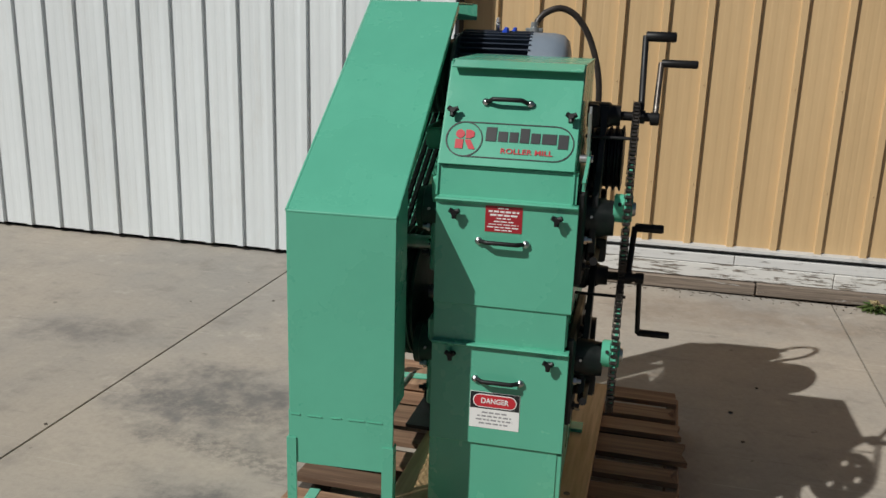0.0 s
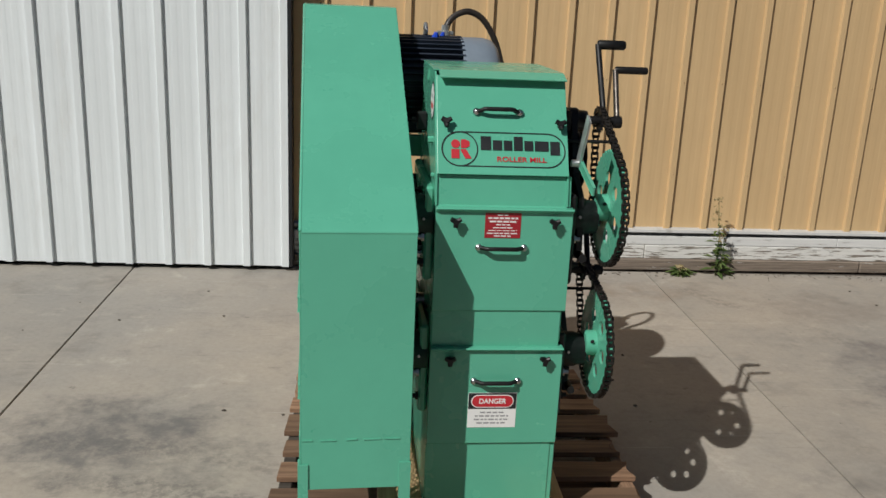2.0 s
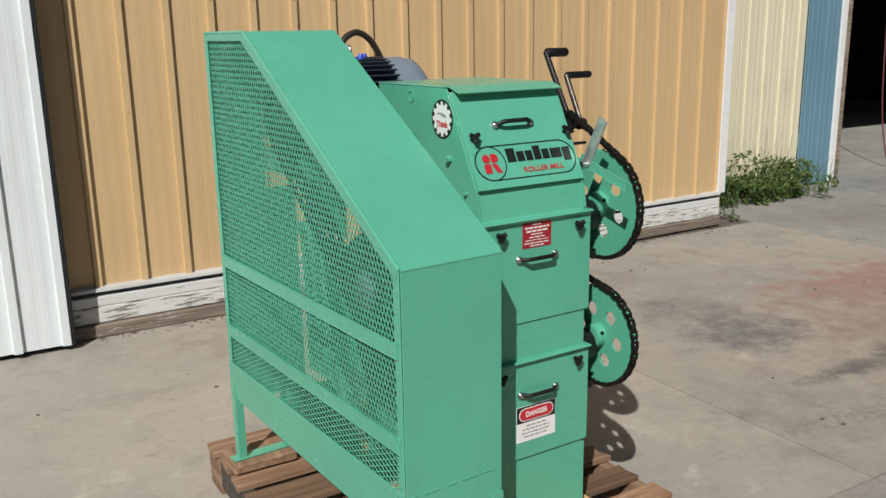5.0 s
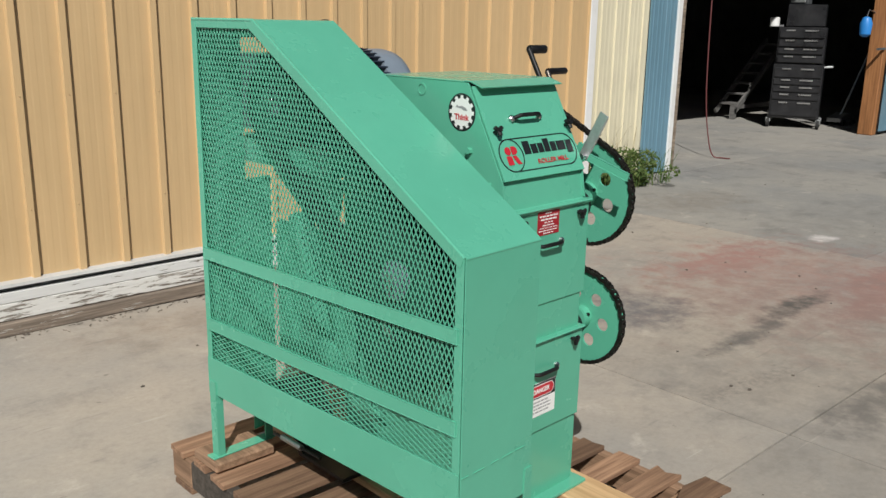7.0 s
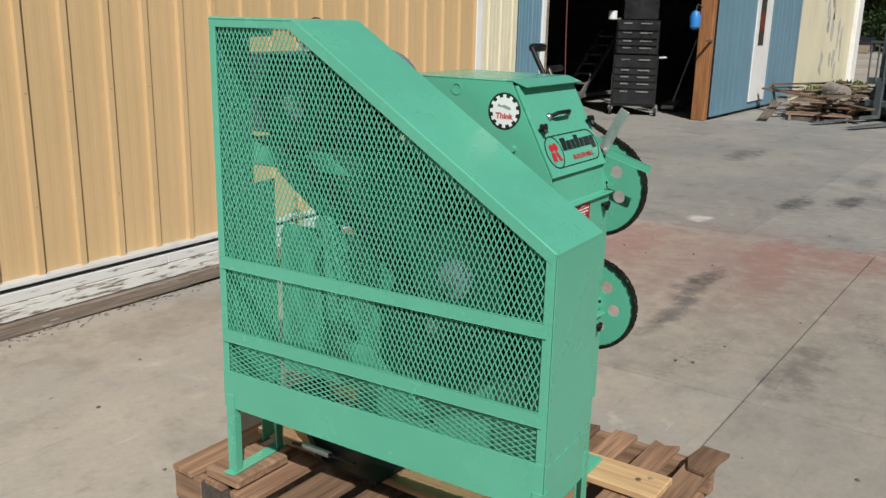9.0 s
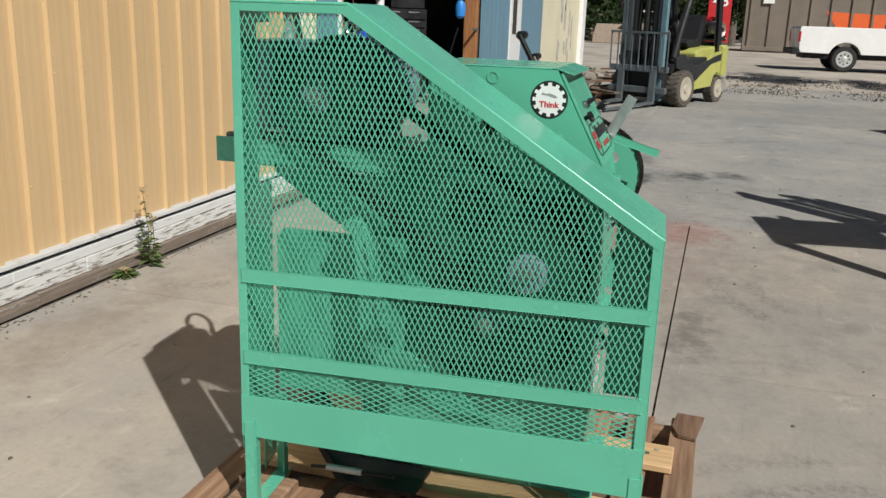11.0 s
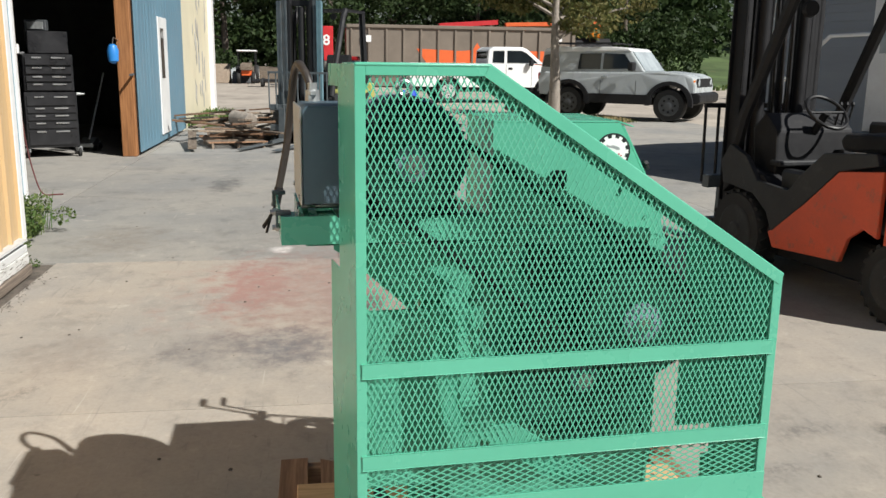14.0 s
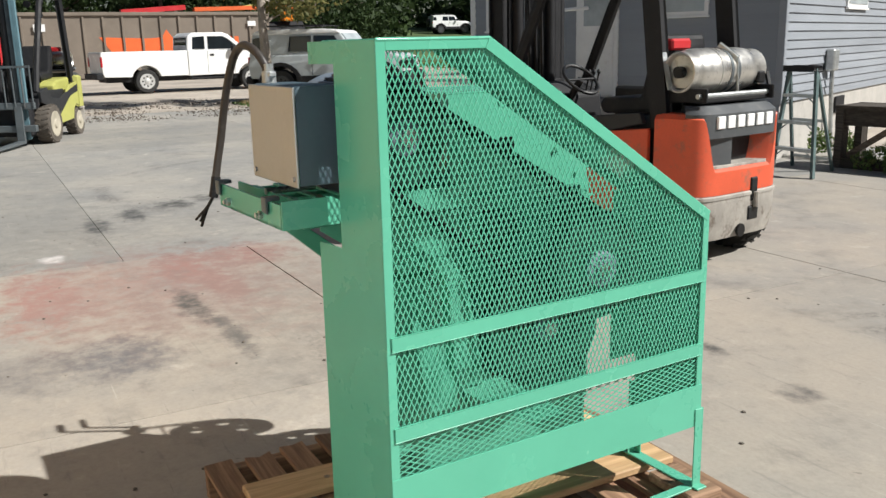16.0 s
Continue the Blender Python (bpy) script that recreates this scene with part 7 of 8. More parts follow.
hedge(80, 3.5, 46, 7.0, 16000, 0.28, 71, "dark green bushes along the yard's far edge")
hedge(96, -30, -90, 9.0, 12000, 0.32, 72, "dark green bushes along the yard's far edge")
hedge(104, 60, -95, 11.0, 18000, 0.45, 73, "dark green woods behind the yard")
hedge(64, -15, -27, 5.0, 6000, 0.2, 74, "dark green bushes behind the parked cars")
tagged(part("lawn", plate([(57, -0.03), (62, 0.35), (80, 2.6), (110, 4.5), (180, 5.0), (180, -0.4), (57, -0.4)], 80.0, "y", -105.0), LAWN), "rising green lawn at the far side of the yard", "lawn", kind="structure")


def shrub(name, x0, x1, y0, y1, h, n, seed, label, material, blade=0.010, lean=0.45):
    """A patch of weeds: many bent blades, taller near the middle."""
    rnd_ = random.Random(seed)
    V, F = [], []
    for i in range(n):
        x, y = rnd_.uniform(x0, x1), rnd_.uniform(y0, y1)
        hh = h * rnd_.uniform(0.35, 1.0)
        a = rnd_.uniform(0, 6.283)
        dx, dy = math.cos(a), math.sin(a)
        lx, ly = hh * lean * rnd_.uniform(0.1, 1.2) * math.cos(a + 1.3), hh * lean * rnd_.uniform(0.1, 1.2) * math.sin(a + 1.3)
        k = len(V)
        for f, w in ((0, 1.0), (0.5, 0.85), (0.85, 0.5)):
            for s in (-1, 1):
                V.append((x + lx * f * f + s * dx * blade * w, y + ly * f * f + s * dy * blade * w, hh * f))
        V.append((x + lx, y + ly, hh * 0.97))
        F += [(k, k + 1, k + 3, k + 2), (k + 2, k + 3, k + 5, k + 4), (k + 4, k + 5, k + 6)]
    me = bpy.data.meshes.new(name)
    me.from_pydata(V, [], F)
    me.materials.append(material)
    return tagged(new(name, me), label, "weeds", kind="stuff")


def bush(name, spots, count, size, seed, label, material):
    """Leafy weeds: small leaves in low uneven clumps."""
    me = leaves([p[:3] for p in spots], [p[3] for p in spots], count, size, seed, 0.75)
    me.materials.append(material)
    return tagged(new(name, me), label, "weeds", kind="stuff")


r0 = random.Random(12)
spots = [(4.05 + 1.45 * f + r0.uniform(-0.08, 0.08), 6.05 - (0.22 + 0.36 * f) * r0.random() ** 1.5, r0.uniform(0.04, 0.50) * (1.0 - 0.45 * f), r0.uniform(0.06, 0.14)) for f in (i / 50 for i in range(51))]
bush("weeds", spots, 4400, 0.022, 5, "leafy green weeds crowding the workshop wall", GRASS)
shrub("weeds", 4.0, 5.7, 5.72, 6.08, 0.40, 300, 1, "thin green weed blades against the wall", GRASS, 0.004, 0.9)
shrub("dry_weeds", 4.0, 5.6, 5.9, 6.1, 0.75, 50, 3, "tall dry weed stalks against the wall", GRASS_DRY, 0.003, 0.5)
bush("weeds", [(4.02, 5.40, 0.03, 0.05), (4.05, 5.50, 0.05, 0.07)], 130, 0.012, 7, "small weeds at the shed corner", GRASS)
shrub("grass", 20.4, 22.8, -5.4, -2.9, 0.14, 1500, 5, "thin dry grass round the yard tree", GRASS_DRY, 0.018, 0.7)
shrub("grass", 20.4, 22.8, -5.6, -2.7, 0.10, 900, 6, "thin green grass round the yard tree", GRASS, 0.018, 0.7)
shrub("grass", 18.0, 22.5, 5.5, 6.12, 0.30, 500, 7, "green weeds along the far wall", GRASS, 0.03, 0.5)
bush("weeds", [(4.5 + 0.1 * k, -5.55 - 0.12 * (k % 4), 0.15 + 0.06 * (k % 3), 0.16) for k in range(7)], 900, 0.03, 9, "yellow-green weeds at the house corner behind the ladder", GRASS)
bush("weeds", [(3.95 - 0.14 * k, -5.15 - 0.08 * (k % 3), 0.10 + 0.07 * (k % 3), 0.17) for k in range(9)], 1800, 0.028, 11, "leafy green weeds growing before the timber bench", GRASS)
for i in range(4):
    shrub("grass", 40 + i * 8, 60 + i * 8, -60, -22, 0.3, 900, 30 + i, "far green grass verge", GRASS, 0.12, 0.5)


def stalk_weed(x, y, h, seed):
    r_ = random.Random(seed)
    w = thing("weed", (x, y, 0), "tall leafy weed with a dry seed head growing at the wall", "weed")
    for s in range(2):
        lean = Vector((r_.uniform(-0.12, 0.12), r_.uniform(-0.10, 0.0), 1)) * h * (1 - 0.35 * s)
        b0 = Vector((x + 0.02 * s, y, 0))
        part("stem", tube([b0, b0 + lean * 0.5 + Vector((0.01, -0.01, 0)), b0 + lean], 0.0035, 6, taper=0.4), GRASS, w)
        b = bmesh.new()
        for i in range(22):
            f = 0.05 + 0.65 * i / 22
            a = r_.uniform(0, 6.283)
            ln = 0.085 * (1.1 - f) + 0.02
            p = b0 + lean * f
            d = Vector((math.cos(a), math.sin(a), r_.uniform(-0.1, 0.5))).normalized()
            sd_ = d.cross(Vector((0, 0, 1))).normalized() * ln * 0.16
            vs = [b.verts.new(v) for v in (p, p + d * ln * 0.5 + sd_, p + d * ln - Vector((0, 0, ln * 0.25)), p + d * ln * 0.5 - sd_)]
            b.faces.new(vs)
        part("foliage", b, GRASS, w)
        b = bmesh.new()
        for i in range(40):
            p = b0 + lean * r_.uniform(0.7, 1.02) + Vector((r_.uniform(-1, 1), r_.uniform(-1, 1), 0)) * 0.022
            d = Vector((r_.uniform(-1, 1), r_.uniform(-1, 1), r_.uniform(-0.3, 1))).normalized() * 0.014
            e = d.orthogonal().normalized() * 0.006
            b.faces.new([b.verts.new(v) for v in (p - d, p + e, p + d, p - e)])
        part("seed_head", b, GRASS_DRY, w)
    return w


stalk_weed(1.475, 5.235, 0.50, 1)
stalk_weed(1.24, 5.24, 0.055, 2)

# ---- grey house, ladder and bench ----
HM = pose(5.18, -5.095, 0, 0, 0, 23)               # x along the shaded wall, y out of it
HL, HB, HE = 4.85, 7.5, 3.28
house = thing("house", (0, 0, 0), "small grey vinyl-sided house on a pale block foundation", "house")
part("core", block(0.03, HL - 0.03, -HB, -0.03, 0.0, HE), BLOCK, house)
part("foundation", block(0.006, HL - 0.006, -HB, -0.006, -0.02, 0.735), BLOCK, house, "pale foundation blocks")
for k in range(4):
    part("siding_board", plate([(0, 0.272 + 0.112 * k), (0.018, 0.272 + 0.112 * k), (0.003, 0.384 + 0.112 * k), (0, 0.384 + 0.112 * k)], HL, "x", 0.0), SIDING, house)
z = 0.72
while z < HE - 0.05:
    t_ = min(z + 0.112, HE - 0.02)
    part("siding_board", plate([(0, z), (0.024, z), (0.002, t_), (0, t_)], HL, "x", 0.0), SIDING, house)
    part("siding_board", plate([(0, z), (-0.024, z), (-0.002, t_), (0, t_)], HB, "y", -HB), SIDING, house)
    part("siding_board", plate([(HL, z), (HL + 0.024, z), (HL + 0.002, t_), (HL, t_)], HB, "y", -HB), SIDING, house)
    z += 0.112
part("corner_post", block(-0.026, 0.07, -0.07, 0.026, 0.70, HE, 0.006), SIDING, house)
part("corner_post", block(HL - 0.07, HL + 0.026, -0.07, 0.026, 0.70, HE, 0.006), WHITE_TRIM, house)
part("roof", plate([(0.32, HE - 0.03), (0.32, HE + 0.07), (-HB / 2, HE + 0.5), (-HB - 0.3, HE + 0.07), (-HB - 0.3, HE - 0.03)], HL + 0.5, "x", -0.25), DARK_TRIM, house)
part("fascia", block(-0.25, HL + 0.25, 0.321, 0.34, HE - 0.06, HE + 0.08, 0.003), WHITE_TRIM, house)


def house_window(u0, u1, z0, z1, along="x"):
    w = 0.055
    if along == "x":
        fr = part("window", block(u0, u1, 0.002, 0.045, z0, z1, 0.006), WHITE_TRIM, house)
        part("pane", block(u0 + w, u1 - w, 0.046, 0.052, z0 + w, (z0 + z1) / 2 - 0.02), GLASS_PALE, fr)
        part("pane", block(u0 + w, u1 - w, 0.046, 0.052, (z0 + z1) / 2 + 0.02, z1 - w), GLASS_PALE, fr)
        part("sill", block(u0 - 0.02, u1 + 0.02, 0.02, 0.065, z0 - 0.025, z0 + 0.005, 0.004), WHITE_TRIM, fr)
    else:
        fr = part("window", block(-0.045, -0.002, u0, u1, z0, z1, 0.006), WHITE_TRIM, house)
        part("pane", block(-0.052, -0.046, u0 + w, u1 - w, z0 + w, (z0 + z1) / 2 - 0.02), GLASS_PALE, fr)
        part("pane", block(-0.052, -0.046, u0 + w, u1 - w, (z0 + z1) / 2 + 0.02, z1 - w), GLASS_PALE, fr)
        part("sill", block(-0.065, -0.02, u0 - 0.02, u1 + 0.02, z0 - 0.025, z0 + 0.005, 0.004), WHITE_TRIM, fr)


house_window(0.98, 1.66, 1.84, 2.85)
house_window(4.28, 4.56, 1.72, 2.75)
house_window(-3.75, -2.62, 1.94, 2.95, "y")
hd = part("door", block(2.28, 2.95, 0.002, 0.05, 0.75, 2.85, 0.008), WHITE_TRIM, house, "white house door with frame")
part("leaf", block(2.34, 2.89, 0.051, 0.07, 0.78, 2.79, 0.006), WHITE_TRIM, hd)
part("pane", block(2.42, 2.81, 0.071, 0.076, 1.75, 2.6), GLASS_PALE, hd)
stoop = part("stoop", block(2.2, 3.0, 0.03, 0.9, 0.0, 0.72, 0.01), BLOCK, house)
for k in range(3):
    part("step", block(3.0 + 0.24 * k, 3.24 + 0.24 * k, 0.03, 0.9, 0.0, 0.54 - 0.18 * k, 0.008), BLOCK, stoop)
part("handrail", tube([(3.62, 0.86, 0.2), (3.62, 0.86, 1.38), (2.98, 0.86, 1.95), (2.3, 0.86, 1.97)], 0.025, 8), WHITE_TRIM, stoop, "white painted handrail")
meter = part("meter_box", block(-0.15, -0.019, -2.00, -1.76, 1.06, 1.36, 0.02), GALV, house, "grey electric meter box")
part("conduit", tube([(-0.09, -1.9, 1.06), (-0.09, -1.92, 0.8), (-0.10, -2.05, 0.0)], 0.03, 10), GALV, meter)
part("vent", block(-0.03, 0.004, -2.9, -2.45, 0.42, 0.66, 0.006), DARK_TRIM, house)
house.matrix_basis = HM

ladder = thing("step_ladder", (4.13, -4.15, 0), "short worn grey-teal fibreglass step ladder standing open", "ladder")
L0, L1 = Vector((4.42, -4.15, 0)), Vector((3.84, -4.14, 0))
ax = (L1 - L0).normalized()
nrm = Vector((0.35, -0.94, 0)).normalized()
topc = (L0 + L1) / 2 + nrm * 0.22 + Vector((0.03, 0, 1.19))
for e in (L0, L1):
    tp = topc + (e - (L0 + L1) / 2) * 0.64
    part("rail", bar(e, tp, 0.03, 0.07, nrm, bevel=0.003), LADDER, ladder)
    part("rear_leg", bar(e + nrm * 0.72 - ax * 0.02, tp, 0.025, 0.04, nrm, bevel=0.003), LADDER, ladder)
for k in range(1, 4):
    tp = [e.lerp(topc + (e - (L0 + L1) / 2) * 0.64, k / 4.0) for e in (L0, L1)]
    part("tread", bar(tp[0], tp[1], 0.085, 0.03, bevel=0.003), GALV, ladder)
    for e, f in ((tp[0], 1), (tp[1], -1)):
        part("tread_brace", bar(e + Vector((0, 0, -0.09)), e + ax * f * 0.1 + Vector((0, 0, -0.02)), 0.012, 0.012), GALV, ladder)
for f in (0.12, 0.5):
    tp = [(e + nrm * 0.72).lerp(topc + (e - (L0 + L1) / 2) * 0.64, f) for e in (L0, L1)]
    part("rear_brace", bar(tp[0], tp[1], 0.02, 0.03), GALV, ladder)
part("top_cap", bar(topc - ax * 0.205, topc + ax * 0.205, 0.16, 0.05, bevel=0.01), DARK_TRIM, ladder)

bench = thing("timber_bench", (4.0, -5.5, 0), "dark heavy timber bench with braced legs", "bench")
B0, B1 = Vector((4.34, -5.12, 0)), Vector((2.12, -5.59, 0))
bn = Vector((0.2, -0.98, 0))
part("top_plank", bar(B0 + bn * 0.25 + Vector((0, 0, 0.715)), B1 + bn * 0.25 + Vector((0, 0, 0.715)), 0.6, 0.04, bevel=0.006), OLD_TIMBER, bench)
part("apron", bar(B0 + Vector((0, 0, 0.60)), B1 + Vector((0, 0, 0.60)), 0.06, 0.18, bevel=0.006), OLD_TIMBER, bench)
part("bottom_beam", bar(B0 + Vector((0, 0, 0.06)), B1 + Vector((0, 0, 0.06)), 0.08, 0.12, bevel=0.008), OLD_TIMBER, bench)
for f in (0.03, 0.5, 0.97):
    for off in (0.0, 0.5):
        p = B0.lerp(B1, f) + bn * off
        part("leg", bar(p + Vector((0, 0, 0.0)), p + Vector((0, 0, 0.69)), 0.11, 0.09, (1, 0, 0), bevel=0.006), OLD_TIMBER, bench)
for f in (0.06, 0.5):
    part("brace", bar(B0.lerp(B1, f) + bn * 0.05 + Vector((0, 0, 0.14)), B0.lerp(B1, f + 0.30) + bn * 0.05 + Vector((0, 0, 0.62)), 0.03, 0.07), SCRAP, bench)

# ---- things in the workshop doorway ----
chest = thing("tool_chest", (0, 0, 0), "tall black rolling tool chest with many drawers", "tool chest")
cw_, cd_ = 0.76, 0.46
part("cabinet", block(-cw_ / 2, cw_ / 2, 0, cd_, 0.16, 1.02, 0.01), TOOL_BLACK, chest)
part("middle_chest", block(-cw_ / 2 + 0.02, cw_ / 2 - 0.02, 0.02, cd_ - 0.02, 1.03, 1.60, 0.01), TOOL_BLACK, chest)
part("top_chest", block(-cw_ / 2 + 0.12, cw_ / 2 - 0.06, 0.1, cd_ - 0.03, 1.61, 1.95, 0.01), TOOL_BLACK, chest)
for zz, hh, x0 in ((0.20, 0.24, 0), (0.46, 0.11, 0), (0.585, 0.10, 0), (0.70, 0.10, 0), (0.815, 0.16, 0), (1.05, 0.12, 0.02), (1.185, 0.10, 0.02), (1.30, 0.12, 0.02), (1.435, 0.14, 0.02)):
    dr = part("drawer", block(-cw_ / 2 + 0.03 + x0, cw_ / 2 - 0.03 - x0, -0.022, 0.0 + x0, zz, zz + hh - 0.012, 0.004), TOOL_BLACK, chest)
    for u0, u1 in ((-0.24, -0.10), (0.04, 0.24)):
        part("pull", block(u0, u1, -0.040, -0.023, zz + hh - 0.040, zz + hh - 0.016, 0.002), CHROME, dr, "bright drawer pull")
part("side_handle", tube([(cw_ / 2, 0.1, 0.98), (cw_ / 2 + 0.12, 0.1, 0.99), (cw_ / 2 + 0.12, 0.4, 0.99), (cw_ / 2, 0.4, 0.98)], 0.012, 8), GALV, chest)
for x in (-0.38, 0.38):
    for y in (0.06, 0.44):
        cs = part("caster", lathe([(-0.025, 0.06), (-0.02, 0.075), (0.02, 0.075), (0.025, 0.06)], (x, y, 0.075), (1, 0, 0), 20), RUBBER, chest, smooth=True)
        part("fork", block(x - 0.04, x + 0.04, y - 0.03, y + 0.03, 0.085, 0.16, 0.01), GALV, cs)
chest.matrix_basis = pose(11.75, 7.34, 0.0, 0, 0, -68)
rag = thing("rag_roll", (11.79, 7.85, 1.60), "white paper roll and rags on the tool chest", "paper roll")
part("roll", lathe([(0, 0.06), (0.01, 0.075), (0.14, 0.075), (0.15, 0.06)], (11.77, 7.83, 1.60), (0, 0, 1), 18), INK_WHITE, rag, smooth=True)
part("rag", plate([(11.83, 7.70), (11.97, 7.74), (12.01, 7.82), (11.87, 7.84)], 0.03, "z", 1.60, bevel=0.008), INK_GREY, rag)
radio = thing("radio", (11.95, 7.5, 1.952), "small silver-framed radio on the tool chest", "radio")
part("case", block(11.89, 12.03, 7.37, 7.69, 1.952, 2.12, 0.01), FL_GREY, radio)
part("front", block(11.875, 11.889, 7.41, 7.65, 1.98, 2.09, 0.004), GALV, radio)
jack = thing("floor_jack", (13.15, 7.12, 0), "grey trolley jack with long handle leaning up", "jack")
part("frame", plate([(12.85, 0.05), (13.35, 0.05), (13.38, 0.14), (13.20, 0.20), (12.85, 0.12)], 0.24, "y", 7.02, bevel=0.01), GALV, jack)
part("handle", rod((13.10, 7.14, 0.15), (13.42, 6.90, 1.30), 0.018, seg=10), GALV, jack)
for x in (12.9, 13.3):
    for y in (7.0, 7.28):
        part("wheel", lathe([(-0.02, 0.05), (0.02, 0.05)], (x, y, 0.05), (0, 1, 0), 14), RUBBER, jack)
bag = thing("hanging_bag", (11.72, 6.36, 1.46), "bright blue bag hanging on the door post", "bag")
part("body", lathe([(0, 0.03), (0.04, 0.08), (0.2, 0.09), (0.28, 0.06), (0.3, 0.02)], (11.72, 6.36, 1.47), (0, 0, 1), 16), LIGHT_BLUE, bag, smooth=True)
part("hook", tube([(11.87, 6.30, 1.83), (11.74, 6.35, 1.87), (11.72, 6.36, 1.77)], 0.008, 6), STEEL, bag)
tagged(part("door_latch", bar((11.60, 6.10, 1.30), (11.87, 6.098, 1.31), 0.03, 0.03), FORK_STEEL), "rusty latch bolt on the door post", "latch")
hose = thing("air_hose", (7.3, 6.4, 0), "thin dull red air hose hanging in the doorway", "hose")
hp = [(7.62, 6.60, 4.3), (7.60, 6.56, 3.0), (7.58, 6.53, 1.6), (7.60, 6.50, 0.7), (7.62, 6.42, 0.18), (7.66, 6.36, 0.02), (7.68, 6.26, 0.012), (7.70, 6.16, 0.012)]
part("tube", tube(hp, 0.008, 8, smooth_steps=6), HOSE_RED, hose, smooth=True)
stair = thing("stairs", (12.75, 8.8, 0), "grey timber stairs in the dark workshop", "stairs")
for k in range(7):
    part("tread", block(12.28 + 0.225 * k, 12.53 + 0.225 * k, 8.66, 8.98, 0.245 + 0.17 * k, 0.28 + 0.17 * k, 0.004), STAIR, stair)
part("stringer", bar((12.22, 8.64, 0.12), (13.85, 8.64, 1.36), 0.04, 0.09, (0, 0, 1)), STAIR, stair)
part("stringer", bar((12.22, 9.00, 0.12), (13.85, 9.00, 1.36), 0.04, 0.09), STAIR, stair)
part("leg", block(12.18, 12.28, 8.62, 8.70, 0, 0.28), STAIR, stair)
part("leg", block(13.8, 13.9, 8.62, 8.70, 0, 1.36), STAIR, stair)
part("base_rail", block(12.28, 13.8, 8.63, 8.67, 0.18, 0.25), STAIR, stair)

# ---- scrap timber heap beyond the blue door ----
heap = thing("timber_pile", (15.2, 4.8, 0), "heap of broken pallets and scrap timber", "timber pile")
r_ = random.Random(9)
for px, py, pz, yaw in ((13.75, 4.75, 0.0, 0.25), (14.9, 4.65, 0.0, -0.2), (14.3, 4.8, 0.15, 0.1), (16.6, 4.9, 0.0, 0.5)):
    u, v = Vector((math.cos(yaw), math.sin(yaw), 0)), Vector((-math.sin(yaw), math.cos(yaw), 0))
    o = Vector((px, py, pz))
    for k in (-1, 0, 1):
        part("stringer", bar(o + v * 0.45 * k - u * 0.55 + Vector((0, 0, 0.05)), o + v * 0.45 * k + u * 0.55 + Vector((0, 0, 0.05)), 0.04, 0.09), SCRAP, heap)
    for k in range(6):
        c = o + u * (-0.5 + 0.2 * k) + Vector((0, 0, 0.108))
        part("slat", bar(c - v * 0.52, c + v * 0.52, 0.11, 0.02), DECK if k % 3 == 0 else SCRAP, heap)
for i in range(40):
    cx, cy = r_.uniform(13.3, 18.2), r_.uniform(4.1, 5.5)
    a, ln = r_.uniform(-0.7, 0.7) + (1.57 if i % 3 == 0 else 0), r_.uniform(0.6, 1.6)
    zz = 0.14 + 0.055 * (i % 7)
    d = Vector((math.cos(a), math.sin(a), r_.uniform(-0.10, 0.10))) * ln / 2
    part("board", bar(Vector((cx, cy, zz)) - d, Vector((cx, cy, zz + 0.02)) + d, r_.uniform(0.08, 0.16), 0.03), SCRAP if i % 3 else DECK, heap)
log = thing("log", (14.5, 4.6, 0.4), "short weathered log lying on the timber heap", "log")
part("shell", lathe([(0, 0.12), (0.02, 0.14), (0.55, 0.15), (0.57, 0.13)], (14.25, 4.45, 0.42), (0.75, 0.6, 0.05), 20), BARK_PALE, log, smooth=True)
far_pile = thing("scrap_heap", (62, 9, 0), "far clutter of scrap machines and pallets", "scrap")
for i in range(30):
    cx, cy = r_.uniform(57, 72), r_.uniform(4.5, 15)
    q = r_.uniform(0.5, 1.5)
    part("scrap", plate([(cx, 0), (cx + q * 1.6, 0), (cx + q * r_.uniform(1.0, 1.5), q * r_.uniform(0.5, 1.0)), (cx + q * 0.2, q * r_.uniform(0.4, 0.9))], q * 1.5, "y", cy, bevel=0.05), (SCRAP, FL_GREY, CAR_GREY, DARK_TRIM, SCRAP, GALV, DARK_TRIM)[i % 7], far_pile)
tractor = thing("garden_tractor", (58, 7.6, 0), "old compact tractor with white hood, parked far off", "tractor")
for dy in (-0.6, 0.6):
    wheel(tractor, (58.6, 7.6 + dy, 0.6), 0.6, 0.3, RIM, 1 if dy > 0 else -1)
    wheel(tractor, (57.0, 7.6 + dy * 0.8, 0.38), 0.38, 0.22, RIM, 1 if dy > 0 else -1)
part("chassis", block(56.8, 58.9, 7.3, 7.9, 0.5, 0.85, 0.03), SPRAY, tractor)
part("hood", plate([(56.6, 0.85), (57.9, 0.85), (57.9, 1.35), (56.9, 1.25), (56.6, 1.1)], 0.7, "y", 7.25, bevel=0.05), SCRAP, tractor)
part("canopy", block(57.6, 59.1, 6.95, 8.25, 2.05, 2.16, 0.04), CAR_WHITE, tractor)
for x in (57.7, 59.0):
    for y in (7.05, 8.15):
        part("canopy_post", rod((x, y, 0.8), (x, y, 2.05), 0.03, seg=8), DARK_TRIM, tractor)
# added low deck; its dark slab stands for a shadow on the far ground
trailer = thing("shadow_trailer", (51, 5, 0), "low dark flat deck added for a shadow on the ground", "trailer")
part("deck", block(50.0, 51.6, 3.4, 6.8, 0.28, 0.42, 0.02), DARK_TRIM, trailer)
for y in (4.0, 6.2):
    for x in (50.1, 51.5):
        wheel(trailer, (x, y, 0.24), 0.24, 0.16, RIM, 1)

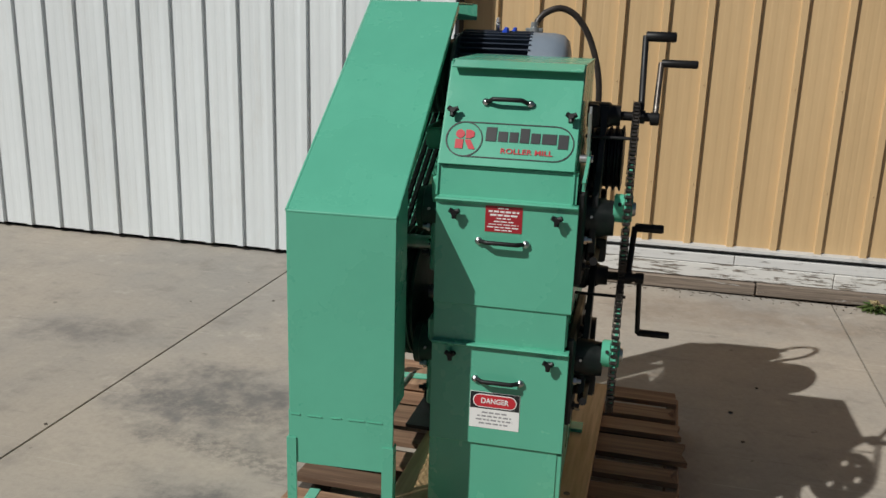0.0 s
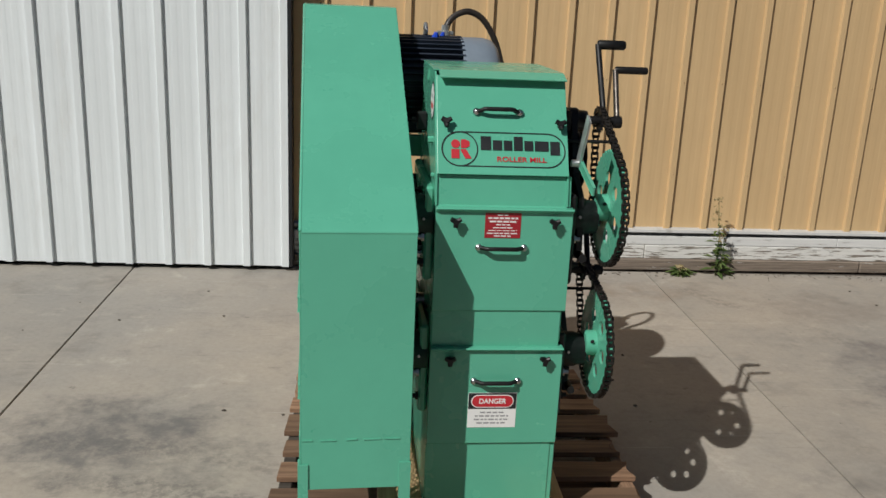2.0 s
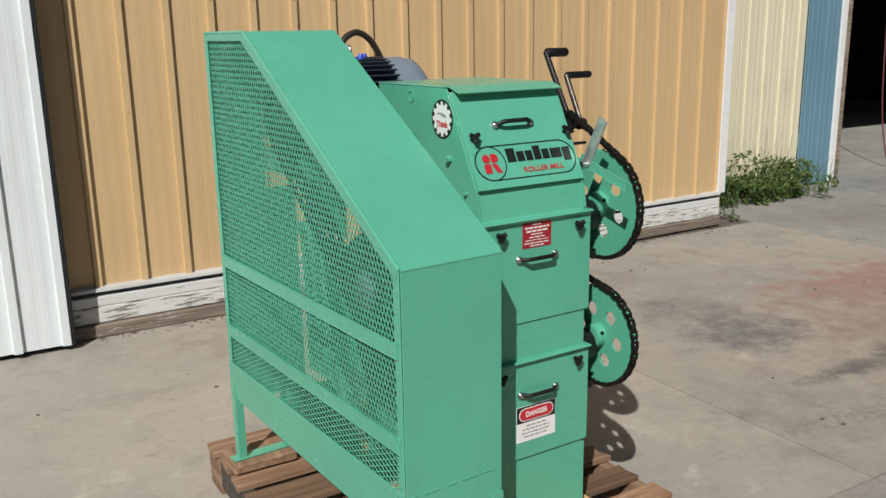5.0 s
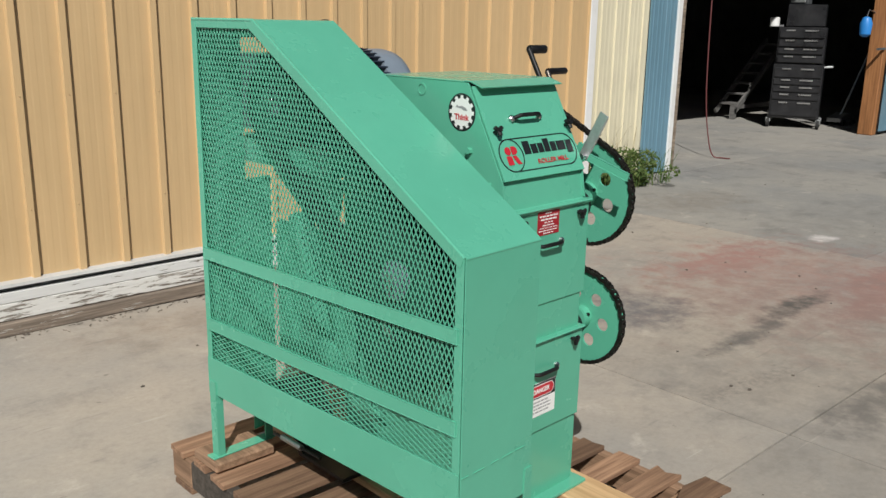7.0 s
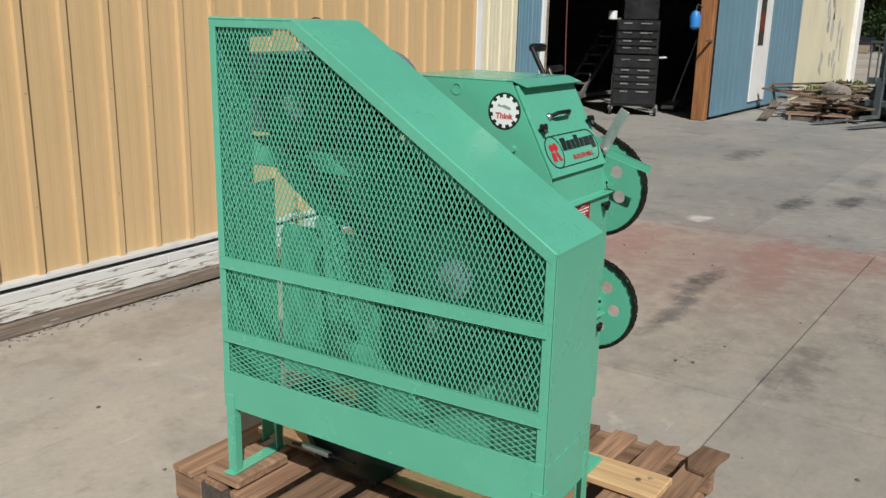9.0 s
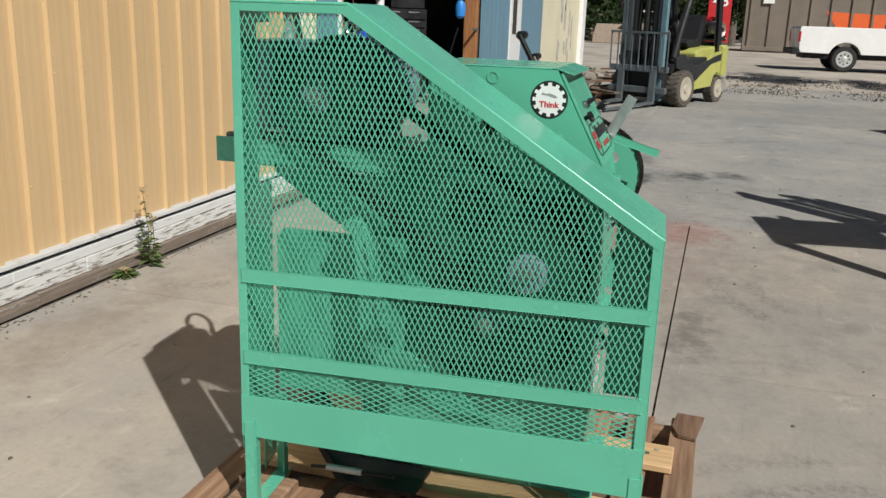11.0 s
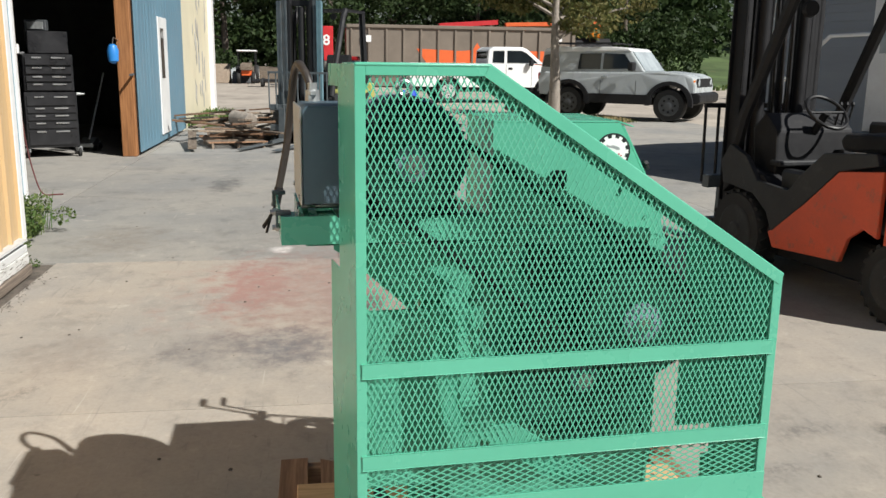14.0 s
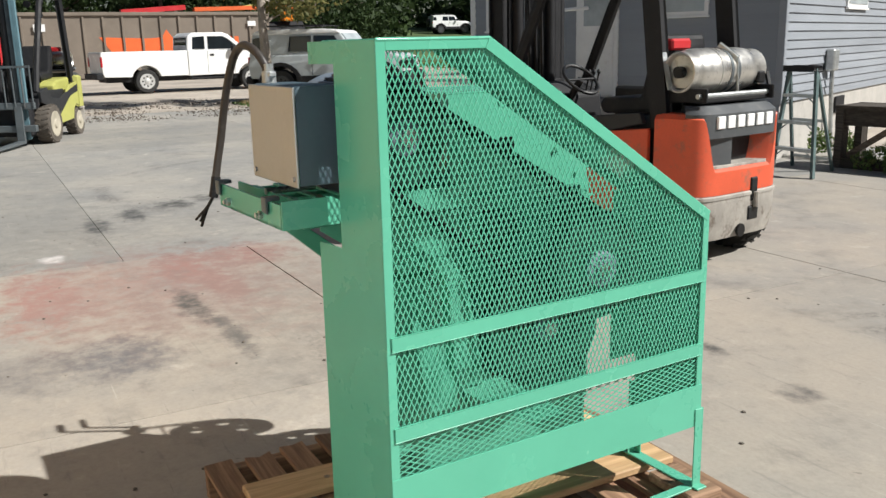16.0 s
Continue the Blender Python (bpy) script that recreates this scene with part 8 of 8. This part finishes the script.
# dead leaves and dirt drifted across the yard's edge
rl = random.Random(31)
cs = [(rl.uniform(18, 25.5), rl.uniform(-3.2, 2.0), 0.012) for i in range(60)]
me = leaves(cs, [rl.uniform(0.3, 0.9) for c in cs], 1900, 0.030, 33, 0.012)
me.materials.append(BARK)
tagged(new("leaf_litter", me), "dry leaves and dirt, also standing for tree shade, on the gravel", "leaves", kind="stuff")

# ---- small litter ----
random.seed(21)
litter = bmesh.new()
for i in range(140):
    x, y = random.uniform(-2.6, 7.0), random.uniform(-1.0, 5.2)
    if -1.0 < x < 0.25 and 1.9 < y < 3.6:
        continue
    s = random.uniform(0.003, 0.010)
    b = bmesh.new()
    bmesh.ops.create_icosphere(b, subdivisions=1, radius=s)
    for v in b.verts:
        v.co = Vector((v.co.x * random.uniform(0.7, 1.5), v.co.y * random.uniform(0.7, 1.3), v.co.z * 0.5)) + Vector((x, y, s * 0.35))
    join(litter, b)
tagged(part("pebbles", litter, DIRT), "small stones and grit on the concrete", "pebbles", kind="stuff")
straw = bmesh.new()
for i in range(320):
    x = random.uniform(-1.1, 3.8)
    y = 5.27 - abs(random.gauss(0, 0.06))
    a = random.uniform(0, 3.14)
    ln = random.uniform(0.006, 0.03)
    strip(straw, [(x, y, 0.003), (x + ln * math.cos(a), y + ln * math.sin(a) * 0.5, 0.006)], 0.004, 0.002, (0, 0, 1))
tagged(part("debris", straw, BARK), "dead leaves and straw swept against the wall", "debris", kind="stuff")

# ---- yard pavement: cast slabs with sawn joints ----
pavement = thing("pavement", (0, 0, 0), "worn stained concrete slabs with dirty joints", "pavement", kind="structure")


def slab(x0, x1, y0, y1, material):
    g = 0.0045 if material == CONC else 0.002
    part("slab", block(x0 + g, x1 - g, y0 + g, y1 - g, -0.12, 0.0, 0.001), material, pavement)


ys = [-7.1, -4.10, -1.05, 2.158, 5.28]
xs = [-8.3, -5.2, -2.083, 1.033, 4.12]
for x0, x1 in zip(xs, xs[1:]):
    for y0, y1 in zip(ys, ys[1:]):
        slab(x0, x1, y0, y1, CONC)
for x0, x1 in zip([4.12, 8.2, 12.3, 16.5], [8.2, 12.3, 16.5, 20.7]):
    for y0, y1 in zip([-7.1, -1.05, 3.10], [-1.05, 3.10, 6.0]):
        slab(x0, x1, y0, y1, CONC_GREY)
for x0, x1 in zip([3.87, 8.2, 12.3], [8.2, 12.3, 19.0]):
    slab(x0, x1, 6.012, 10.5, CONC_GREY)
    slab(x0, x1, 10.5, 15.0, CONC_GREY)
tagged(part("joint_fill", block(-8.2, 20.7, -7.1, 6.1, -0.10, -0.014), DIRT, pavement), "dirt in the joints")
